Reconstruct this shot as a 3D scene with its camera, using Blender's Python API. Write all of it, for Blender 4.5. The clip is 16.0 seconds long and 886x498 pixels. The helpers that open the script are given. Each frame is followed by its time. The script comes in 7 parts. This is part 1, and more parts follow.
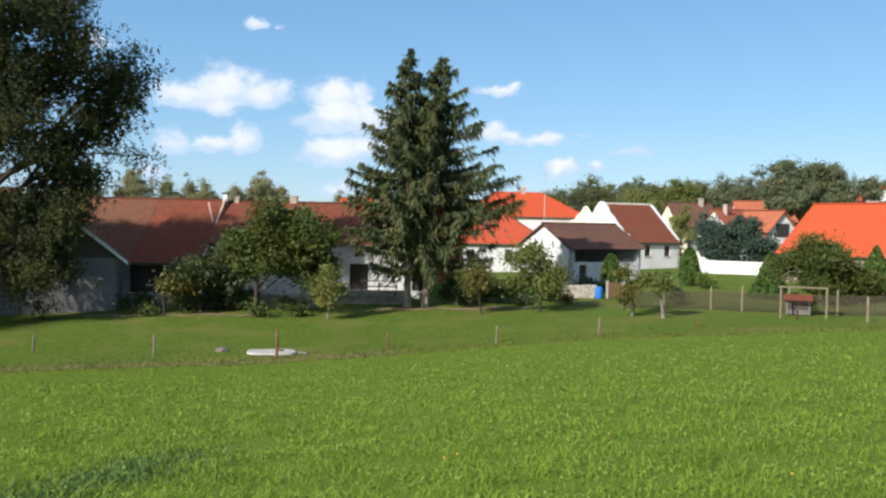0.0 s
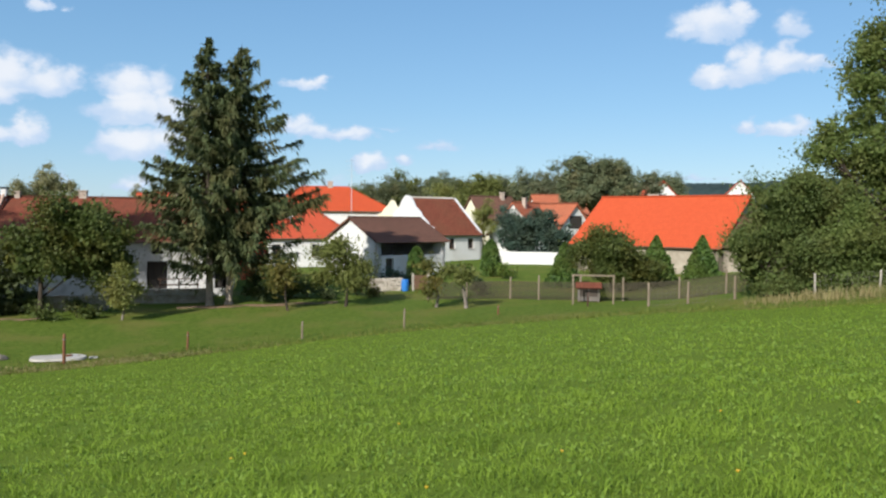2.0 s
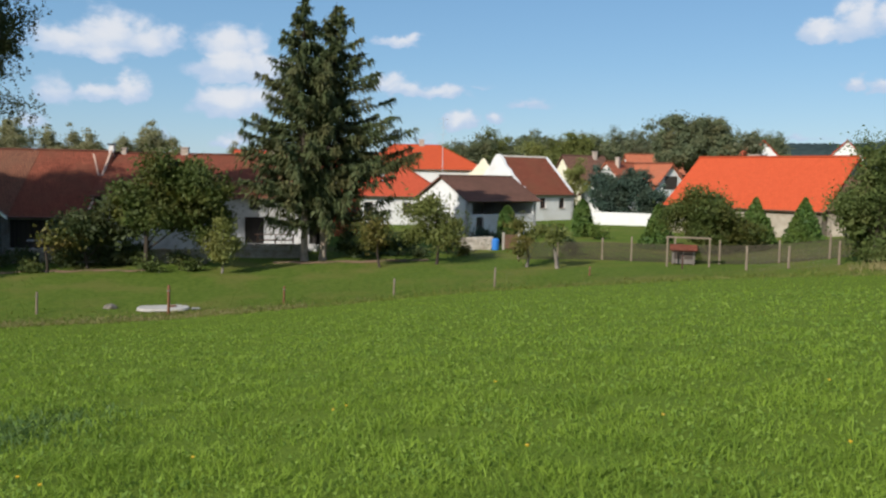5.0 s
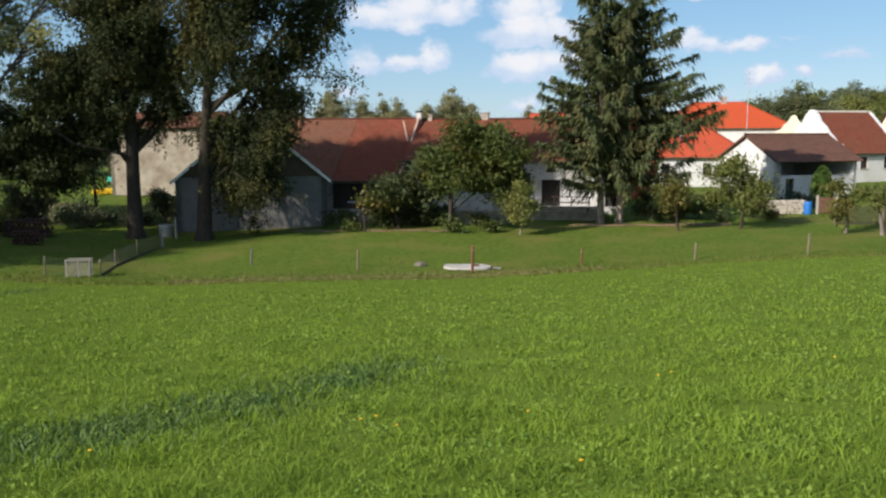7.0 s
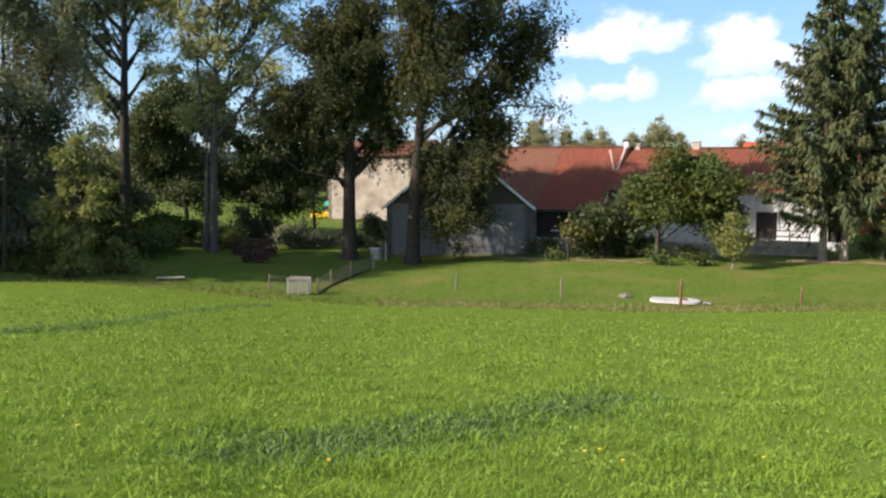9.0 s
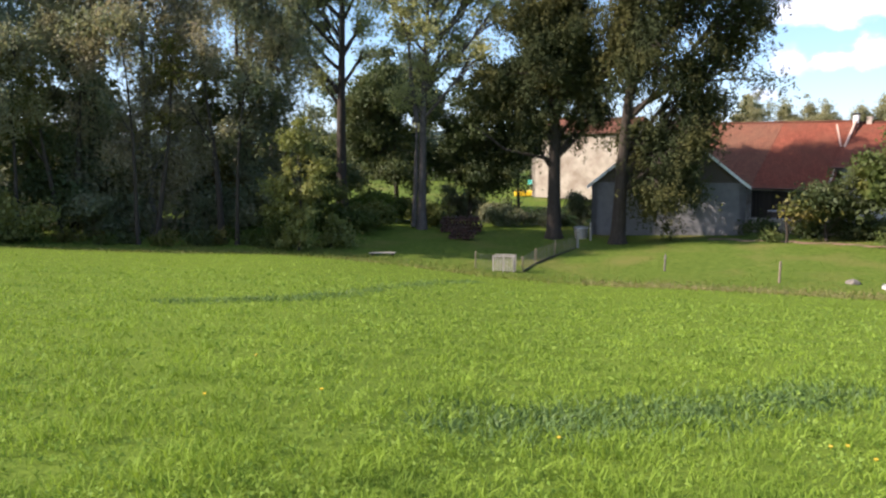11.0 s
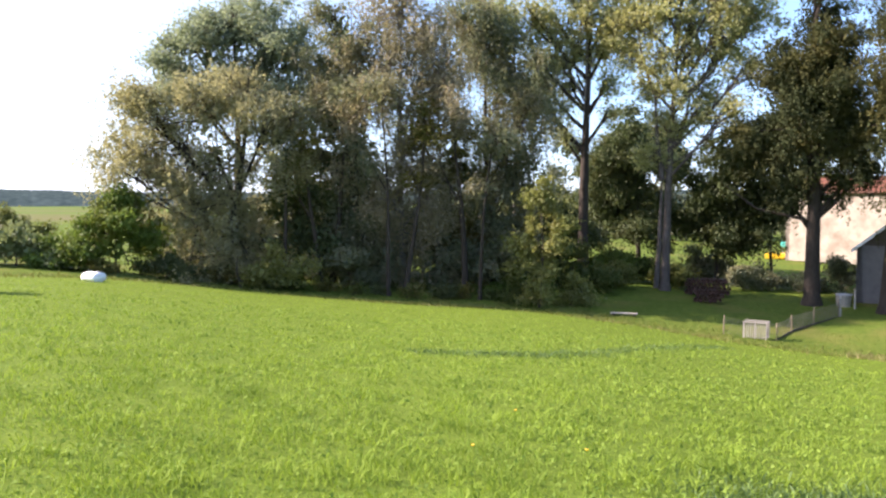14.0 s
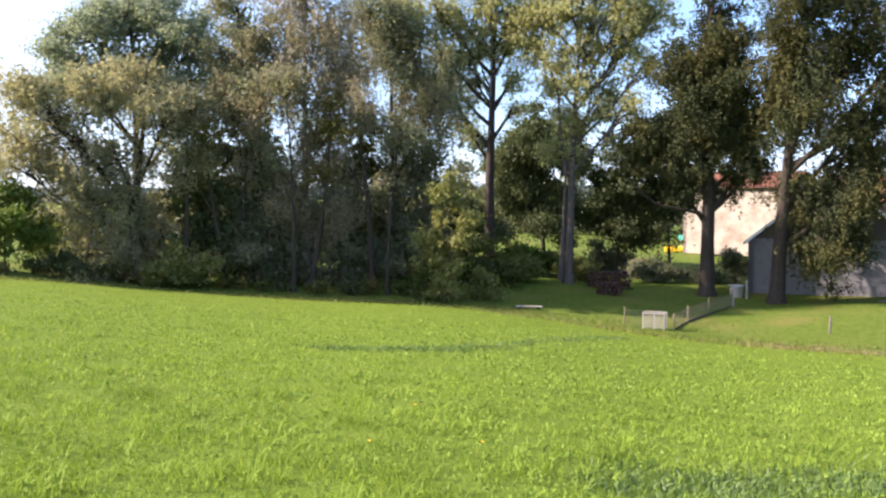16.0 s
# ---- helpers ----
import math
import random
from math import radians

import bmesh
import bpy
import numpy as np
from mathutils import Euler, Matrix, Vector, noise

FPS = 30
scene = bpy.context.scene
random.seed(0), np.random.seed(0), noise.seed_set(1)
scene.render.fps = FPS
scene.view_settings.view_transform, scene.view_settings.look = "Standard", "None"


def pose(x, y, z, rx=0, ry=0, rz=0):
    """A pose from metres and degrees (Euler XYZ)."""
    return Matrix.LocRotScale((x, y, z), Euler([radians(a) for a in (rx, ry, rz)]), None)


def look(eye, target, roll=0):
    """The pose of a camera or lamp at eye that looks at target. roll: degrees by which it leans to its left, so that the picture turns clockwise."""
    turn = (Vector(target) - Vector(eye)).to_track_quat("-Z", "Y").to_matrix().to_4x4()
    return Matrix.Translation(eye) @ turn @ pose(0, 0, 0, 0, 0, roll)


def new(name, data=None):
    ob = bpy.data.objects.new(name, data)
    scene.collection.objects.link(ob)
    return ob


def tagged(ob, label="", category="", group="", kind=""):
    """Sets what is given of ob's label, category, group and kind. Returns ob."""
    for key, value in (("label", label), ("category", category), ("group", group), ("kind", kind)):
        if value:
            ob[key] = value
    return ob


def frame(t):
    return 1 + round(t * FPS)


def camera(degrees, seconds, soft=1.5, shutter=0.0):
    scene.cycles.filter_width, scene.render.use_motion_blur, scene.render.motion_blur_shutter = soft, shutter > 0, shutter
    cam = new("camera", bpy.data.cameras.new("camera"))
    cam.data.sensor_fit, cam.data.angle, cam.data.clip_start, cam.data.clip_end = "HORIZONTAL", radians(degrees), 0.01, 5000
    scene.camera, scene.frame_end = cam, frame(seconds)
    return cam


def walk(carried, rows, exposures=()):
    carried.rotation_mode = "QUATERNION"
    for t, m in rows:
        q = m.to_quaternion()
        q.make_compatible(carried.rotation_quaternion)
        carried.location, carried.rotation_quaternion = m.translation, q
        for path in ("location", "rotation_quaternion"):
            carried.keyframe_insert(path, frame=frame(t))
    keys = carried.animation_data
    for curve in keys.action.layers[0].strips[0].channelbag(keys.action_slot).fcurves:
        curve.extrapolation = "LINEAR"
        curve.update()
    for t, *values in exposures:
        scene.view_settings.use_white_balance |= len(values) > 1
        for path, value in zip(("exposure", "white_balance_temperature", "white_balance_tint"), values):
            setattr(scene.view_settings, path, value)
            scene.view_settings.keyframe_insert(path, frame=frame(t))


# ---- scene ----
from collections import defaultdict

# ---- camera: it stands in a sloping meadow and turns on a short arm ----
cam = camera(54.41, 16.0, soft=2.4)
EYE, ARM = 7.0, 1.236
ROWS = [
    (0.0, -0.00, -1.80, -1.00),
    (0.5, -2.19, -1.81, -1.06),
    (1.0, -5.34, -1.84, -0.19),
    (1.5, -8.65, -2.03, -0.06),
    (2.0, -12.62, -2.02, -0.51),
    (2.5, -14.67, -2.36, 0.25),
    (3.0, -15.53, -2.78, 0.63),
    (3.2, -16.37, -2.85, 0.79),
    (5.3, -3.66, -5.64, -1.16),
    (5.5, -1.66, -6.27, -1.09),
    (6.0, 2.32, -7.49, -0.24),
    (6.5, 8.95, -7.52, -0.07),
    (7.0, 12.41, -7.46, 0.19),
    (7.5, 15.16, -6.32, 0.41),
    (8.0, 18.27, -6.08, -0.15),
    (8.5, 21.83, -5.90, -0.09),
    (9.0, 25.69, -5.59, -0.23),
    (9.2, 26.66, -5.70, -0.38),
    (11.3, 41.03, -6.73, 0.52),
    (11.5, 42.38, -6.46, 0.61),
    (12.0, 46.25, -6.40, 0.54),
    (12.5, 49.52, -6.50, 0.48),
    (13.0, 54.07, -5.87, 0.23),
    (13.5, 55.89, -4.25, -0.79),
    (14.0, 54.57, -3.12, -0.07),
    (14.5, 51.41, -2.71, -0.18),
    (15.0, 50.55, -2.87, -0.23),
    (15.5, 50.19, -3.01, -0.01),
    (16.0, 48.52, -3.44, 0.01),
]
PATH = []
for t, yaw, pitch, roll in ROWS:
    a = radians(yaw)
    PATH.append((t, pose(-ARM * math.sin(a), ARM * math.cos(a), EYE, 90 + pitch, roll, yaw)))
# the lens opens up as it turns to the shaded trees
EXPOSURE = [(0.0, 0.66, 6250, 10), (1.5, 0.64, 6250, 10), (2.5, 0.36, 6290, 10), (3.0, 0.32, 6300, 10), (5.5, 0.32, 6350, 11), (6.0, 0.19, 6400, 11), (6.5, 0.35, 6450, 12), (7.0, 0.52, 6500, 12), (7.5, 0.70, 6580, 13), (8.0, 0.70, 6650, 14), (8.5, 0.72, 6600, 15), (9.0, 1.07, 6550, 17), (11.5, 1.47, 6560, 23), (12.5, 1.80, 6600, 27), (14.5, 1.88, 6650, 29), (16.0, 1.85, 6650, 29)]
walk(cam, PATH, EXPOSURE)

# ---- light: afternoon sun from behind the left shoulder, blue sky with fair-weather clouds ----
SUN_AZ, SUN_EL = 138.0, 30.0
sun_way = Vector((-math.sin(radians(SUN_AZ)) * math.cos(radians(SUN_EL)), math.cos(radians(SUN_AZ)) * math.cos(radians(SUN_EL)), math.sin(radians(SUN_EL))))
sun_data = bpy.data.lights.new("sun", "SUN")
sun_data.energy, sun_data.angle, sun_data.color = 4.7, radians(0.6), (1.0, 0.93, 0.82)
sun = new("sun", sun_data)
sun.matrix_world = look(sun_way * 100, (0, 0, 0))

# cloud puffs: azimuth (to the left), height of the base, half width, height, in degrees, and density
CLOUD_WEST = [(16.6, 7.3, 2.82, 1.43, 1.0), (14.4, 7.5, 2.44, 2.48, 1.0), (12.2, 7.6, 1.88, 1.8, 0.9), (10.8, 7.9, 1.2, 1.13, 0.7), (14.5, 6.8, 2.26, 0.68, 0.5)]
CLOUD_LOW = [(17.5, 4.4, 1.13, 1.28, 0.6), (15.0, 4.4, 1.88, 0.98, 0.9), (13.3, 4.7, 1.58, 1.43, 1.0), (19.1, 2.8, 1.2, 0.68, 0.5), (22.1, 10.4, 1.05, 1.05, 0.7)]
CLOUD_STACK = [(7.2, 7.5, 2.26, 1.88, 1.0), (5.5, 7.8, 1.13, 1.58, 0.7), (7.0, 6.2, 3.01, 1.65, 1.0), (5.1, 6.5, 1.5, 1.73, 0.9), (3.6, 6.3, 1.5, 1.43, 0.8),
               (7.3, 4.1, 2.56, 1.65, 1.0), (5.5, 4.4, 1.69, 1.35, 0.9), (3.6, 4.5, 1.88, 1.5, 0.7), (7.3, 1.8, 1.2, 0.83, 0.7), (11.3, 2.1, 0.68, 0.53, 0.5)]
CLOUD_MIDDLE = [(-3.6, 8.5, 1.35, 0.6, 0.9), (-4.5, 8.8, 0.75, 0.6, 0.9), (-3.1, 5.8, 1.13, 1.13, 0.9), (-4.2, 5.4, 1.69, 0.83, 0.9), (-6.5, 5.3, 2.26, 0.68, 0.8),
                (-9.0, 5.8, 1.13, 0.3, 0.35), (-7.8, 3.5, 1.28, 0.98, 1.0), (-9.9, 3.7, 0.75, 0.6, 0.8), (-5.6, 2.1, 1.5, 0.75, 0.5), (-12.3, 4.6, 1.43, 0.53, 0.45)]
CLOUD_HIGH = [(12.5, 12.2, 0.68, 0.75, 0.7), (11.2, 12.1, 0.68, 0.45, 0.55)]
CLOUD_EAST = [(-29.5, 11.8, 2.63, 1.88, 1.0), (-31.5, 12.4, 1.05, 1.13, 0.9), (-27.9, 11.8, 1.13, 0.68, 0.8), (-29.9, 8.8, 1.58, 1.13, 1.0), (-32.0, 9.1, 1.8, 2.11, 1.0),
              (-33.9, 9.3, 1.69, 1.28, 0.95), (-35.6, 9.4, 1.2, 0.75, 0.8), (-34.3, 10.5, 0.6, 0.6, 0.5), (-32.0, 5.8, 0.98, 0.68, 0.8), (-34.0, 5.5, 2.07, 0.9, 0.85),
              (-35.1, 5.7, 1.13, 0.75, 0.7), (-34.2, 11.5, 1.13, 1.13, 0.6), (-29.2, 2.7, 2.26, 0.38, 0.45)]
world = bpy.data.worlds.new("sky")
scene.world = world
world.use_nodes = True
wn, wl = world.node_tree.nodes, world.node_tree.links
wn.clear()


def wmath(op, a, b=None, c=None):
    n = wn.new("ShaderNodeMath")
    n.operation = op
    for i, v in enumerate((a, b, c)):
        if v is None:
            continue
        if isinstance(v, (int, float)):
            n.inputs[i].default_value = v
        else:
            wl.new(v, n.inputs[i])
    return n.outputs[0]


sky = wn.new("ShaderNodeTexSky")
sky.sky_type = "NISHITA"
sky.sun_disc = False
sky.sun_elevation, sky.sun_rotation = radians(SUN_EL), radians(-SUN_AZ)
sky.altitude, sky.air_density, sky.dust_density, sky.ozone_density = 450, 1.0, 0.25, 3.0
tc = wn.new("ShaderNodeTexCoord")
split = wn.new("ShaderNodeSeparateXYZ")
wl.new(tc.outputs["Generated"], split.inputs[0])


def sky_noise(scale_, detail_, rough_, squash_):
    mp = wn.new("ShaderNodeMapping")
    mp.inputs["Scale"].default_value = (1, 1, squash_)
    wl.new(tc.outputs["Generated"], mp.inputs[0])
    t_ = wn.new("ShaderNodeTexNoise")
    t_.inputs["Scale"].default_value, t_.inputs["Detail"].default_value, t_.inputs["Roughness"].default_value = scale_, detail_, rough_
    wl.new(mp.outputs[0], t_.inputs["Vector"])
    return t_


def smooth(value, lo, hi):
    r_ = wn.new("ShaderNodeMapRange")
    r_.interpolation_type = "SMOOTHSTEP"
    r_.inputs["From Min"].default_value, r_.inputs["From Max"].default_value = lo, hi
    wl.new(value, r_.inputs["Value"])
    return r_.outputs[0]


curl = wn.new("ShaderNodeSeparateColor")
wl.new(sky_noise(34.0, 4.0, 0.6, 1.4).outputs["Color"], curl.inputs[0])
noise_a = sky_noise(26.0, 7.0, 0.6, 1.5)
az_true = wmath("MULTIPLY", wmath("ARCTAN2", wmath("MULTIPLY", split.outputs[0], -1.0), split.outputs[1]), 57.2958)
el_true = wmath("MULTIPLY", wmath("ARCSINE", split.outputs[2]), 57.2958)
az_node = wmath("ADD", az_true, wmath("MULTIPLY", wmath("SUBTRACT", curl.outputs[0], 0.5), 2.6))
el_node = wmath("ADD", el_true, wmath("MULTIPLY", wmath("SUBTRACT", curl.outputs[1], 0.5), 1.5))
cover, rise = None, None
for ca, ce, cw, ch, cd in CLOUD_WEST + CLOUD_LOW + CLOUD_STACK + CLOUD_MIDDLE + CLOUD_HIGH + CLOUD_EAST:
    u = wmath("DIVIDE", wmath("SUBTRACT", az_node, ca), cw * 1.08)
    dv = wmath("DIVIDE", wmath("SUBTRACT", el_node, ce), ch * 1.1)
    v = wmath("MAXIMUM", dv, wmath("MULTIPLY", dv, -2.6))
    d = wmath("SQRT", wmath("ADD", wmath("MULTIPLY", u, u), wmath("MULTIPLY", v, v)))
    m = wmath("MULTIPLY", wmath("SUBTRACT", 1.0, d), cd)
    w_ = wmath("ADD", wmath("MULTIPLY", wmath("MAXIMUM", m, 0.0), dv), 0.0)
    cover = m if cover is None else wmath("MAXIMUM", cover, m)
    rise = w_ if rise is None else wmath("MAXIMUM", rise, w_)
# unseen scattered cumulus added over the rest of the sky for white fill light
field = wmath("SUBTRACT", wmath("MULTIPLY", sky_noise(3.2, 3.0, 0.5, 1.6).outputs["Fac"], 3.4), 1.95)
aside = wmath("MAXIMUM", smooth(el_true, 17.0, 24.0), wmath("MAXIMUM", smooth(az_true, 88.0, 100.0), smooth(wmath("MULTIPLY", az_true, -1.0), 48.0, 60.0)))
cover = wmath("MAXIMUM", cover, wmath("SUBTRACT", wmath("MULTIPLY", wmath("ADD", field, 1.0), aside), 1.0))
ragged = wmath("ADD", cover, wmath("MULTIPLY", wmath("SUBTRACT", noise_a.outputs["Fac"], 0.5), 1.15))
amount = wmath("MULTIPLY", wmath("MULTIPLY", smooth(ragged, -0.05, 0.46), smooth(cover, -0.22, 0.16)), 0.93)
mixc = wn.new("ShaderNodeMix")
mixc.data_type = "RGBA"
wl.new(amount, mixc.inputs["Factor"])
haze = wn.new("ShaderNodeValToRGB")
for pos, col in ((0.0, (2.7, 4.35, 5.9)), (0.12, (1.85, 3.7, 5.55)), (0.32, (1.15, 2.75, 4.85)), (1.0, (0.8, 1.9, 4.0))):
    k = haze.color_ramp.elements.new(pos) if pos not in (0.0, 1.0) else haze.color_ramp.elements[0 if pos == 0.0 else -1]
    k.position, k.color = pos, (*[q / 10 for q in col], 1)
wl.new(wmath("DIVIDE", el_true, 60.0), haze.inputs[0])
scale = wn.new("ShaderNodeVectorMath")
scale.operation = "SCALE"
scale.inputs["Scale"].default_value = 10.0
wl.new(haze.outputs[0], scale.inputs[0])
air = wn.new("ShaderNodeMix")
air.data_type = "RGBA"
air.inputs["Factor"].default_value = 0.62
wl.new(sky.outputs[0], air.inputs[6])
wl.new(scale.outputs[0], air.inputs[7])
toward = wn.new("ShaderNodeVectorMath")
toward.operation = "DOT_PRODUCT"
toward.inputs[1].default_value = sun_way
wl.new(tc.outputs["Generated"], toward.inputs[0])
near_sun = wmath("MULTIPLY", wmath("POWER", wmath("MAXIMUM", toward.outputs["Value"], 0.0), 1.5), 0.5)
glow = wn.new("ShaderNodeMix")
glow.data_type = "RGBA"
glow.inputs[7].default_value = (8.6, 8.7, 8.8, 1)
wl.new(near_sun, glow.inputs["Factor"])
wl.new(air.outputs[2], glow.inputs[6])
wl.new(glow.outputs[2], mixc.inputs[6])
puff = wn.new("ShaderNodeMix")
puff.data_type = "RGBA"
puff.inputs[6].default_value, puff.inputs[7].default_value = (4.3, 5.3, 6.7, 1), (7.0, 7.05, 7.2, 1)
wl.new(smooth(wmath("ADD", wmath("MULTIPLY", rise, 2.2), wmath("MULTIPLY", ragged, 0.5)), 0.12, 0.95), puff.inputs["Factor"])
wl.new(puff.outputs[2], mixc.inputs[7])
bg = wn.new("ShaderNodeBackground")
bg.inputs["Strength"].default_value = 0.092
wl.new(mixc.outputs[2], bg.inputs["Color"])
wo = wn.new("ShaderNodeOutputWorld")
wl.new(bg.outputs[0], wo.inputs["Surface"])


# ---- materials ----
def nodes_of(name):
    m = bpy.data.materials.new(name)
    m.use_nodes = True
    nt = m.node_tree
    return m, nt.nodes, nt.links, nt.nodes["Principled BSDF"]


def ramp_mix(n, l, fac_out, c1, c2):
    x = n.new("ShaderNodeMix")
    x.data_type = "RGBA"
    x.inputs[6].default_value, x.inputs[7].default_value = (*c1, 1), (*c2, 1)
    l.new(fac_out, x.inputs["Factor"])
    return x.outputs[2]


def tex_noise(n, l, scale, detail=4.0, coord="Position", stretch=None):
    g = n.new("ShaderNodeNewGeometry")
    t = n.new("ShaderNodeTexNoise")
    t.inputs["Scale"].default_value, t.inputs["Detail"].default_value = scale, detail
    src = g.outputs[coord]
    if stretch:
        mp = n.new("ShaderNodeMapping")
        mp.inputs["Scale"].default_value = stretch
        l.new(src, mp.inputs[0])
        src = mp.outputs[0]
    l.new(src, t.inputs["Vector"])
    return t.outputs["Fac"]


def sharpen(n, l, out, lo, hi):
    r = n.new("ShaderNodeMapRange")
    r.inputs["From Min"].default_value, r.inputs["From Max"].default_value = lo, hi
    l.new(out, r.inputs["Value"])
    return r.outputs[0]


def add_bump(n, l, b, height, strength, dist):
    k = n.new("ShaderNodeBump")
    k.inputs["Strength"].default_value, k.inputs["Distance"].default_value = strength, dist
    l.new(height, k.inputs["Height"])
    l.new(k.outputs[0], b.inputs["Normal"])


def surface(name, c1, c2, rough=0.8, big=0.6, fine=14.0, stain=None, stain_scale=0.25, bump=0.3, metallic=0.0, stretch=None, gloss=0.35):
    """Two tones by a fine noise, a third as stains by a large one, with fine relief."""
    m, n, l, b = nodes_of(name)
    f = tex_noise(n, l, fine, 6, stretch=stretch)
    col = ramp_mix(n, l, sharpen(n, l, f, 0.3, 0.7), c1, c2)
    if stain:
        x = n.new("ShaderNodeMix")
        x.data_type = "RGBA"
        x.inputs[7].default_value = (*stain, 1)
        l.new(sharpen(n, l, tex_noise(n, l, stain_scale, 7), 0.5, 0.68), x.inputs["Factor"])
        l.new(col, x.inputs[6])
        col = x.outputs[2]
    l.new(col, b.inputs["Base Color"])
    b.inputs["Roughness"].default_value, b.inputs["Metallic"].default_value = rough, metallic
    b.inputs["Specular IOR Level"].default_value = gloss
    add_bump(n, l, b, f, bump, 0.02)
    return m


def foliage(name, c1, c2, c3, through_light=0.35, rough=0.55, gloss=0.16, patch=0.55):
    """Leaves: tone by leaf and by clump, some light through them."""
    m, n, l, b = nodes_of(name)
    g = n.new("ShaderNodeNewGeometry")
    col = ramp_mix(n, l, g.outputs["Random Per Island"], c1, c2)
    x = n.new("ShaderNodeMix")
    x.data_type = "RGBA"
    x.inputs[7].default_value = (*c3, 1)
    l.new(sharpen(n, l, tex_noise(n, l, patch, 3), 0.46, 0.66), x.inputs["Factor"])
    l.new(col, x.inputs[6])
    l.new(x.outputs[2], b.inputs["Base Color"])
    b.inputs["Roughness"].default_value = rough
    b.inputs["Specular IOR Level"].default_value = gloss
    tr = n.new("ShaderNodeBsdfTranslucent")
    warm = n.new("ShaderNodeMix")
    warm.data_type, warm.blend_type = "RGBA", "MULTIPLY"
    warm.inputs["Factor"].default_value, warm.inputs[7].default_value = 1.0, (1.12, 1.09, 0.78, 1)
    l.new(x.outputs[2], warm.inputs[6])
    l.new(warm.outputs[2], tr.inputs["Color"])
    ms = n.new("ShaderNodeMixShader")
    ms.inputs[0].default_value = through_light
    l.new(b.outputs[0], ms.inputs[1])
    l.new(tr.outputs[0], ms.inputs[2])
    l.new(ms.outputs[0], n["Material Output"].inputs["Surface"])
    return m


def roofing(name, c1, c2, mortar, stain, tw=0.22, th=0.30, stain_amount=0.6):
    """Courses of tiles on a roof's own plane in metres (its uv map)."""
    m, n, l, b = nodes_of(name)
    uv = n.new("ShaderNodeUVMap")
    uv.uv_map = "plane"
    br = n.new("ShaderNodeTexBrick")
    br.inputs["Scale"].default_value = 1.0
    br.inputs["Brick Width"].default_value, br.inputs["Row Height"].default_value = tw, th
    br.inputs["Mortar Size"].default_value = 0.018
    br.inputs["Color1"].default_value, br.inputs["Color2"].default_value, br.inputs["Mortar"].default_value = (*c1, 1), (*c2, 1), (*mortar, 1)
    l.new(uv.outputs[0], br.inputs["Vector"])
    x = n.new("ShaderNodeMix")
    x.data_type = "RGBA"
    x.inputs[7].default_value = (*stain, 1)
    s1 = sharpen(n, l, tex_noise(n, l, 0.45, 8), 0.42, 0.72)
    sc = n.new("ShaderNodeMath")
    sc.operation = "MULTIPLY"
    sc.inputs[1].default_value = stain_amount
    l.new(s1, sc.inputs[0])
    l.new(sc.outputs[0], x.inputs["Factor"])
    l.new(br.outputs["Color"], x.inputs[6])
    y = n.new("ShaderNodeMix")
    y.data_type = "RGBA"
    y.blend_type = "MULTIPLY"
    y.inputs["Factor"].default_value = 0.5
    l.new(x.outputs[2], y.inputs[6])
    l.new(ramp_mix(n, l, tex_noise(n, l, 5.0, 5), (0.55, 0.55, 0.55), (1.35, 1.3, 1.25)), y.inputs[7])
    l.new(y.outputs[2], b.inputs["Base Color"])
    b.inputs["Roughness"].default_value = 0.95
    b.inputs["Specular IOR Level"].default_value = 0.12
    add_bump(n, l, b, br.outputs["Fac"], -0.6, 0.03)
    return m


def planks(name, c1, c2, width=0.14):
    """Upright weathered boards; width across, by the object's own x."""
    m, n, l, b = nodes_of(name)
    t = n.new("ShaderNodeTexCoord")
    sx = n.new("ShaderNodeSeparateXYZ")
    l.new(t.outputs["Object"], sx.inputs[0])
    d = n.new("ShaderNodeMath")
    d.operation = "DIVIDE"
    d.inputs[1].default_value = width
    l.new(sx.outputs[0], d.inputs[0])
    fl = n.new("ShaderNodeMath")
    fl.operation = "FLOOR"
    l.new(d.outputs[0], fl.inputs[0])
    wnz = n.new("ShaderNodeTexWhiteNoise")
    wnz.noise_dimensions = "1D"
    l.new(fl.outputs[0], wnz.inputs["W"])
    col = ramp_mix(n, l, wnz.outputs["Value"], c1, c2)
    y = n.new("ShaderNodeMix")
    y.data_type = "RGBA"
    y.blend_type = "MULTIPLY"
    y.inputs["Factor"].default_value = 0.6
    l.new(col, y.inputs[6])
    f = tex_noise(n, l, 6.0, 6, stretch=(3, 3, 0.3))
    l.new(ramp_mix(n, l, f, (0.5, 0.5, 0.5), (1.4, 1.4, 1.4)), y.inputs[7])
    l.new(y.outputs[2], b.inputs["Base Color"])
    b.inputs["Roughness"].default_value = 0.85
    fr = n.new("ShaderNodeMath")
    fr.operation = "FRACT"
    l.new(d.outputs[0], fr.inputs[0])
    add_bump(n, l, b, sharpen(n, l, fr.outputs[0], 0.0, 0.12), 0.5, 0.02)
    return m


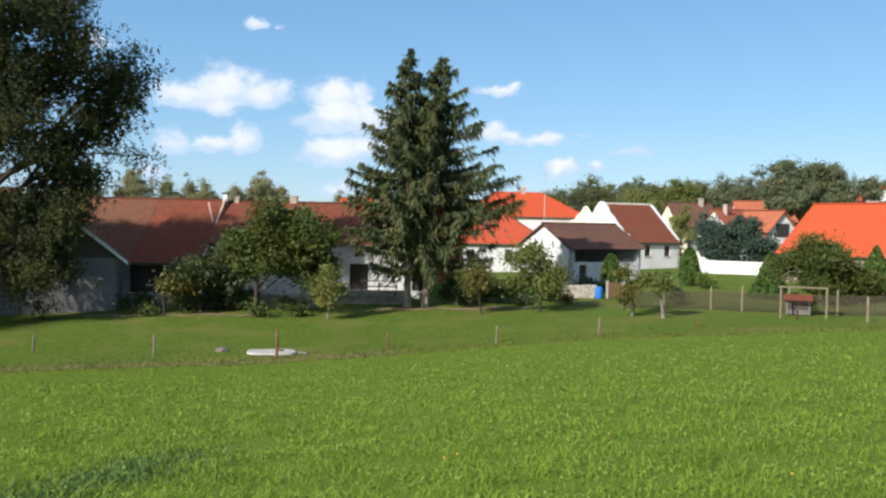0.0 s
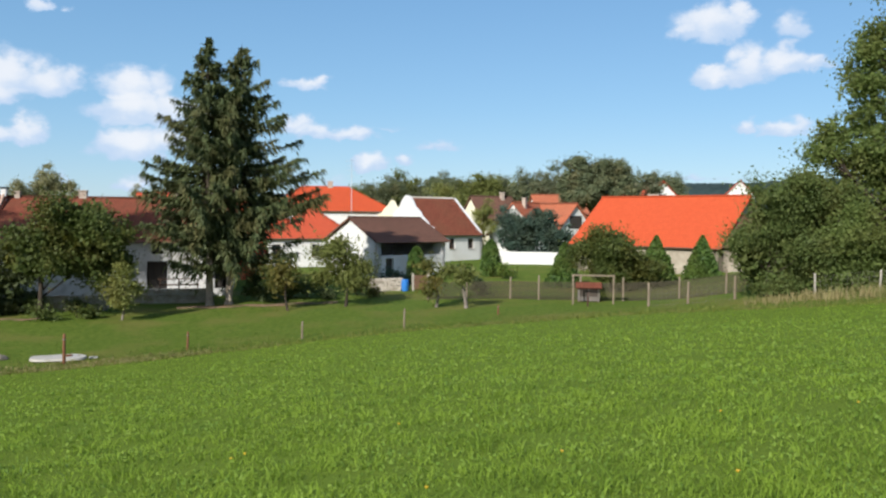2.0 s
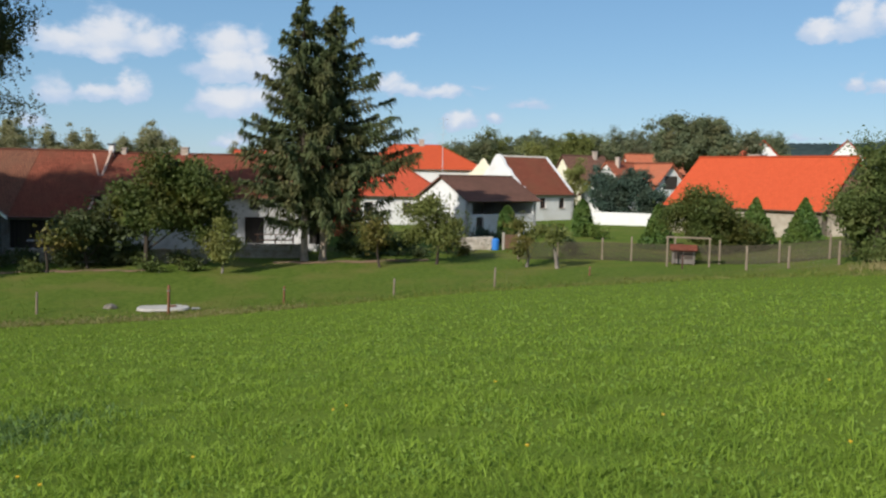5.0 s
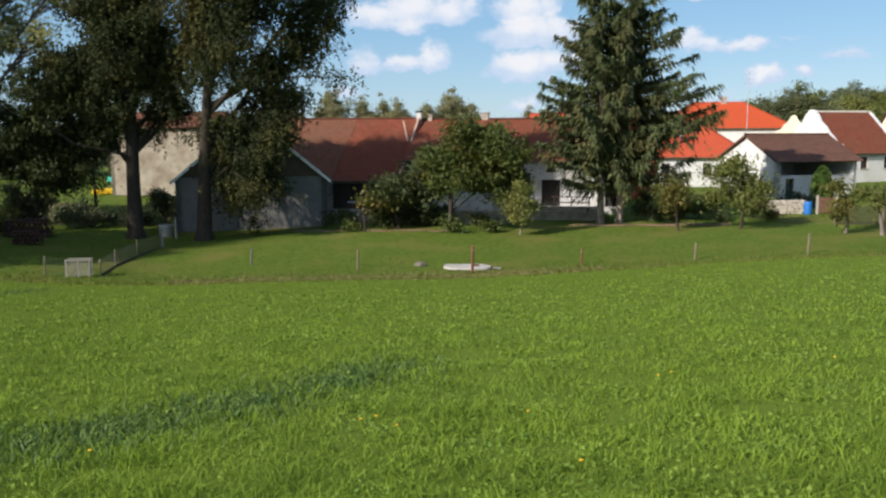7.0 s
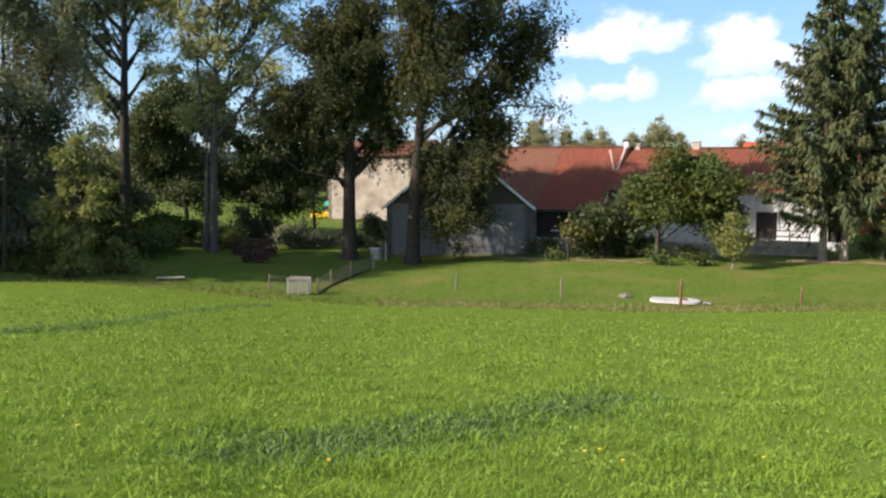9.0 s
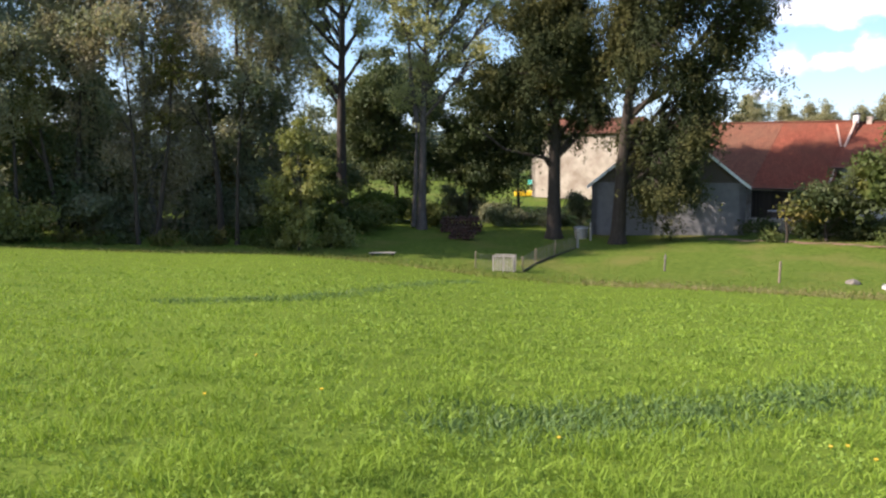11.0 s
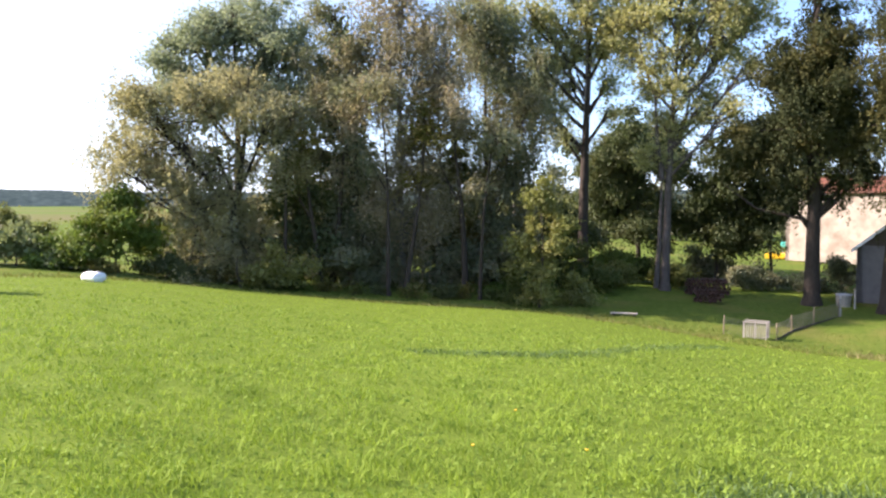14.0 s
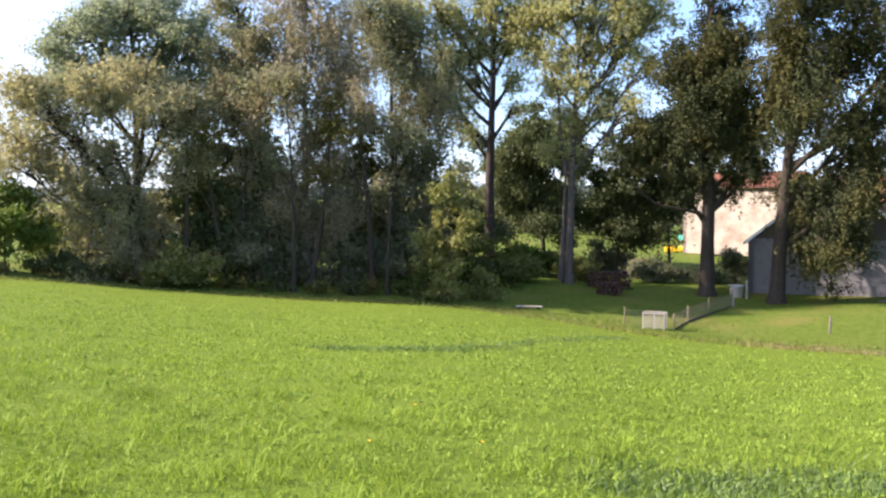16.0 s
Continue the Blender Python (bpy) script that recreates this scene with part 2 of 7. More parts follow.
M_field = surface("meadow_soil_grass", (0.062, 0.101, 0.013), (0.142, 0.193, 0.024), 0.9, fine=26.0, stain=(0.1, 0.148, 0.019), stain_scale=0.5, bump=0.6, gloss=0.04)
M_yard = surface("mown_grass", (0.056, 0.094, 0.014), (0.112, 0.15, 0.026), 0.9, fine=3.2, stain=(0.135, 0.135, 0.036), stain_scale=0.22, bump=0.6, gloss=0.03)
M_farland = surface("distant_fields", (0.068, 0.116, 0.018), (0.104, 0.144, 0.028), 0.95, fine=0.02, stain=(0.136, 0.096, 0.056), stain_scale=0.006, bump=0.0, gloss=0.04)
M_blade = foliage("grass_blade", (0.16, 0.248, 0.028), (0.222, 0.32, 0.044), (0.128, 0.203, 0.027), 0.35, 0.6, 0.08, patch=0.9)
M_blade_dark = foliage("dark_herb_leaf", (0.07, 0.124, 0.034), (0.118, 0.186, 0.056), (0.086, 0.144, 0.04), 0.32, 0.5)
M_dry = foliage("dry_grass", (0.225, 0.188, 0.083), (0.315, 0.262, 0.135), (0.165, 0.180, 0.060), 0.3, 0.7)
M_spruce = foliage("spruce_needles", (0.042, 0.06, 0.025), (0.086, 0.106, 0.04), (0.102, 0.098, 0.038), 0.15, 0.6)
M_walnut = foliage("broad_leaves", (0.048, 0.072, 0.017), (0.091, 0.116, 0.032), (0.100, 0.102, 0.026), 0.3)
M_olive = foliage("olive_leaves", (0.090, 0.112, 0.029), (0.168, 0.185, 0.052), (0.124, 0.134, 0.037), 0.3)
M_willow = foliage("grey_willow_leaves", (0.205, 0.207, 0.122), (0.36, 0.352, 0.215), (0.275, 0.262, 0.148), 0.5, 0.65, 0.06)
M_birch = foliage("birch_leaves", (0.210, 0.193, 0.120), (0.366, 0.321, 0.222), (0.247, 0.224, 0.136), 0.45)
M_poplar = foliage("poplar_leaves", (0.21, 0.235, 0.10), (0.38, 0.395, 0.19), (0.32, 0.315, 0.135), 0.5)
M_dark = foliage("shady_leaves", (0.1, 0.127, 0.074), (0.21, 0.232, 0.142), (0.2, 0.19, 0.12), 0.5)
M_brownish = foliage("autumn_tinged_leaves", (0.060, 0.075, 0.017), (0.129, 0.123, 0.032), (0.148, 0.114, 0.030), 0.25)
# the crowns' shade and their lit olive masses are put into the colour
M_willowdark = foliage("shade_toned_willow_leaves", (0.034, 0.045, 0.022), (0.056, 0.067, 0.029), (0.105, 0.1, 0.036), 0.22, 0.75, 0.04, patch=0.35)
# greyed and lifted: veiling glare over the tree row is put into the colour
M_greygreen = foliage("hazy_grey_green_leaves", (0.15, 0.19, 0.13), (0.25, 0.30, 0.21), (0.21, 0.25, 0.16), 0.5)
M_chimney = surface("sooty_pale_render", (0.30, 0.24, 0.20), (0.42, 0.36, 0.30), 0.9, fine=5)
M_thuja = foliage("thuja_sprays", (0.032, 0.071, 0.016), (0.088, 0.143, 0.031), (0.073, 0.109, 0.022), 0.15)
M_blue = foliage("blue_spruce_needles", (0.03, 0.055, 0.04), (0.06, 0.095, 0.07), (0.05, 0.07, 0.045), 0.1)
M_bright = foliage("bright_leaves", (0.073, 0.120, 0.022), (0.138, 0.198, 0.043), (0.120, 0.146, 0.030), 0.35)
M_palebush = foliage("soft_green_leaves", (0.125, 0.165, 0.078), (0.215, 0.26, 0.13), (0.19, 0.215, 0.105), 0.45)
M_lime = foliage("lime_leaves", (0.08, 0.118, 0.03), (0.155, 0.2, 0.058), (0.135, 0.155, 0.044), 0.4)
M_hedge = foliage("hedge_leaves", (0.062, 0.092, 0.026), (0.125, 0.162, 0.05), (0.12, 0.135, 0.04), 0.35)
# greyed and lightened: distance haze is put into this leaf colour
M_woods = foliage("hazed_wood_leaves", (0.082, 0.108, 0.06), (0.14, 0.162, 0.085), (0.15, 0.145, 0.072), 0.25)
# the bluish tone is aerial haze painted into the forest colour
M_forest = surface("haze_blue_forest", (0.028, 0.044, 0.042), (0.055, 0.078, 0.075), 1.0, fine=0.09, bump=0.0, gloss=0.0)
M_bark = surface("grey_brown_bark", (0.026, 0.019, 0.013), (0.058, 0.044, 0.032), 0.9, fine=8, bump=0.8, stretch=(1, 1, 0.3))
M_poplarbark = surface("poplar_bark", (0.058, 0.046, 0.038), (0.125, 0.104, 0.088), 0.9, fine=6, bump=0.7, stretch=(1, 1, 0.4))
M_palebark = surface("pale_bark", (0.12, 0.10, 0.082), (0.22, 0.195, 0.165), 0.9, fine=6, bump=0.7, stretch=(1, 1, 0.4))
M_sprucebark = surface("spruce_bark", (0.22, 0.17, 0.13), (0.36, 0.30, 0.24), 0.9, fine=9, bump=0.8, stretch=(1, 1, 0.4))
M_white = surface("white_render", (0.57, 0.57, 0.556), (0.635, 0.635, 0.625), 0.85, fine=3, stain=(0.546, 0.537, 0.510), stain_scale=0.5, bump=0.2)
M_whitewash = surface("patchy_whitewash", (0.424, 0.424, 0.424), (0.545, 0.545, 0.545), 0.9, fine=2.2, stain=(0.273, 0.265, 0.249), stain_scale=0.5, bump=0.4)
M_mortar = surface("rosy_mortar", (0.36, 0.24, 0.18), (0.46, 0.33, 0.26), 0.9, fine=3, bump=0.3)
M_cream = surface("cream_render", (0.66, 0.60, 0.44), (0.74, 0.69, 0.54), 0.85, fine=3, bump=0.2)
M_beige = surface("worn_beige_render", (0.255, 0.222, 0.172), (0.37, 0.327, 0.262), 0.9, fine=1.6, stain=(0.2, 0.16, 0.12), stain_scale=0.5, bump=0.5)
M_greywall = surface("grey_cement_wall", (0.138, 0.135, 0.133), (0.196, 0.193, 0.190), 0.9, fine=2.2, stain=(0.150, 0.150, 0.150), stain_scale=0.5, bump=0.4)
M_stone = surface("field_stone", (0.30, 0.27, 0.22), (0.44, 0.40, 0.34), 0.95, fine=3.0, stain=(0.24, 0.19, 0.15), stain_scale=1.2, bump=1.0)
M_concrete = surface("pale_concrete", (0.35, 0.33, 0.293), (0.455, 0.433, 0.396), 0.9, fine=6, stain=(0.34, 0.32, 0.27), stain_scale=0.8, bump=0.3)
M_oldtile = roofing("old_red_tiles", (0.16, 0.05, 0.029), (0.215, 0.069, 0.041), (0.074, 0.026, 0.017), (0.138, 0.062, 0.034))
M_barntile = roofing("sooty_barn_tiles", (0.17, 0.05, 0.029), (0.225, 0.067, 0.04), (0.062, 0.024, 0.016), (0.13, 0.056, 0.034))
M_brownbay = roofing("weathered_brown_tiles", (0.15, 0.062, 0.038), (0.2, 0.085, 0.052), (0.058, 0.028, 0.019), (0.12, 0.07, 0.045))
M_tinroof = roofing("fresh_orange_roof", (0.43, 0.07, 0.027), (0.47, 0.082, 0.031), (0.35, 0.062, 0.023), (0.43, 0.074, 0.031), 0.3, 0.35, 0.3)
M_redroof = roofing("red_roof", (0.43, 0.075, 0.036), (0.47, 0.09, 0.042), (0.26, 0.045, 0.025), (0.36, 0.072, 0.036), 0.25, 0.3, 0.4)
M_brownroof = roofing("dark_brown_tiles", (0.129, 0.066, 0.047), (0.175, 0.088, 0.064), (0.055, 0.031, 0.025), (0.092, 0.053, 0.038))
M_salmon = roofing("salmon_tiles", (0.368, 0.114, 0.060), (0.432, 0.141, 0.076), (0.184, 0.062, 0.034), (0.294, 0.114, 0.068))
M_shedboard = planks("brown_gable_boards", (0.07, 0.055, 0.043), (0.12, 0.098, 0.08))
M_darkwood = planks("dark_barn_boards", (0.031, 0.024, 0.019), (0.062, 0.046, 0.034))
M_greywood = planks("grey_weathered_boards", (0.20, 0.18, 0.16), (0.32, 0.29, 0.26))
M_post = surface("weathered_post_wood", (0.128, 0.098, 0.068), (0.217, 0.176, 0.128), 0.9, fine=9, bump=0.6, stretch=(1, 1, 0.2))
M_palepost = surface("pale_post", (0.255, 0.232, 0.195), (0.360, 0.330, 0.285), 0.9, fine=9, bump=0.4)
M_rust = surface("rusty_iron", (0.12, 0.055, 0.03), (0.22, 0.10, 0.05), 0.8, fine=12, bump=0.5, metallic=0.3)
M_wire = surface("fence_wire", (0.16, 0.15, 0.14), (0.24, 0.22, 0.20), 0.6, metallic=0.7)
M_metal = surface("zinc_trim", (0.50, 0.52, 0.54), (0.62, 0.64, 0.66), 0.45, metallic=0.6)
M_plastic = surface("white_wrap_film", (0.78, 0.80, 0.80), (0.84, 0.85, 0.85), 0.35, fine=5, bump=0.4)
M_greywrap = surface("grey_green_wrap_film", (0.20, 0.23, 0.22), (0.30, 0.33, 0.31), 0.4, fine=5, bump=0.4)
M_brick = surface("red_brick", (0.30, 0.11, 0.06), (0.40, 0.16, 0.09), 0.9, fine=7, bump=0.6)
M_bluep = surface("blue_plastic", (0.02, 0.13, 0.42), (0.03, 0.17, 0.5), 0.4)
M_yellowp = surface("yellow_paint", (0.75, 0.45, 0.02), (0.82, 0.52, 0.03), 0.45)
M_redp = surface("red_paint", (0.42, 0.04, 0.03), (0.5, 0.06, 0.04), 0.5, stain=(0.25, 0.05, 0.03), stain_scale=2)
M_green = surface("turquoise_paint", (0.05, 0.40, 0.30), (0.07, 0.46, 0.35), 0.5)
M_frame = surface("brown_window_wood", (0.10, 0.05, 0.03), (0.15, 0.08, 0.05), 0.6)
M_bushleaf = foliage("yellow_olive_leaves", (0.14, 0.16, 0.045), (0.25, 0.27, 0.085), (0.2, 0.2, 0.06), 0.4)
M_nearblack = planks("near_black_boards", (0.012, 0.010, 0.009), (0.022, 0.018, 0.015))
M_soil = surface("bare_soil", (0.16, 0.10, 0.065), (0.26, 0.18, 0.12), 0.95, fine=4.0, stain=(0.12, 0.11, 0.05), stain_scale=0.9, bump=0.8, gloss=0.05)
# leaf colour darkened to stand for shade behind the poplars and below crowns
M_ash = foliage("shade_toned_leaves", (0.045, 0.068, 0.028), (0.092, 0.118, 0.048), (0.088, 0.1, 0.04), 0.35)
M_darkhutch = planks("old_hutch_boards", (0.085, 0.075, 0.066), (0.15, 0.132, 0.115))
M_yellowbush = foliage("yellowing_leaves", (0.135, 0.155, 0.052), (0.26, 0.275, 0.092), (0.2, 0.2, 0.066), 0.45)
M_clover = foliage("clover_leaf", (0.118, 0.2, 0.030), (0.225, 0.31, 0.062), (0.13, 0.212, 0.042), 0.3, 0.65, 0.05, patch=1.3)
M_edge = foliage("edge_grass_blade", (0.095, 0.131, 0.018), (0.174, 0.193, 0.044), (0.158, 0.154, 0.053), 0.3, 0.6)
M_yardblade = foliage("yard_grass_blade", (0.075, 0.122, 0.016), (0.135, 0.182, 0.028), (0.142, 0.155, 0.038), 0.3, 0.6, patch=0.3)
M_darkstone = surface("dark_stone", (0.10, 0.09, 0.075), (0.17, 0.15, 0.12), 0.95, fine=6, bump=0.8)
M_net = surface("dark_brown_net", (0.04, 0.036, 0.022), (0.072, 0.06, 0.036), 0.8)
M_palewood = surface("pale_planed_wood", (0.255, 0.232, 0.195), (0.345, 0.315, 0.270), 0.8, fine=8, bump=0.3, stretch=(1, 1, 0.2))
M_logs = surface("red_brown_logs", (0.042, 0.021, 0.015), (0.078, 0.036, 0.024), 0.9, fine=9, bump=0.6)
M_redwall = surface("orange_red_render", (0.50, 0.09, 0.035), (0.58, 0.12, 0.05), 0.8, fine=3)
M_darkrubber = surface("black_rubber", (0.02, 0.02, 0.02), (0.035, 0.035, 0.035), 0.8)
M_glass, gn_, gl_, gb_ = nodes_of("window_glass")
gb_.inputs["Base Color"].default_value = (0.02, 0.025, 0.03, 1)
gb_.inputs["Roughness"].default_value = 0.06
gl_.new(tex_noise(gn_, gl_, 0.8, 2), gb_.inputs["Coat Weight"])


# ---- builders ----
def part(name, bm, material, parent=None, label=""):
    """Links a bmesh as one mesh object under its thing, in the thing's own frame."""
    me = bpy.data.meshes.new(name)
    bm.to_mesh(me)
    bm.free()
    me.materials.append(material)
    ob = new(name, me)
    if parent:
        ob.parent = parent
    if label:
        ob["label"] = label
    return ob


def mesh_part(name, verts, faces, material, parent=None, label="", smooth=False):
    """The same from arrays; faces all with the same number of corners."""
    v = np.asarray(verts, dtype=np.float32)
    f = np.asarray(faces, dtype=np.int32)
    me = bpy.data.meshes.new(name)
    me.vertices.add(len(v))
    me.vertices.foreach_set("co", v.ravel())
    k = f.shape[1]
    me.loops.add(f.size)
    me.loops.foreach_set("vertex_index", f.ravel())
    me.polygons.add(len(f))
    me.polygons.foreach_set("loop_start", np.arange(0, f.size, k, dtype=np.int32))
    me.update(calc_edges=True)
    if smooth:
        me.polygons.foreach_set("use_smooth", np.ones(len(f), dtype=bool))
    me.materials.append(material)
    ob = new(name, me)
    if parent:
        ob.parent = parent
    if label:
        ob["label"] = label
    return ob


def thing(name, x, y, z, turn, label, category, group="", kind=""):
    e = new(name)
    e.matrix_basis = pose(x, y, z, 0, 0, turn)
    return tagged(e, label, category, group, kind)


def box(bm, lo, hi, bevel=0.0):
    g = bmesh.ops.create_cube(bm, size=1)["verts"]
    c, s = [(a + b) / 2 for a, b in zip(lo, hi)], [b - a for a, b in zip(lo, hi)]
    for v in g:
        v.co = Vector((v.co.x * s[0] + c[0], v.co.y * s[1] + c[1], v.co.z * s[2] + c[2]))
    if bevel:
        es = list({e for v in g for e in v.link_edges})
        bmesh.ops.bevel(bm, geom=es, offset=bevel, segments=1, affect="EDGES")


def boxed(name, lo, hi, material, parent=None, label="", bevel=0.0):
    bm = bmesh.new()
    box(bm, lo, hi, bevel)
    return part(name, bm, material, parent, label)


def tube(verts, faces, path, radii, sides=7):
    """A tapered tube along a path, added to lists of corners and four-cornered faces."""
    base = len(verts)
    path = [Vector(p) for p in path]
    for i, p in enumerate(path):
        way = (path[min(i + 1, len(path) - 1)] - path[max(i - 1, 0)]).normalized()
        side = way.cross(Vector((0.31, 0.95, 0.05))).normalized()
        up = way.cross(side)
        for k in range(sides):
            a = 2 * math.pi * k / sides
            verts.append(p + (side * math.cos(a) + up * math.sin(a)) * radii[i])
    for i in range(len(path) - 1):
        for k in range(sides):
            a, b = base + i * sides + k, base + i * sides + (k + 1) % sides
            faces.append((a, b, b + sides, a + sides))


# ---- ground: meadow falling to the yards, village land behind, fields to the horizon ----
AZ = [-180, -110, -70, -43, -34, -27, -19, -8, 1, 10.5, 20, 32, 37, 43, 47, 58, 67, 74, 79, 90, 120, 180]
EDGE_R = [50, 50, 48, 48, 48, 50, 50, 48, 45, 43, 43, 45, 46, 48, 50, 50, 52, 52, 50, 50, 50, 50]
EDGE_Z = [6.5, 5.8, 4.6, 3.45, 2.65, 2.0, 1.3, 0.68, 0.3, 0.05, 0.05, -0.2, 0.2, 0.5, 0.75, 1.2, 1.85, 2.66, 3.2, 3.6, 4.7, 6.5]
YARD_Z = [7, 6, 5, 4.0, 3.1, 1.35, 1.3, 0.9, 0.5, 0.5, 0.35, 0.0, 0.35, 0.8, 1.3, 1.6, 2.05, 2.86, 3.32, 3.65, 4.9, 7]
FAR_Z = [7, 6, 5.5, 4.5, 3.2, 2.5, 2.2, 1.9, 1.7, 1.5, 1.2, 1.3, 1.5, 1.9, 2.1, 2.2, 2.4, 2.7, 2.9, 3.2, 4.5, 7]


def along(az, table):
    return sum(np.interp((az + d + 180) % 360 - 180, AZ, table) for d in (-4, -2, 0, 2, 4)) / 5


def ground_z(x, y):
    r, az = math.hypot(x, y), math.degrees(math.atan2(-x, y))
    er, ez, yz, fz = (along(az, t) for t in (EDGE_R, EDGE_Z, YARD_Z, FAR_Z))
    roll = 0.07 * noise.noise((x * 0.09, y * 0.09, 0)) * min(1, r / 12) if r < 100 else 0.0
    low = np.interp(az, [50, 65, 110, 140], [4.8, 1.4, 1.4, 4.8])  # the far fields lie deeper beyond the tree row's end
    return float(np.interp(r, [0, er, er + 12, 100, 220, 700, 4000], [EYE - 1.62, ez, yz, fz, fz + 1.5, low, low + 0.2])) + roll


def polar(az, r):
    return -r * math.sin(radians(az)), r * math.cos(radians(az))


steps = sorted(set([*np.arange(-60, 100, 1.0), *np.arange(-180, -60, 6.0), *np.arange(100, 180, 6.0)]))
rings = [0.02, 0.05, 0.08, 0.11, 0.14, 0.17, 0.2, 0.23, 0.26, 0.3, 0.34, 0.38, 0.42, 0.46, 0.5, 0.55, 0.6, 0.65, 0.7, 0.75, 0.8, 0.85, 0.9, 0.95, 1.0]
beyond = [4, 8, 12, 18, 26, 36, 50, 75, 110, 160, 260, 420, 700, 1200, 2200, 3800]
gv, gf, gm = [(0, 0, EYE - 1.62)], [], []
for a in steps:
    er = along(a, EDGE_R)
    for r in [q * er for q in rings] + [er + b for b in beyond]:
        x, y = polar(a, r)
        z = ground_z(x, y)
        gv.append((x, y, z))
count = len(rings) + len(beyond)
for i in range(len(steps)):
    j = (i + 1) % len(steps)
    gf.append((0, 1 + j * count, 1 + i * count))
    gm.append(0)
    for k in range(count - 1):
        a, b = 1 + i * count + k, 1 + j * count + k
        gf.append((a, b, b + 1, a + 1))
        gm.append(0 if k < len(rings) - 1 else 1 if k < len(rings) + 8 else 2)
gme = bpy.data.meshes.new("ground")
gme.from_pydata(gv, [], gf)
for m in (M_field, M_yard, M_farland):
    gme.materials.append(m)
gme.polygons.foreach_set("material_index", gm)
gme.polygons.foreach_set("use_smooth", [True] * len(gf))
ground = tagged(new("ground", gme), "green meadow sloping down to mown village yards", "ground", kind="structure")


# ---- buildings ----
def panel(bm, origin, way, length, height, holes=(), thick=0.4):
    """A wall of that thickness from origin along way, with openings (x0, z0, x1, z1) right through it."""
    o, w = Vector(origin), Vector(way).normalized()
    n = Vector((-w.y, w.x, 0))
    xs = sorted({0.0, length, *[h[0] for h in holes], *[h[2] for h in holes]})
    zs = sorted({0.0, height, *[h[1] for h in holes], *[h[3] for h in holes]})

    def solid(x, z):
        return 0 < x < length and 0 < z < height and not any(h[0] < x < h[2] and h[1] < z < h[3] for h in holes)

    def quad(*c):
        bm.faces.new([bm.verts.new(o + w * a + n * b + Vector((0, 0, d))) for a, b, d in c])

    for x0, x1 in zip(xs, xs[1:]):
        for z0, z1 in zip(zs, zs[1:]):
            mx, mz = (x0 + x1) / 2, (z0 + z1) / 2
            if not solid(mx, mz):
                continue
            quad((x0, 0, z0), (x1, 0, z0), (x1, 0, z1), (x0, 0, z1))
            quad((x1, thick, z0), (x0, thick, z0), (x0, thick, z1), (x1, thick, z1))
            if not solid(x0 - 1e-3, mz):
                quad((x0, thick, z0), (x0, 0, z0), (x0, 0, z1), (x0, thick, z1))
            if not solid(x1 + 1e-3, mz):
                quad((x1, 0, z0), (x1, thick, z0), (x1, thick, z1), (x1, 0, z1))
            if not solid(mx, z0 - 1e-3):
                quad((x0, thick, z0), (x1, thick, z0), (x1, 0, z0), (x0, 0, z0))
            if not solid(mx, z1 + 1e-3):
                quad((x0, 0, z1), (x1, 0, z1), (x1, thick, z1), (x0, thick, z1))


def roof_plane(name, a, b, c, d, material, parent, thick=0.14, label=""):
    """A roof slope a-b (eave) to c-d (ridge, c above b), with thickness and a uv map in metres."""
    a, b, c, d = (Vector(p) for p in (a, b, c, d))
    n = (b - a).cross(d - a).normalized() * thick
    bm = bmesh.new()
    top = [bm.verts.new(p) for p in (a, b, c, d)]
    low = [bm.verts.new(p - n) for p in (a, b, c, d)]
    fs = [bm.faces.new(top), bm.faces.new(low[::-1])]
    fs += [bm.faces.new((top[i], low[i], low[(i + 1) % 4], top[(i + 1) % 4])) for i in range(4)]
    uv = bm.loops.layers.uv.new("plane")
    ux = (b - a).normalized()
    uy = n.normalized().cross(ux)
    for f in fs:
        for lp in f.loops:
            q = lp.vert.co - a
            lp[uv].uv = (q.dot(ux), q.dot(uy))
    return part(name, bm, material, parent, label)


def roof_tri(name, a, b, c, material, parent, thick=0.14):
    a, b, c = (Vector(p) for p in (a, b, c))
    n = (b - a).cross(c - a).normalized() * thick
    bm = bmesh.new()
    top = [bm.verts.new(p) for p in (a, b, c)]
    low = [bm.verts.new(p - n) for p in (a, b, c)]
    fs = [bm.faces.new(top), bm.faces.new(low[::-1])] + [bm.faces.new((top[i], low[i], low[(i + 1) % 3], top[(i + 1) % 3])) for i in range(3)]
    uv = bm.loops.layers.uv.new("plane")
    ux = (b - a).normalized()
    uy = n.normalized().cross(ux)
    for f in fs:
        for lp in f.loops:
            q = lp.vert.co - a
            lp[uv].uv = (q.dot(ux), q.dot(uy))
    return part(name, bm, material, parent)


def ridge_cap(p, q, material, parent, radius=0.13):
    v, f = [], []
    p, q = Vector(p), Vector(q)
    n = max(2, int((q - p).length / 0.45))
    pts, rad = [], []
    for i in range(n):
        for s, k in ((i / n, 1.0), ((i + 0.97) / n, 0.86)):
            pts.append(p.lerp(q, s))
            rad.append(radius * k)
    tube(v, f, pts, rad, 8)
    return mesh_part("ridge_cap", v, f, material, parent, smooth=False)


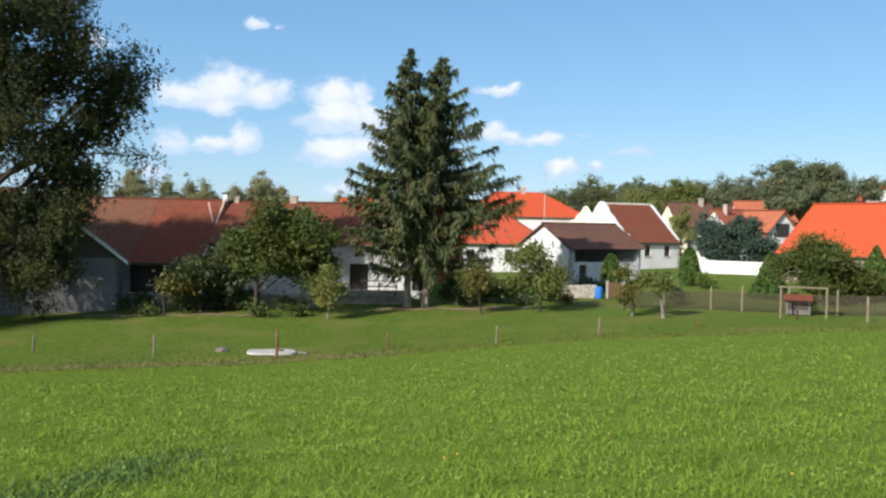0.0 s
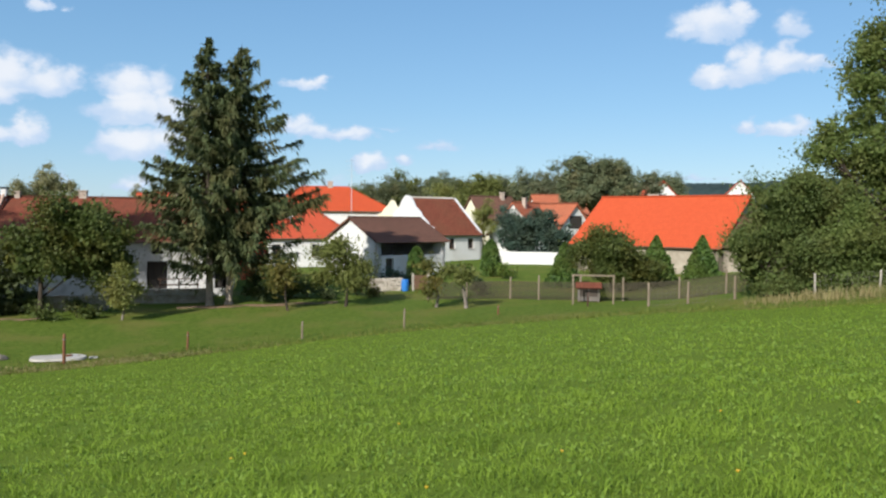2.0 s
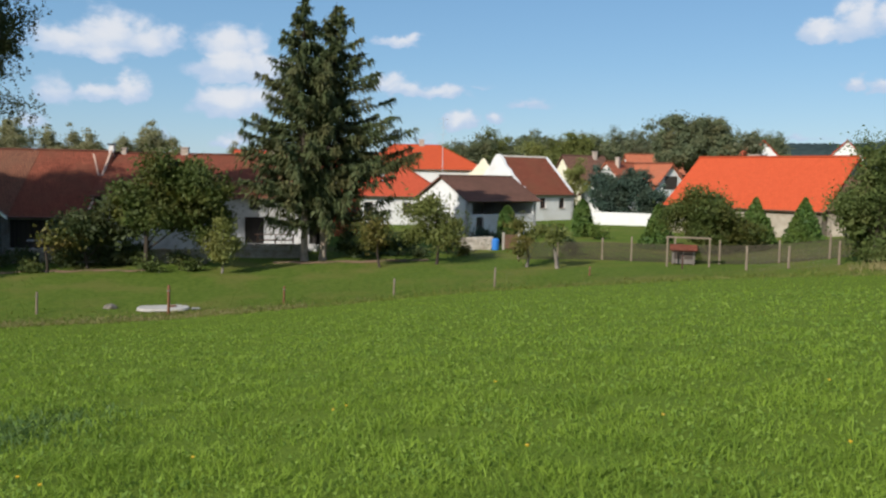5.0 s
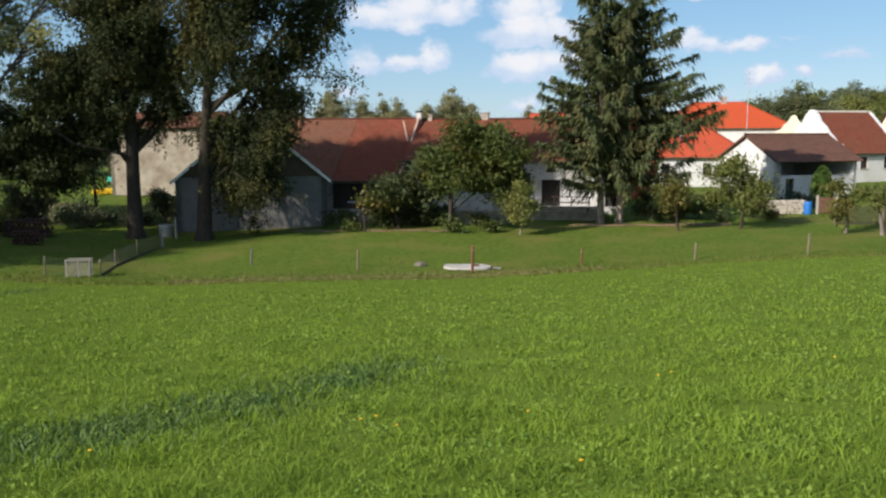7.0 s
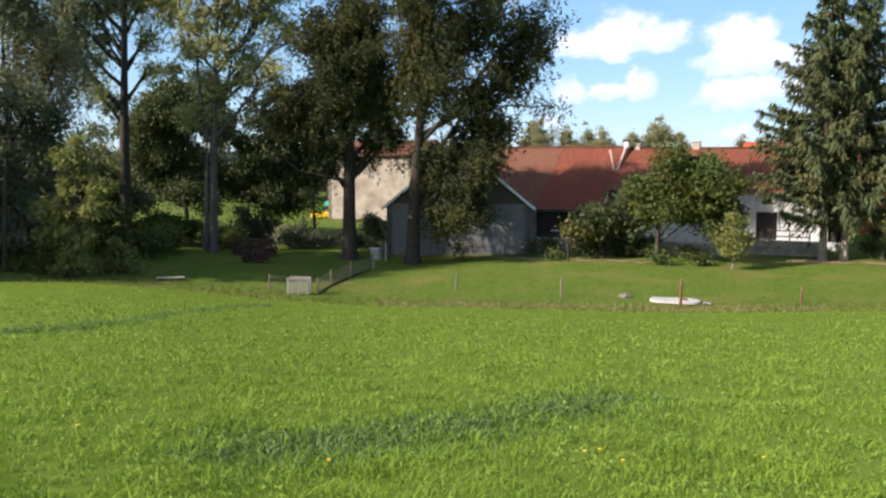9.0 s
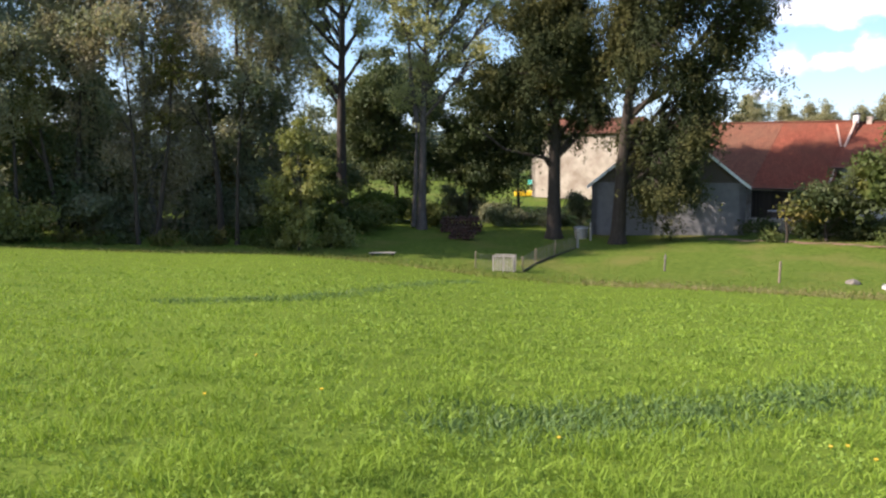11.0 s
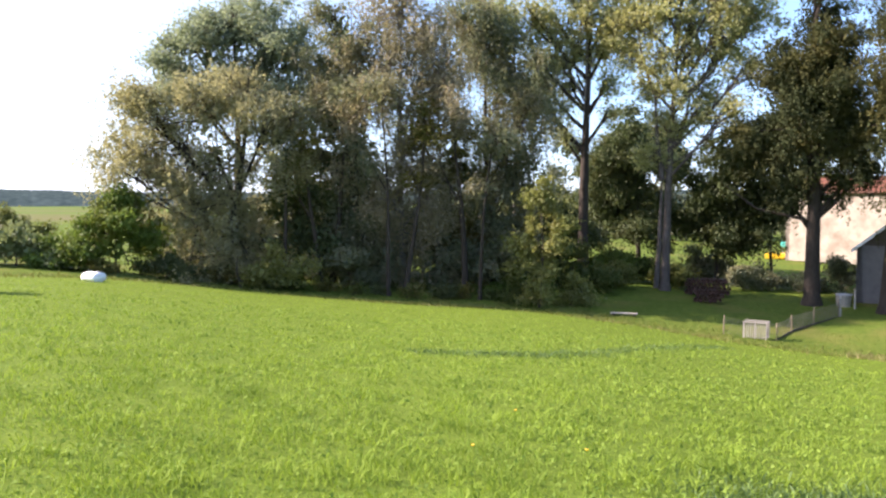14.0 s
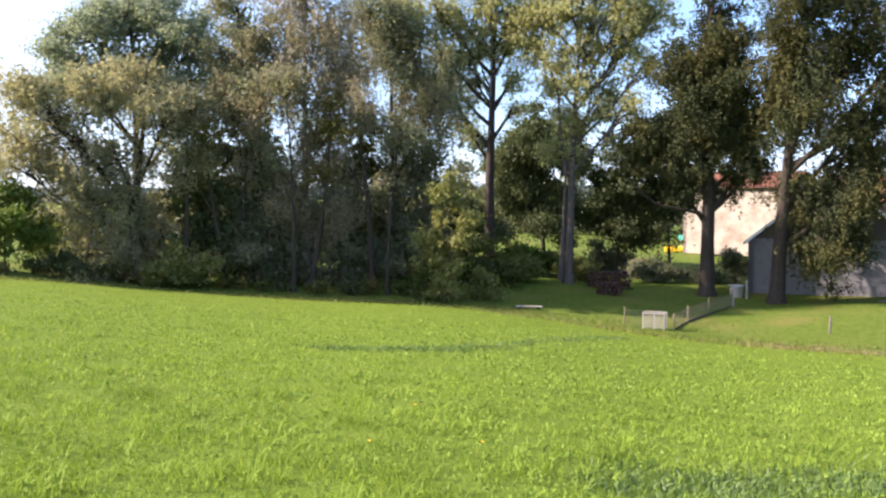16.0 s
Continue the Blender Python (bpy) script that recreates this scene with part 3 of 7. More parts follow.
def gable(bm, p, way, width, rise, thick=0.4, outline=None):
    """The upper part of a gable wall, over p along way; outline: points (share of width, share of rise) from one eave to the other."""
    o, w = Vector(p), Vector(way).normalized()
    n = Vector((-w.y, w.x, 0))
    outline = outline or [(0, 0), (0.5, 1), (1, 0)]
    f = [bm.verts.new(o + w * width * s + Vector((0, 0, rise * h))) for s, h in outline]
    b = [bm.verts.new(v.co + n * thick) for v in f]
    bm.faces.new(f[::-1])
    bm.faces.new(b)
    for i in range(len(f)):
        j = (i + 1) % len(f)
        bm.faces.new((f[i], f[j], b[j], b[i]))


def window(parent, origin, way, x, z, w, h, frame_material=None, bars=1, sill=True):
    """A window in an opening of a wall: frame with bars, pane and sill."""
    o, d = Vector(origin), Vector(way).normalized()
    e = new("window")
    e.parent = parent
    e.matrix_basis = Matrix.Translation(o + d * x + Vector((0, 0, z))) @ Matrix.Rotation(math.atan2(d.y, d.x), 4, "Z")
    bm = bmesh.new()
    for lo, hi in (((0, 0.1, 0), (0.07, 0.18, h)), ((w - 0.07, 0.1, 0), (w, 0.18, h)), ((0.07, 0.1, 0), (w - 0.07, 0.18, 0.07)), ((0.07, 0.1, h - 0.07), (w - 0.07, 0.18, h))):
        box(bm, lo, hi)
    for i in range(bars):
        c = w * (i + 1) / (bars + 1)
        box(bm, (c - 0.03, 0.11, 0.07), (c + 0.03, 0.17, h - 0.07))
    part("frame", bm, frame_material or M_frame, e)
    boxed("pane", (0.07, 0.13, 0.07), (w - 0.07, 0.145, h - 0.07), M_glass, e)
    if sill:
        boxed("sill", (-0.06, -0.08, -0.07), (w + 0.06, 0.1, -0.003), M_concrete, e)
    return e


def house(name, label, a, turn, length, depth, base, eave, ridge, wall_m, roof_m, front=(), left=(), right=(), over=0.35, gable_outline=None, gable_m=None,
          category="house", chimneys=(), cap_m=None, windows=True, hip=0.0, verge_m=None):
    """A house with its near left corner at a, its eave wall along the local x, its depth along y and a gable roof between.
    front, left, right: openings (x0, z0, x1, z1) of those walls; hip: how far the ridge ends stand in."""
    e = thing(name, a[0], a[1], base, turn, label, category)
    H, R = eave - base, ridge - eave
    bm = bmesh.new()
    panel(bm, (0, 0, 0), (1, 0, 0), length, H, front)
    part("front_wall", bm, wall_m, e)
    bm = bmesh.new()
    panel(bm, (length, depth, 0), (-1, 0, 0), length, H)
    part("back_wall", bm, wall_m, e)
    for nm, o, w, holes, x in (("gable_wall", (0, depth, 0), (0, -1, 0), left, 0), ("gable_wall", (length, 0, 0), (0, 1, 0), right, length)):
        bm = bmesh.new()
        panel(bm, o, w, depth, H, holes)
        if not hip:
            gable(bm, Vector(o) + Vector((0, 0, H)), w, depth, R - (0.12 if x == 0 or not gable_outline else -0.06), 0.4, gable_outline if x == 0 else None)
        part(nm, bm, gable_m or wall_m, e)
    k = R / (depth / 2)
    drop, ov = over * k, over if not gable_outline else -0.25
    if hip:
        fa, fb, ba, bb = (-over, -over, H - drop), (length + over, -over, H - drop), (-over, depth + over, H - drop), (length + over, depth + over, H - drop)
        ra, rb = (hip, depth / 2, H + R), (length - hip, depth / 2, H + R)
        roof_plane("roof_slope", fa, fb, rb, ra, roof_m, e)
        roof_plane("roof_slope", bb, ba, ra, rb, roof_m, e)
        roof_tri("roof_hip", ba, fa, ra, roof_m, e)
        roof_tri("roof_hip", fb, bb, rb, roof_m, e)
        for p, q in ((fa, ra), (fb, rb), (ba, ra), (bb, rb), (ra, rb)):
            ridge_cap(p, q, cap_m or roof_m, e, 0.11)
    else:
        roof_plane("roof_slope", (-ov, -over, H - drop), (length + ov, -over, H - drop), (length + ov, depth / 2, H + R), (-ov, depth / 2, H + R), roof_m, e)
        roof_plane("roof_slope", (length + ov, depth + over, H - drop), (-ov, depth + over, H - drop), (-ov, depth / 2, H + R), (length + ov, depth / 2, H + R), roof_m, e)
        ridge_cap((-ov, depth / 2, H + R), (length + ov, depth / 2, H + R), cap_m or roof_m, e)
        if verge_m:
            for x in (-ov - 0.06, length + ov + 0.003):
                for y0, y1 in ((-over, depth / 2), (depth + over, depth / 2)):
                    bm = bmesh.new()
                    p, q = Vector((x, y0, H - drop)), Vector((x, y1, H + R))
                    vs = [bm.verts.new(p + Vector(c)) for c in ((0, 0, -0.2), (0.06, 0, -0.2), (0.06, 0, 0.05), (0, 0, 0.05))]
                    ws = [bm.verts.new(q + Vector(c)) for c in ((0, 0, -0.2), (0.06, 0, -0.2), (0.06, 0, 0.05), (0, 0, 0.05))]
                    for i in range(4):
                        bm.faces.new((vs[i], vs[(i + 1) % 4], ws[(i + 1) % 4], ws[i]))
                    bm.faces.new(vs[::-1])
                    bm.faces.new(ws)
                    part("verge_board", bm, verge_m, e)
    bm = bmesh.new()
    v, f = [], []
    tube(v, f, [(-over, -over - 0.07, H - drop - 0.05), (length + over, -over - 0.07, H - drop - 0.06)], [0.06, 0.06], 6)
    bm.free()
    mesh_part("gutter", v, f, M_frame, e)
    if windows:
        for o, w, holes in (((0, 0, 0), (1, 0, 0), front), ((0, depth, 0), (0, -1, 0), left), ((length, 0, 0), (0, 1, 0), right)):
            for x0, z0, x1, z1 in holes:
                if z0 > 0.3:
                    window(e, o, w, x0, z0, x1 - x0, z1 - z0)
                else:
                    d = new("door")
                    d.parent = e
                    d.matrix_basis = Matrix.Translation(Vector(o) + Vector(w) * x0) @ Matrix.Rotation(math.atan2(w[1], w[0]), 4, "Z")
                    boxed("leaf", (0.02, 0.12, z0), (x1 - x0 - 0.02, 0.18, z1 - 0.02), M_darkwood, d)
                    boxed("handle", (x1 - x0 - 0.16, 0.06, 1.0), (x1 - x0 - 0.12, 0.12, 1.12), M_rust, d)
    for cx, cy, top, wide in chimneys:
        bm = bmesh.new()
        box(bm, (cx - wide / 2, cy - wide / 2, H + R - 1.2), (cx + wide / 2, cy + wide / 2, H + R + top), 0.02)
        box(bm, (cx - wide / 2 - 0.06, cy - wide / 2 - 0.06, H + R + top), (cx + wide / 2 + 0.06, cy + wide / 2 + 0.06, H + R + top + 0.1), 0.02)
        part("chimney", bm, M_chimney, e)
    return e


farm = house("farmhouse", "whitewashed farm building with a low red tiled roof", (-18.6, 70.0), 0, 17.5, 12.5, 0.6, 5.25, 8.45, M_whitewash, M_barntile,
             front=((11.2, 0.85, 12.7, 2.95), (11.55, 3.5, 12.35, 4.3), (14.0, 2.35, 15.1, 2.75), (16.2, 0.85, 17.1, 2.5)), windows=False, category="farm building",
             chimneys=((0.7, 6.2, 0.35, 0.4), (5.6, 6.4, 0.5, 0.6), (12.8, 6.4, 0.45, 0.5)))
boxed("door_leaf", (11.22, 0.25, 0.86), (12.68, 0.31, 2.93), M_nearblack, farm, "dark plank door")
boxed("loft_hatch", (11.57, 0.25, 3.51), (12.33, 0.3, 4.29), M_nearblack, farm, "dark loft hatch")
boxed("side_door", (16.22, 0.25, 0.86), (17.08, 0.31, 2.48), M_nearblack, farm)
barn = house("barn", "long dark barn with a deep old red tiled roof", (-34.0, 68.6), 0, 15.1, 14.2, 0.3, 3.7, 8.55, M_stone, M_barntile,
             front=((1.2, 0.0, 4.4, 2.9), (6.0, 0.9, 7.4, 2.2), (9.5, 0.0, 13.4, 2.9)), windows=False, category="barn")
for x0, z0, x1, z1 in ((1.22, 0.02, 4.38, 2.88), (9.52, 0.02, 13.38, 2.88)):
    boxed("gate_leaf", (x0, 0.27, z0), (x1, 0.33, z1), M_darkwood, barn, "dark plank gate")
# the older, browner bay of the barn roof
roof_plane("roof_bay", (-0.36, -0.37, 3.18), (9.6, -0.37, 3.18), (9.6, 6.98, 8.2), (-0.36, 6.98, 8.2), M_brownbay, barn, 0.03, "bay of browner weathered tiles")
# the fire wall between the two roofs, with a mortar strip beside it and a capped flue at its top
for nm, p0, p1, w, lab in (("fire_wall", (-18.86, 68.9, 3.95), (-18.86, 75.7, 8.75), 0.16, "pale rendered fire wall rising between two tiled roofs"), ("mortar_strip", (-19.16, 72.8, 6.58), (-20.2, 75.3, 8.33), 0.13, "pale mortar strip slanting over the barn roof")):
    bm = bmesh.new()
    p0, p1 = Vector(p0), Vector(p1)
    deep = 3.4 if nm == "fire_wall" else 0.1
    lo = [bm.verts.new(p0 + Vector(c)) for c in ((0, 0, -deep), (w, 0, -deep), (w, 0, 0.03), (0, 0, 0.03))]
    hi = [bm.verts.new(p1 + Vector(c)) for c in ((0, 0, -deep), (w, 0, -deep), (w, 0, 0.03), (0, 0, 0.03))]
    for i in range(4):
        bm.faces.new((lo[i], lo[(i + 1) % 4], hi[(i + 1) % 4], hi[i]))
    bm.faces.new(lo[::-1])
    bm.faces.new(hi)
    tagged(part(nm, bm, M_mortar), lab, "wall" if nm == "fire_wall" else "trim", kind="structure")
flue = thing("flue", -18.78, 75.7, 8.3, 0, "short white flue with a black cap on the roof ridge", "chimney")
boxed("shaft", (-0.2, -0.2, -0.4), (0.2, 0.2, 0.75), M_white, flue, bevel=0.02)
boxed("cap", (-0.3, -0.3, 0.78), (0.3, 0.3, 0.9), M_darkrubber, flue, "black sheet cap", 0.02)
for x in (-0.22, 0.16):
    boxed("cap_leg", (x, -0.2, 0.752), (x + 0.06, 0.2, 0.778), M_darkrubber, flue)
bshed = house("gabled_shed", "grey rendered shed with a steep gable and pale verge boards", (-22.0, 60.6), 113, 9, 10.6, -0.1, 4.1, 8.45, M_greywall, M_brownroof,
              windows=False, category="shed", verge_m=M_metal, over=0.3)
bm = bmesh.new()
gable(bm, Vector((-0.04, 10.3, 4.26)), (0, -1, 0), 10.0, 4.0, 0.03)
part("gable_boarding", bm, M_shedboard, bshed, "dark weathered boarding in the gable")
beige = house("manor_house", "two-storey house with worn beige render and red roof", (-51.6, 79.0), 4, 10.5, 9, 1.2, 8.1, 9.5, M_beige, M_brownbay)
white_house = house("village_house", "white house with curved gable and dark red tiles", (20.6, 97.6), 25, 7.5, 10.3, 2.0, 5.4, 9.5, M_white, M_oldtile,
                    front=((2.5, 1.5, 3.3, 2.7), (5.3, 1.5, 6.1, 2.7)), left=((1.8, 1.5, 2.6, 2.7), (5.6, 1.5, 6.4, 2.7)), gable_m=M_white, cap_m=M_concrete,
                    gable_outline=[(0, 0), (0.0, 0.14), (0.08, 0.2), (0.14, 0.34), (0.22, 0.47), (0.27, 0.62), (0.36, 0.76), (0.4, 0.92), (0.46, 1.06), (0.5, 1.09),
                                   (0.54, 1.06), (0.6, 0.92), (0.64, 0.76), (0.73, 0.62), (0.78, 0.47), (0.86, 0.34), (0.92, 0.2), (1.0, 0.14), (1, 0)])
open_shed = house("open_shed", "shed with dark brown roof and an open loft", (11.6, 79.0), 30, 8.4, 8.0, 1.6, 5.0, 7.05, M_white, M_brownroof,
                  front=((0.3, 1.95, 8.1, 3.25), (1.0, 0.0, 1.9, 1.7)), windows=False, category="shed", gable_m=M_white)
boxed("shed_door", (1.02, 0.2, 0.01), (1.88, 0.26, 1.68), M_darkwood, open_shed)
red_near = house("village_house", "white house with a hipped bright red roof", (0.6, 94.5), 4, 11.0, 9, 1.6, 5.0, 8.1, M_white, M_redroof, hip=4.2,
                 front=((2.0, 1.2, 2.9, 2.5), (6.2, 1.2, 7.1, 2.5), (8.6, 1.2, 9.5, 2.5)), left=((3, 1.2, 4, 2.5),), chimneys=((4.2, 4.6, 0.4, 0.5),))
red_far = house("village_house", "large house with a wide hipped orange-red roof", (2.0, 119.0), 0, 17.5, 13, 2, 8.1, 11.4, M_white, M_tinroof, hip=5.5,
                front=((3, 3.4, 4, 4.8), (8, 3.4, 9, 4.8), (13, 3.4, 14, 4.8)), chimneys=((9.5, 6.5, 0.7, 0.7),))
cream = house("village_house", "small cream house with a curved gable", (19.9, 110.2), 80, 8, 3.7, 2, 7.1, 9.3, M_cream, M_brownroof, left=((0.7, 3.2, 1.3, 4.3), (2.3, 3.2, 2.9, 4.3)),
              gable_outline=[(0, 0), (0.0, 0.2), (0.12, 0.26), (0.2, 0.5), (0.34, 0.74), (0.42, 1.0), (0.5, 1.1), (0.58, 1.0), (0.66, 0.74), (0.8, 0.5), (0.88, 0.26), (1.0, 0.2), (1, 0)])
mid_a = house("village_house", "white house with salmon tiles beside a garden", (35.6, 104.2), 45, 10, 7, 2.5, 5.3, 9.2, M_white, M_salmon, left=((2.0, 1.0, 2.8, 2.2), (4.4, 1.0, 5.2, 2.2)),
              chimneys=((2.0, 3.0, 0.5, 0.5),))
mid_b = house("village_house", "white gabled house with salmon tiled roof", (34.9, 112.4), -70, 9, 6.2, 2.5, 5.7, 9.1, M_white, M_salmon, right=((1.9, 1.0, 2.7, 2.2), (2.6, 3.0, 2.61, 3.01)))
# a thin dark sheet on the wall stands for the shade inside an opening
boxed("opening_sheet", (9.0, 2.1, 3.35), (9.03, 4.1, 5.0), M_darkwood, mid_b, "thin dark sheet standing for the gable opening's shade")
brown = house("village_house", "house with a grey-brown weathered roof", (35.2, 129.0), 12, 6.8, 8, 3, 7.0, 10.6, M_cream, M_brownroof, chimneys=((5.2, 3.6, 0.6, 0.6),))
red_c = house("village_house", "far house with plain salmon roof", (49.0, 143.5), -5, 9, 8, 3.5, 8.2, 11.4, M_white, M_salmon, chimneys=((7.5, 3.6, 0.6, 0.6),))
far_a = house("village_house", "far white gabled house with red roof", (78.6, 150.0), 80, 8, 5.2, 4, 11.8, 14.4, M_white, M_redroof)
far_b = house("village_house", "far white gabled house with red roof", (85.2, 134.6), 58, 8, 5.0, 4, 11.6, 14.2, M_white, M_redroof)
orange = house("village_barn", "long barn with a fresh orange roof", (31.7, 82.1), -56.9, 15.4, 11, 1.9, 4.9, 9.35, M_beige, M_tinroof, category="barn", chimneys=((5.0, 7.2, 0.2, 1.2),),
               front=((6.0, 0.9, 6.8, 1.8), (10.0, 0.9, 10.8, 1.8)))
annex = house("barn_annex", "low plastered annex with brown tiled roof", (40.5, 69.0), -56.9, 4.2, 8, 1.9, 5.0, 7.6, M_beige, M_brownroof, category="annex")
bm = bmesh.new()
panel(bm, (26.6, 92.4, 1.7), (6.9, -3.7, 0), 8.4, 1.75, thick=0.3)
garden_wall = tagged(part("garden_wall", bm, M_white), "low white rendered garden wall", "wall", kind="structure")

# ---- trees ----
rng = np.random.default_rng(7)


def leaf_arrays(centers, size, droop=0.0, long=1.6):
    """One three-cornered leaf at each centre, turned at random; droop pulls its length downwards."""
    n = len(centers)
    d = rng.normal(size=(n, 3))
    d[:, 2] = d[:, 2] * (1 - 0.6 * droop) - 1.6 * droop
    d /= np.linalg.norm(d, axis=1, keepdims=True)
    q = rng.normal(size=(n, 3))
    s = np.cross(d, q)
    s /= np.linalg.norm(s, axis=1, keepdims=True) + 1e-9
    nn = np.cross(d, s)
    k = size * rng.uniform(0.6, 1.35, (n, 1))
    a, b = d * k * long / 2, s * k / 2
    v = np.stack([centers - a, centers + a * 0.6 + b + nn * k * 0.12, centers + a * 0.75 - b], axis=1).reshape(-1, 3)
    f = np.arange(3 * n).reshape(n, 3)
    return v, f


def tree(name, label, x, y, az, lobes, leaf_m, bark_m, trunk_r=0.25, leaf=0.165, per=58, clump=0.42, dens=1.0, lean=(0, 0), droop=0.0, group="", z=None, category="tree", bare=0.3, limbs=(), core=0.42, tuft=7, strand=0.0, full=1.0):
    """A tree: tapered trunk, limbs to each lobe, branches to its clumps of leaves. Lobes: (side, depth, height, three half axes)."""
    global rng
    rng = np.random.default_rng(int(abs(x * 131.7 + y * 17.3) * 10))
    e = thing(name, x, y, (ground_z(x, y) if z is None else z) - 0.05, az, label, category, group)
    top = max(q[2] + q[5] * 0.5 for q in lobes)
    v, f = [], []
    bend = [(lean[0] * s + 0.12 * math.sin(5 * s + x), lean[1] * s + 0.1 * math.cos(4 * s + y), top * s) for s in (0, 0.03, 0.15, 0.3, 0.5, 0.7, 0.85, 1.0)]
    tube(v, f, bend, [trunk_r * k for k in (1.55, 1.15, 0.95, 0.85, 0.62, 0.4, 0.22, 0.06)], 9)
    cl, tv, tf, inner, sizes = [], [], [], [], []
    for sx, sy, sz, rx, ry, rz in lobes:
        rx, ry, rz = rx * full, ry * full, rz * full
        area = 4 * math.pi * ((rx * ry) ** 1.6 / 3 + (rx * rz) ** 1.6 / 3 + (ry * rz) ** 1.6 / 3) ** (1 / 1.6)
        n = max(6, int(area * 0.95 * dens))
        u = rng.normal(size=(n, 3))
        u /= np.linalg.norm(u, axis=1, keepdims=True)
        rad = np.where(rng.random(n) < 0.72, 0.68 + (0.52 if leaf < 0.2 else 0.36) * rng.random(n) ** 1.7, rng.uniform(0.25, 0.75, n))
        wob = 1 + 0.22 * np.sin(3.1 * u[:, 0] + 2.3 * u[:, 2] + sx) + 0.17 * np.sin(5.3 * u[:, 1] + 4.1 * u[:, 2])
        c = np.array([sx, sy, sz]) + u * (rad * wob)[:, None] * np.array([rx, ry, rz])
        m = max(4, n // tuft)
        near_ = rng.integers(0, m, n)
        c = np.where((np.arange(n) < m)[:, None], c, c[near_] + rng.normal(size=(n, 3)) * np.array([0.16, 0.16, 0.1]) * (rx + ry + rz) / 3)
        c = c[c[:, 2] > 0.25]
        cl.append(c)
        mean = (rx * ry * rz) ** (1 / 3)
        big = min(2.0 * leaf, 0.17 * mean)
        k = int(4.19 * rx * ry * rz * core * 3.6 / mean / (big * big * 0.8))
        u = rng.normal(size=(k, 3))
        u *= (0.74 * rng.random((k, 1)) ** 0.5) / np.linalg.norm(u, axis=1, keepdims=True)
        inner.append(np.array([sx, sy, sz]) + u * np.array([rx, ry, rz]))
        sizes.append(np.full((k, 1), big))
        root_h = max(top * 0.18, min(sz - rz * 0.5 - 0.9 * math.hypot(sx, sy), top * 0.85))
        s = root_h / top
        root = Vector((lean[0] * s, lean[1] * s, root_h))
        tip = Vector((sx, sy, sz + rz * 0.5))
        mid = root.lerp(tip, 0.5) + Vector((0, 0, -0.08 * (tip - root).length))
        lv_, lf_ = [], []
        tube(lv_, lf_, [root, root.lerp(mid, 0.6), mid.lerp(tip, 0.3), tip], [trunk_r * k for k in (0.42, 0.33, 0.24, 0.05)], 6)
        mesh_part("limb", lv_, lf_, bark_m, e, smooth=True)
        for q in c[: max(3, int(len(c) * bare))]:
            p = mid.lerp(tip, random.random() * 0.7)
            q = Vector(q)
            tube(tv, tf, [p, p.lerp(q, 0.5) + Vector((0, 0, 0.1)), q], [trunk_r * 0.14 + 0.01, trunk_r * 0.08 + 0.008, 0.008], 4)
    for p, q, r in limbs:
        p, q = Vector(p), Vector(q)
        m = p.lerp(q, 0.45) + Vector((0.15 * (q - p).x, 0, -0.06 * (q - p).length))
        lv_, lf_ = [], []
        tube(lv_, lf_, [p, m, m.lerp(q, 0.55), q], [r, r * 0.75, r * 0.5, r * 0.12], 7)
        mesh_part("limb", lv_, lf_, bark_m, e, smooth=True)
    mesh_part("trunk", v, f, bark_m, e, smooth=True)
    mesh_part("twig_set", tv, tf, bark_m, e)["kind"] = "stuff"
    c = np.concatenate(cl)
    per = int(per * 1.4)
    sig = clump * rng.uniform(0.6, 1.5, (len(c), 1))
    pts = np.repeat(c, per, axis=0) + rng.normal(size=(len(c) * per, 3)) * np.repeat(sig, per, axis=0) * np.array([1, 1, 0.75])
    pts[:, 2] -= droop * rng.exponential(0.6, len(pts))
    if strand:
        # leaves strung on hanging shoots, eight to a shoot
        lead = np.repeat(np.arange(0, len(pts), 8), 8)[: len(pts)]
        hang = rng.random(len(pts)) * np.repeat(rng.uniform(0.4, 1.3, len(pts) // 8 + 1), 8)[: len(pts)] * strand
        pts = pts[lead] + rng.normal(size=pts.shape) * 0.07
        pts[:, 2] -= hang
    inner = np.concatenate(inner)
    sizes = np.concatenate([np.full((len(pts), 1), leaf * 0.94), np.concatenate(sizes)])
    pts = np.concatenate([pts, inner])
    ok = pts[:, 2] > 0.08
    lv, lf = leaf_arrays(pts[ok], sizes[ok], droop)
    mesh_part("crown", lv, lf, leaf_m, e)["kind"] = "stuff"
    return e


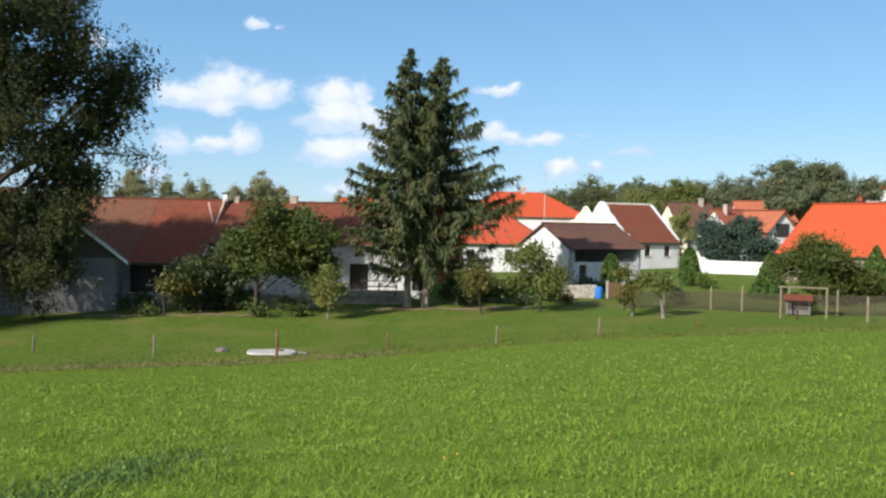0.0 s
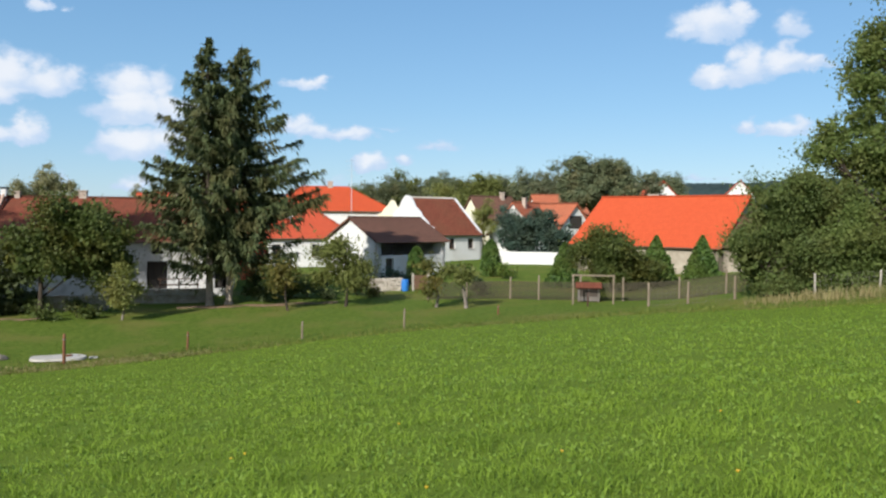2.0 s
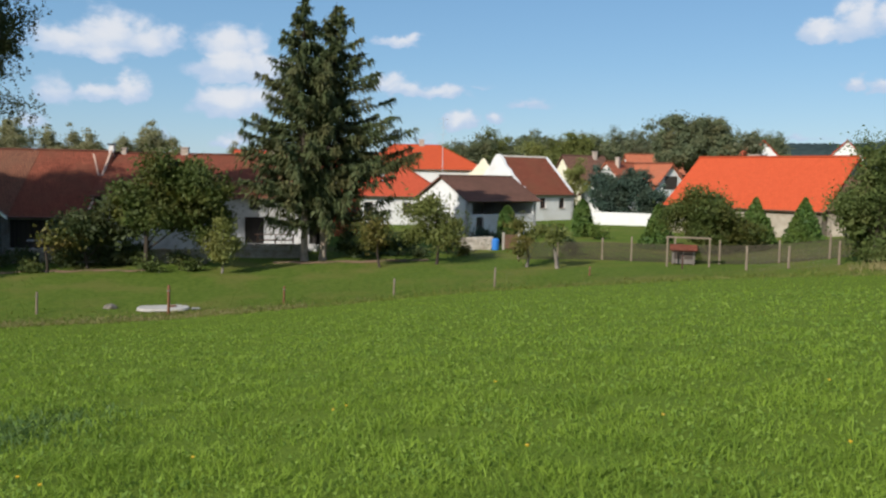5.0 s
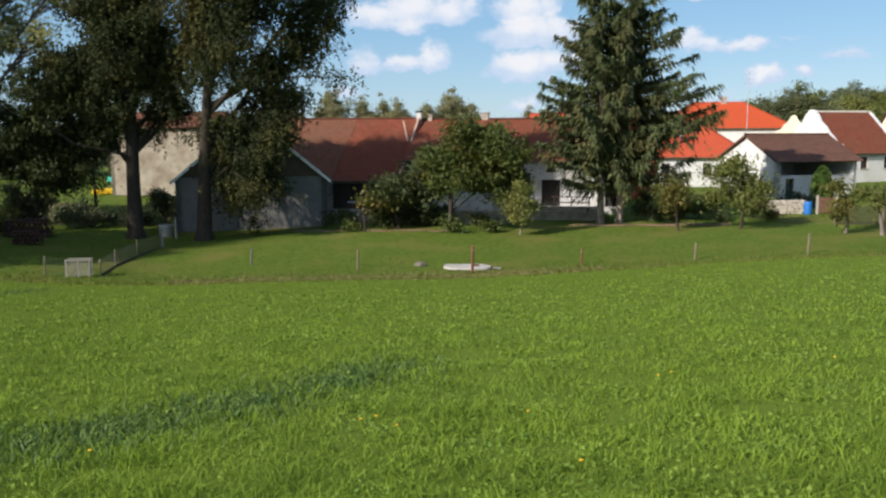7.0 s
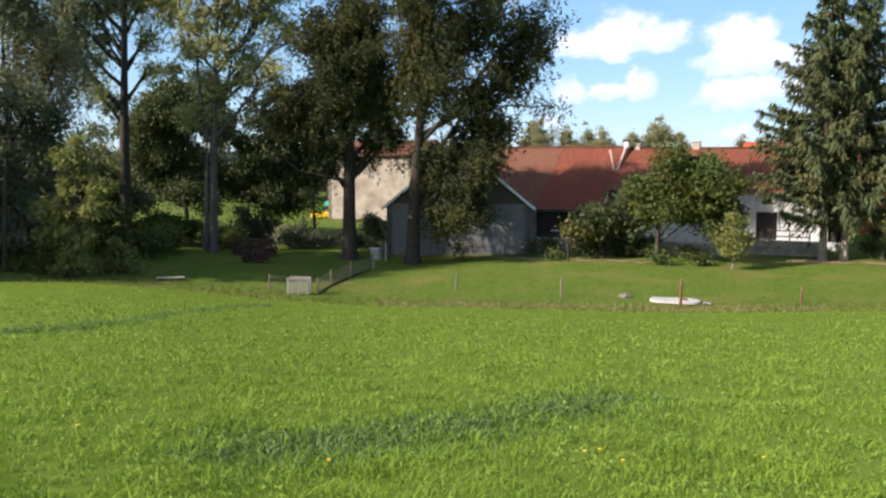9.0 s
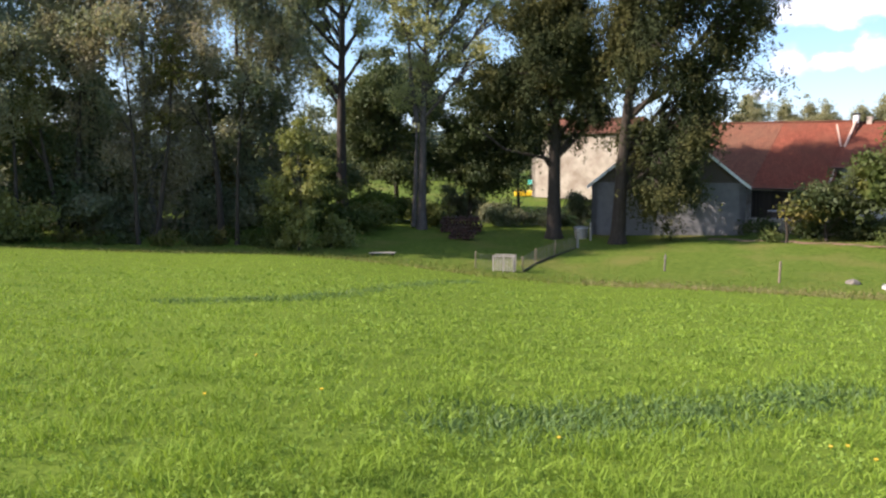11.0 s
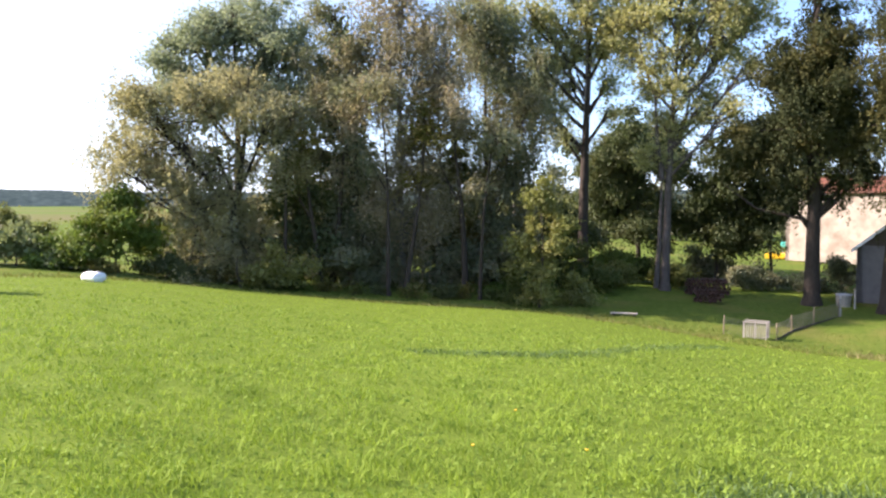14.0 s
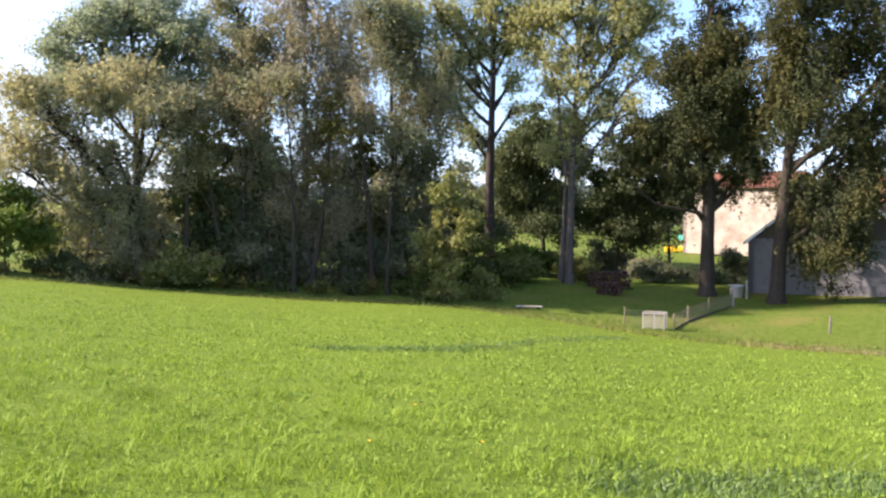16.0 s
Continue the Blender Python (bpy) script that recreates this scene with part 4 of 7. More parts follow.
def spruce(label, x, y, height, radius, skirt, lean, low):
    """A spruce: trunk, whorls of drooping boughs with hanging sprays; low is the share of the reach that the skirt keeps."""
    e = thing("spruce", x, y, ground_z(x, y) - 0.05, 0, label, "tree", "spruce pair")
    v, f = [], []
    tube(v, f, [(0, 0, 0), (0, 0, 0.35), (lean * 0.1, 0, 3), (lean * 0.25, 0, height * 0.26)], [0.36, 0.27, 0.24, 0.22], 10)
    uv_, uf_ = [], []
    tube(uv_, uf_, [(lean * 0.25, 0, height * 0.26), (lean * 0.5, 0.02, height * 0.5), (lean * 0.85, 0, height * 0.8), (lean, 0, height)], [0.218, 0.17, 0.08, 0.015], 10)
    mesh_part("leader", uv_, uf_, M_bark, e, "dark upper trunk", smooth=True)
    cs, ds, bv, bf = [], [], [], []
    h = skirt
    while h < height - 0.15:
        share = (h - skirt) / (height - skirt)
        reach = radius * (1 - share) ** 1.0 * min(1.0, low + (1 - low) * share / 0.36) + 0.3 * (1 - share) + 0.12 * min(1.0, (1 - share) / 0.05)
        for k in range(8 if share < 0.75 else 6):
            a = rng.uniform(0, 2 * math.pi)
            L = reach * rng.choice([0.5, 0.72, 0.92, 1.05, 1.16]) * rng.uniform(0.92, 1.05)
            rise = 0.34 - 0.72 * (1 - share)
            hh = h + rng.uniform(-0.22, 0.22)
            cx0 = lean * hh / height
            pts = [Vector((cx0 + math.cos(a) * L * s, math.sin(a) * L * s, hh + L * (rise * s + 0.36 * (1 - share) * s ** 2.6))) for s in (0, 0.35, 0.7, 1)]
            tube(bv, bf, pts, [0.05 * (1 - share) + 0.012, 0.035 * (1 - share) + 0.01, 0.02, 0.006], 4)
            n = int(16 + 125 * L / 3)
            s = rng.uniform(0.1, 1.02, n) ** 0.75
            base = np.array([list(pts[0].lerp(pts[1], q / 0.35) if q < 0.35 else pts[1].lerp(pts[2], (q - 0.35) / 0.35) if q < 0.7 else pts[2].lerp(pts[3], (q - 0.7) / 0.3)) for q in s])
            spread = rng.normal(size=n) * 0.36 * (1.2 - s) * min(1.0, L / 2) + rng.normal(size=n) * 0.1
            base[:, 0] += -math.sin(a) * spread
            base[:, 1] += math.cos(a) * spread
            hang = rng.random(n) < 0.6
            base[:, 2] -= np.where(hang, rng.exponential(0.16 + 0.16 * (1 - share), n), 0)
            dr = np.stack([math.cos(a) * np.ones(n) + -math.sin(a) * np.sign(spread) * 0.7, math.sin(a) * np.ones(n) + math.cos(a) * np.sign(spread) * 0.7, np.where(hang, -1.6, -0.15 + 0.5 * share)], axis=1)
            cs.append(base)
            ds.append(dr)
        h += rng.uniform(0.5, 0.68)
    mesh_part("trunk", v, f, M_sprucebark, e, smooth=True)
    mesh_part("bough_set", bv, bf, M_bark, e)["kind"] = "stuff"
    c, d = np.concatenate(cs), np.concatenate(ds)
    d = d + rng.normal(size=d.shape) * 0.3
    d /= np.linalg.norm(d, axis=1, keepdims=True)
    s = np.cross(d, np.array([0, 0, 1.0]) + rng.normal(size=d.shape) * 0.5)
    s /= np.linalg.norm(s, axis=1, keepdims=True) + 1e-9
    k = rng.uniform(0.7, 1.35, (len(c), 1))
    a, b = d * 0.25 * k, s * 0.062 * k
    lv = np.stack([c - a + b, c + a, c - a - b], axis=1).reshape(-1, 3)
    mesh_part("crown", lv, np.arange(len(lv)).reshape(-1, 3), M_spruce, e)["kind"] = "stuff"
    return e


spruce("tall dark spruce with drooping boughs and pale trunk", -2.5, 63.9, 18.8, 5.8, 4.6, -0.1, 0.55)
spruce("tall dark spruce beside its twin, pale bare trunk", -1.2, 64.3, 18.5, 8.2, 3.2, 0.9, 0.55)

tree("walnut_tree", "broad dense walnut tree by the farm wall", -12.5, 58.7, 12, [(2.4, 0, 5.5, 2.5, 2.6, 2.3), (-0.5, 0, 4.1, 2.0, 2.2, 1.9), (3.9, 0.3, 4.0, 1.6, 1.9, 2.2), (1.6, -0.3, 3.5, 2.1, 1.8, 1.0), (2.8, 0.2, 6.0, 1.9, 1.9, 1.9)], M_walnut, M_bark, 0.17, leaf=0.17, per=60, core=0.7)
tree("plum_tree", "dark bushy plum tree beside the walnut", -16.4, 59.6, 15, [(0.3, 0, 2.7, 1.7, 1.6, 1.7), (-1.4, 0, 2.2, 1.3, 1.3, 1.3), (1.9, 0, 2.4, 1.5, 1.3, 1.6)], M_ash, M_bark, 0.11)
tree("fruit_tree", "thin brownish fruit tree in front of barn", -18.3, 57.6, 17, [(0.2, 0, 2.2, 1.5, 1.4, 1.0), (1.3, 0, 2.0, 1.0, 1.0, 0.8)], M_brownish, M_bark, 0.09, dens=0.55, per=16, leaf=0.2, bare=0.9, core=0.12)
tree("fruit_tree", "small round fruit tree with thin trunk", -7.35, 57.5, 7, [(0, 0, 2.3, 1.2, 1.15, 1.35)], M_bushleaf, M_palebark, 0.07, leaf=0.12, core=0.4, dens=1.8, per=70, clump=0.3)
tree("fruit_tree", "small loose fruit tree near the spruces", 2.7, 59.9, -3, [(0, 0, 2.3, 1.2, 1.1, 1.4)], M_brownish, M_bark, 0.08, leaf=0.14, core=0.2, per=70)
tree("pear_tree", "tall loose young pear tree on the lawn", 6.7, 60.6, -6, [(0, 0, 3.7, 1.4, 1.3, 1.8), (0.9, 0, 2.2, 1.4, 1.2, 1.0), (-0.8, 0, 2.3, 1.2, 1.2, 1.2)], M_olive, M_bark, 0.10, leaf=0.14, core=0.2, per=70, dens=1.0)
tree("fruit_tree", "small fruit tree with stout pale trunk", 14.1, 56.3, -14, [(0, 0, 2.4, 1.2, 1.1, 1.05)], M_olive, M_palebark, 0.13, leaf=0.14, core=0.2, per=70, clump=0.3)
tree("fruit_tree", "small low fruit tree by the fence", 12.5, 57.7, -12, [(-0.2, 0, 1.9, 1.1, 1.0, 0.9)], M_brownish, M_palebark, 0.10, leaf=0.14, core=0.2, per=70, clump=0.3)
tree("apple_tree", "leafy apple tree in the back garden", 27.0, 62.4, -23, [(0.2, 0, 2.9, 2.3, 2.0, 1.7), (-1.2, 0, 3.4, 1.3, 1.3, 1.3), (1.8, 0, 2.2, 1.7, 1.4, 1.5), (0.2, 0, 1.6, 2.2, 1.5, 1.2)], M_walnut, M_bark, 0.14, leaf=0.14, per=70, dens=1.3, core=0.7)
tree("lime_tree", "large spreading lime tree beyond the fence", 38.2, 43.9, -40, [(-2.5, 0, 12.6, 2.0, 1.8, 2.1), (-0.9, 0.8, 13.8, 2.1, 2.1, 2.5), (-3.4, -0.7, 11.0, 1.6, 1.4, 1.4), (-4.8, 0.4, 9.0, 1.7, 1.4, 1.2), (-2.8, -0.4, 8.9, 2.1, 1.8, 1.8), (-0.5, 1.0, 9.8, 2.1, 2.0, 2.4), (-5.2, -0.9, 7.3, 1.5, 1.3, 1.2), (-3.2, 0.2, 6.4, 2.1, 1.8, 1.8), (-0.8, 0.6, 6.7, 2.1, 1.8, 2.1), (-4.1, -0.2, 4.4, 1.8, 1.5, 1.8), (-1.8, 0, 4.0, 2.1, 1.8, 2.1), (0.2, 0.8, 4.2, 1.7, 1.8, 2.1), (-1.9, 0.4, 1.4, 2.0, 1.7, 1.7), (1.7, 1.0, 12.0, 2.6, 3.1, 3.6), (2.0, -0.9, 7.1, 2.8, 2.5, 2.9), (2.1, 0.2, 2.5, 2.6, 2.6, 3.0)], M_lime, M_bark, 0.36, leaf=0.15, per=56, dens=1.0, core=0.22, tuft=5)
tree("elder_bush", "big leafy elder bush at the field edge", 29.9, 46.2, -32, [(0.0, 0, 4.6, 1.7, 1.5, 1.8), (-0.6, 0.8, 6.0, 0.5, 0.8, 1.0), (-1.2, -0.7, 2.6, 1.2, 1.7, 2.0), (1.0, 0.4, 2.6, 2.0, 1.9, 2.2), (1.3, -0.4, 5.9, 1.7, 1.4, 1.3), (2.5, 1.0, 5.3, 1.6, 1.5, 1.8), (2.8, -0.9, 2.6, 1.6, 1.7, 2.0), (0.4, 0.2, 0.9, 2.3, 2.0, 1.2)], M_hedge, M_bark, 0.10, leaf=0.125, per=80, dens=1.4, core=0.4, category="bush")
tree("hazel_bush", "rounded hazel bush at the field edge", 32.4, 43.3, -37, [(0.3, 0, 2.5, 1.6, 1.8, 2.1), (0.6, 0.8, 3.8, 1.1, 1.1, 1.3), (-0.3, -0.7, 1.2, 1.3, 1.4, 1.6), (1.3, 0.4, 1.2, 1.0, 1.4, 1.6)], M_lime, M_bark, 0.10, leaf=0.125, per=80, dens=1.5, core=0.4, category="bush")
tree("hazel_bush", "dark hazel filling the hedge under the lime", 35.2, 47.6, -37, [(0, 0, 3.0, 2.4, 2.0, 2.6), (-2.4, 0, 2.2, 2.0, 1.8, 2.1), (2.4, 0, 2.4, 2.2, 1.8, 2.2)], M_walnut, M_bark, 0.10, dens=1.2, core=0.8, category="bush")

# the row of tall trees along the stream
tree("willow", "broad grey-green willow at the end of the tree row", -52.0, 20.7, 68, [(-5.4, 0, 10.8, 1.6, 1.6, 1.9), (-6.2, 0.8, 8.6, 1.5, 1.3, 1.5), (-6.2, -0.7, 6.8, 1.3, 1.1, 1.0), (-3.8, 0.4, 9.0, 2.0, 2.0, 2.4), (-1.8, -0.4, 10.8, 2.1, 1.8, 2.1), (1.0, 1.0, 11.7, 2.6, 2.2, 2.3), (2.7, -0.9, 9.3, 1.9, 2.2, 2.6), (-0.9, 0.2, 7.3, 2.4, 2.0, 2.4), (-3.4, 0.6, 6.0, 1.9, 1.6, 1.9), (-2.3, -0.2, 3.2, 1.7, 2.5, 2.9), (0.2, 0, 2.8, 2.1, 2.4, 2.8), (2.3, 0.8, 1.8, 1.6, 1.8, 2.1), (-0.3, -0.7, 0.8, 2.6, 2.2, 1.0)], M_willow, M_bark, 0.3, leaf=0.11, per=84, dens=0.85, core=0.16, tuft=3, strand=0.7, clump=0.5, lean=(1.4, 0), bare=0.5, full=1.16)
tree("maple", "tall green maple behind the willow", -57.4, 23.5, 68, [(-0.2, 0, 16.3, 3.1, 2.6, 2.1), (-3.2, 0.8, 15.3, 1.9, 1.6, 1.9), (-4.1, -0.7, 13.2, 1.7, 1.4, 1.7), (2.4, 0.4, 15.1, 2.1, 2.0, 2.3), (-0.8, -0.4, 12.9, 3.1, 2.6, 2.3), (4.2, 0.3, 14.6, 1.8, 1.6, 2.0), (1.5, 0, 17.3, 2.4, 2.0, 1.5), (4.6, 0.5, 11.4, 1.9, 1.8, 2.2)], M_greygreen, M_bark, 0.34, leaf=0.15, per=66, dens=0.85, core=0.14, tuft=4, full=1.16)
tree("alder", "dark slender alder in the tree row", -50.4, 28.7, 60, [(-0.9, 0, 15.8, 1.8, 1.6, 1.9), (-2.0, 0.8, 13.1, 1.5, 1.9, 2.2), (0.4, -0.7, 13.1, 1.7, 2.2, 2.6), (-1.3, 0.4, 10.0, 1.8, 1.9, 2.2), (-0.2, -0.4, 6.5, 1.8, 2.2, 2.6), (-1.7, 1.0, 3.9, 1.8, 2.2, 2.6), (0.5, -0.9, 2.4, 1.9, 1.9, 2.2), (-1.4, 0.3, 17.2, 1.5, 1.4, 1.6)], M_dark, M_bark, 0.24, leaf=0.13, per=70, dens=0.85, core=0.14, tuft=4, bare=0.5, full=1.14)
tree("birch", "tall brownish birch with hanging twigs", -47.9, 30.8, 57, [(-0.4, 0, 17.4, 2.1, 2.1, 2.5), (1.8, 0.8, 16.4, 1.7, 2.1, 2.5), (-1.1, -0.7, 13.5, 1.6, 2.5, 2.9), (1.3, 0.4, 12.8, 2.2, 2.5, 2.9), (3.1, -0.4, 13.5, 1.4, 2.5, 2.9), (0.3, 1.0, 9.2, 2.2, 2.1, 2.5), (-0.8, -0.9, 5.9, 1.6, 1.9, 2.2), (2.0, 0.2, 5.6, 1.8, 2.5, 2.9), (0.3, 0.6, 2.6, 2.2, 1.9, 2.2), (0.2, -0.2, 20.3, 2.2, 1.9, 1.8)], M_birch, M_palebark, 0.22, leaf=0.105, per=84, dens=0.75, core=0.14, tuft=3, strand=1.7, clump=0.5, bare=0.5, full=1.14)
tree("alder", "dark columnar alder with hanging foliage", -48.7, 38.4, 52, [(-0.3, 0, 15.4, 1.6, 2.0, 2.4), (1.7, 0.8, 14.2, 1.9, 2.0, 2.4), (3.3, -0.7, 11.8, 1.3, 3.1, 3.7), (0.7, 0.4, 10.3, 2.0, 2.7, 3.2), (2.7, -0.4, 7.5, 1.5, 2.0, 2.4), (0.2, 1.0, 6.3, 1.7, 2.4, 2.8), (1.6, -0.9, 3.2, 2.0, 2.4, 2.8), (-1.0, 0.2, 2.8, 1.6, 2.0, 2.4), (-1.7, 0.6, 18.1, 1.8, 2.0, 2.4), (-0.1, -0.2, 18.1, 1.6, 1.7, 2.0)], M_dark, M_bark, 0.22, leaf=0.12, per=74, core=0.14, tuft=4, strand=1.2, bare=0.5, full=1.14)
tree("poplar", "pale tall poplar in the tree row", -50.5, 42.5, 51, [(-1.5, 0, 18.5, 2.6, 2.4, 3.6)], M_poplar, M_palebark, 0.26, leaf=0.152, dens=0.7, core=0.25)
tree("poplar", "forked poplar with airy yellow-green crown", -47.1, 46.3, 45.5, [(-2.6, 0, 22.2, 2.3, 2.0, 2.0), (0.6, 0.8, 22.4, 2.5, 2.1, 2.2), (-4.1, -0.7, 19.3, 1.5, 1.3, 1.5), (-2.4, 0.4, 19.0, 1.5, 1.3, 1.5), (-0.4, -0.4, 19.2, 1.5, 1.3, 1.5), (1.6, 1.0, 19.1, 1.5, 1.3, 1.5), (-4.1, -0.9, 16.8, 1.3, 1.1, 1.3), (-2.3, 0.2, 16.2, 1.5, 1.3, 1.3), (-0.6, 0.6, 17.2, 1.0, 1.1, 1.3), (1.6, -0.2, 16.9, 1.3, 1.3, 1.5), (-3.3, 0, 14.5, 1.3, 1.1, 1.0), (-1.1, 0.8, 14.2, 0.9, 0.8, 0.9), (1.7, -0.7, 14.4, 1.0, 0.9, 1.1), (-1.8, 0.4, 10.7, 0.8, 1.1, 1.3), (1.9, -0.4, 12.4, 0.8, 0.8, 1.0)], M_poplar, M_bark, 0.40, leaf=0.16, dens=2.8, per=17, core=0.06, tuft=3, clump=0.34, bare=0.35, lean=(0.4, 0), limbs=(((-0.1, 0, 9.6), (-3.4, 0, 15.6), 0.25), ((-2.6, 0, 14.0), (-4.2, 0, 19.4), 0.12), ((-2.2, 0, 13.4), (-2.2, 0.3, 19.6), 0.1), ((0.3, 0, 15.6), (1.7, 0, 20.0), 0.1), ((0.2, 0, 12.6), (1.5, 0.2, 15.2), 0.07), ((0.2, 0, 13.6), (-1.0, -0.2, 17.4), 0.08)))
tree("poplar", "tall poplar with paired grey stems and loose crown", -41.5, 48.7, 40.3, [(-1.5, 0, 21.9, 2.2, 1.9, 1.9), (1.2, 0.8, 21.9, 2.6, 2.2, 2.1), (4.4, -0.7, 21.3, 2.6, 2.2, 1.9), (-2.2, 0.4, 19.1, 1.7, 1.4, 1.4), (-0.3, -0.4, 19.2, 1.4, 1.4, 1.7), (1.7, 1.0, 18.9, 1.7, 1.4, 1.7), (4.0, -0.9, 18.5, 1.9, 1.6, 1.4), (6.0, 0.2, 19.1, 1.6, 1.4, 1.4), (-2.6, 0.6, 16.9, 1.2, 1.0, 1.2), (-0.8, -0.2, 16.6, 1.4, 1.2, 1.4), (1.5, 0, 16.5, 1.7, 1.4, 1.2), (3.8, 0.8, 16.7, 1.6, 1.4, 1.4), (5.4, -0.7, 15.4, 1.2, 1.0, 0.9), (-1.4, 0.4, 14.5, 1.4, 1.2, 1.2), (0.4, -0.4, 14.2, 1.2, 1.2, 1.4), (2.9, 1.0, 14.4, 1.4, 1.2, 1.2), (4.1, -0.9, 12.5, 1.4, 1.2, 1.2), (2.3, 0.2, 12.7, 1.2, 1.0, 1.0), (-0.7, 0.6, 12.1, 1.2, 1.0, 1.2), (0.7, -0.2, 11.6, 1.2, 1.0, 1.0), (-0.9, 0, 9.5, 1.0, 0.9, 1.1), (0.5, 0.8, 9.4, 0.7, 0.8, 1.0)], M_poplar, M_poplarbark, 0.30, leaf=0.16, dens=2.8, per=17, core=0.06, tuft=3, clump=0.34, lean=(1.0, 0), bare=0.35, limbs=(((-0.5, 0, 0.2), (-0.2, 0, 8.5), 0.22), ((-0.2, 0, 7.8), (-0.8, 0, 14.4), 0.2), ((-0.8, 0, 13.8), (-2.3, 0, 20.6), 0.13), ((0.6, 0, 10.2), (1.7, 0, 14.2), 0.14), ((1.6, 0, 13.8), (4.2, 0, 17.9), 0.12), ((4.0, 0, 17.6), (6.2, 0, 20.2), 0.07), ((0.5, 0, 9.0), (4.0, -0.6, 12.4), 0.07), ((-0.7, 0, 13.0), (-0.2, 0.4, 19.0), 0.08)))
tree("ash_tree", "shaded ash behind the poplars", -48.2, 53.5, 42, [(-0.9, 0, 9.0, 2.7, 2.3, 2.3), (-1.8, 0.8, 5.4, 2.5, 2.3, 2.7), (0.0, -0.7, 4.1, 2.0, 1.7, 1.8), (-2.7, 0.4, 8.6, 1.8, 2.3, 2.7), (-0.8, -0.4, 11.6, 1.4, 1.4, 1.3)], M_ash, M_bark, 0.2, leaf=0.17, tuft=5, full=1.14)
tree("ash_tree", "shaded low-crowned ash on the lawn", -43.6, 57.3, 37, [(0.0, 0, 7.1, 2.6, 2.2, 2.0), (-1.6, 0.8, 4.6, 2.5, 2.1, 1.8), (1.8, -0.7, 4.7, 2.4, 2.0, 2.0), (1.0, 0.4, 2.9, 2.0, 1.7, 0.9), (1.0, -0.4, 9.8, 1.7, 1.8, 1.5), (2.1, 1.0, 8.8, 2.0, 1.9, 1.8)], M_ash, M_bark, 0.18, leaf=0.17, tuft=5, full=1.14)
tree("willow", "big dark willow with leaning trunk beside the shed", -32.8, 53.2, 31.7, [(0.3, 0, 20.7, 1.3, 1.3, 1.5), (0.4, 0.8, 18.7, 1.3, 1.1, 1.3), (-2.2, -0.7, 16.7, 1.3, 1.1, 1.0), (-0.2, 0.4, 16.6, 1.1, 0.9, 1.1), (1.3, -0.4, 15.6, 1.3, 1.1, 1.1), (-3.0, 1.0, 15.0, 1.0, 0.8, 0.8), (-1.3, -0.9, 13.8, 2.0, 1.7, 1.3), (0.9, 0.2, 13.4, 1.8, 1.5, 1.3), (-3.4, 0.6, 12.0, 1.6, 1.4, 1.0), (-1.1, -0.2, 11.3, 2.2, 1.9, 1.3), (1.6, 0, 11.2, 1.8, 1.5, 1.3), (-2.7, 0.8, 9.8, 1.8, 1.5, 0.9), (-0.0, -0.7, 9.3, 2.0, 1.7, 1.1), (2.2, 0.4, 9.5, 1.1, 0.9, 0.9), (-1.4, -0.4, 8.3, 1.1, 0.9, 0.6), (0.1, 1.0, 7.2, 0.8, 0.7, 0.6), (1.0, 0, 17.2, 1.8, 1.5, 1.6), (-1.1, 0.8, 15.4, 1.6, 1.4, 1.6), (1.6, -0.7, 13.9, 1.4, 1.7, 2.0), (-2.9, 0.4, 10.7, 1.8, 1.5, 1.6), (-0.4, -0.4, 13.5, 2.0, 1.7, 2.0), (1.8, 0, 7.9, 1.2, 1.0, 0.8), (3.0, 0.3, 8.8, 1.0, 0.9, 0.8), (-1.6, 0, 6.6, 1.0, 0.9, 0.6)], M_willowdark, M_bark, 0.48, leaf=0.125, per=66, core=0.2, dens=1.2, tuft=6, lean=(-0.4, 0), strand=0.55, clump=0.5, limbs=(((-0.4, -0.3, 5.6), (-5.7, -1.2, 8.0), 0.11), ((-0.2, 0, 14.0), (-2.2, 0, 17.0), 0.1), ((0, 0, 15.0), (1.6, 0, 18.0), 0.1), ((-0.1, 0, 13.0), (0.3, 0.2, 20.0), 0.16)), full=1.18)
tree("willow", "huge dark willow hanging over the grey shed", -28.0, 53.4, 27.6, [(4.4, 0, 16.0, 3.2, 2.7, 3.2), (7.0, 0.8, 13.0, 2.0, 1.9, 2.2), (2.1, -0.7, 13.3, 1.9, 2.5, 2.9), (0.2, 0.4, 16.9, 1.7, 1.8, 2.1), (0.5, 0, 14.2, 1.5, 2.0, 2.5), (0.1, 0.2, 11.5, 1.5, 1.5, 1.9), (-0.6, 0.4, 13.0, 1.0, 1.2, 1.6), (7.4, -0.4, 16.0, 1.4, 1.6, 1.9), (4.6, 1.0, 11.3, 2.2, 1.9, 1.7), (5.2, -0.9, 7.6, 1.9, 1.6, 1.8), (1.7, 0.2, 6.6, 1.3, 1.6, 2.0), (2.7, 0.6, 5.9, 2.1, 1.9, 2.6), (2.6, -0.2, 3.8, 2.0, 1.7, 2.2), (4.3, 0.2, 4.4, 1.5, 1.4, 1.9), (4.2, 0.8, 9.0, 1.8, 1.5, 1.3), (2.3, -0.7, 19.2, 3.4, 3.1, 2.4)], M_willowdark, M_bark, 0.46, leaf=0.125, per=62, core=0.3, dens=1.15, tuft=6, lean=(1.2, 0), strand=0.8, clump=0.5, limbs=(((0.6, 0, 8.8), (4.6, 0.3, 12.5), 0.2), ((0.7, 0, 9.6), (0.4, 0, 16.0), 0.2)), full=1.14)
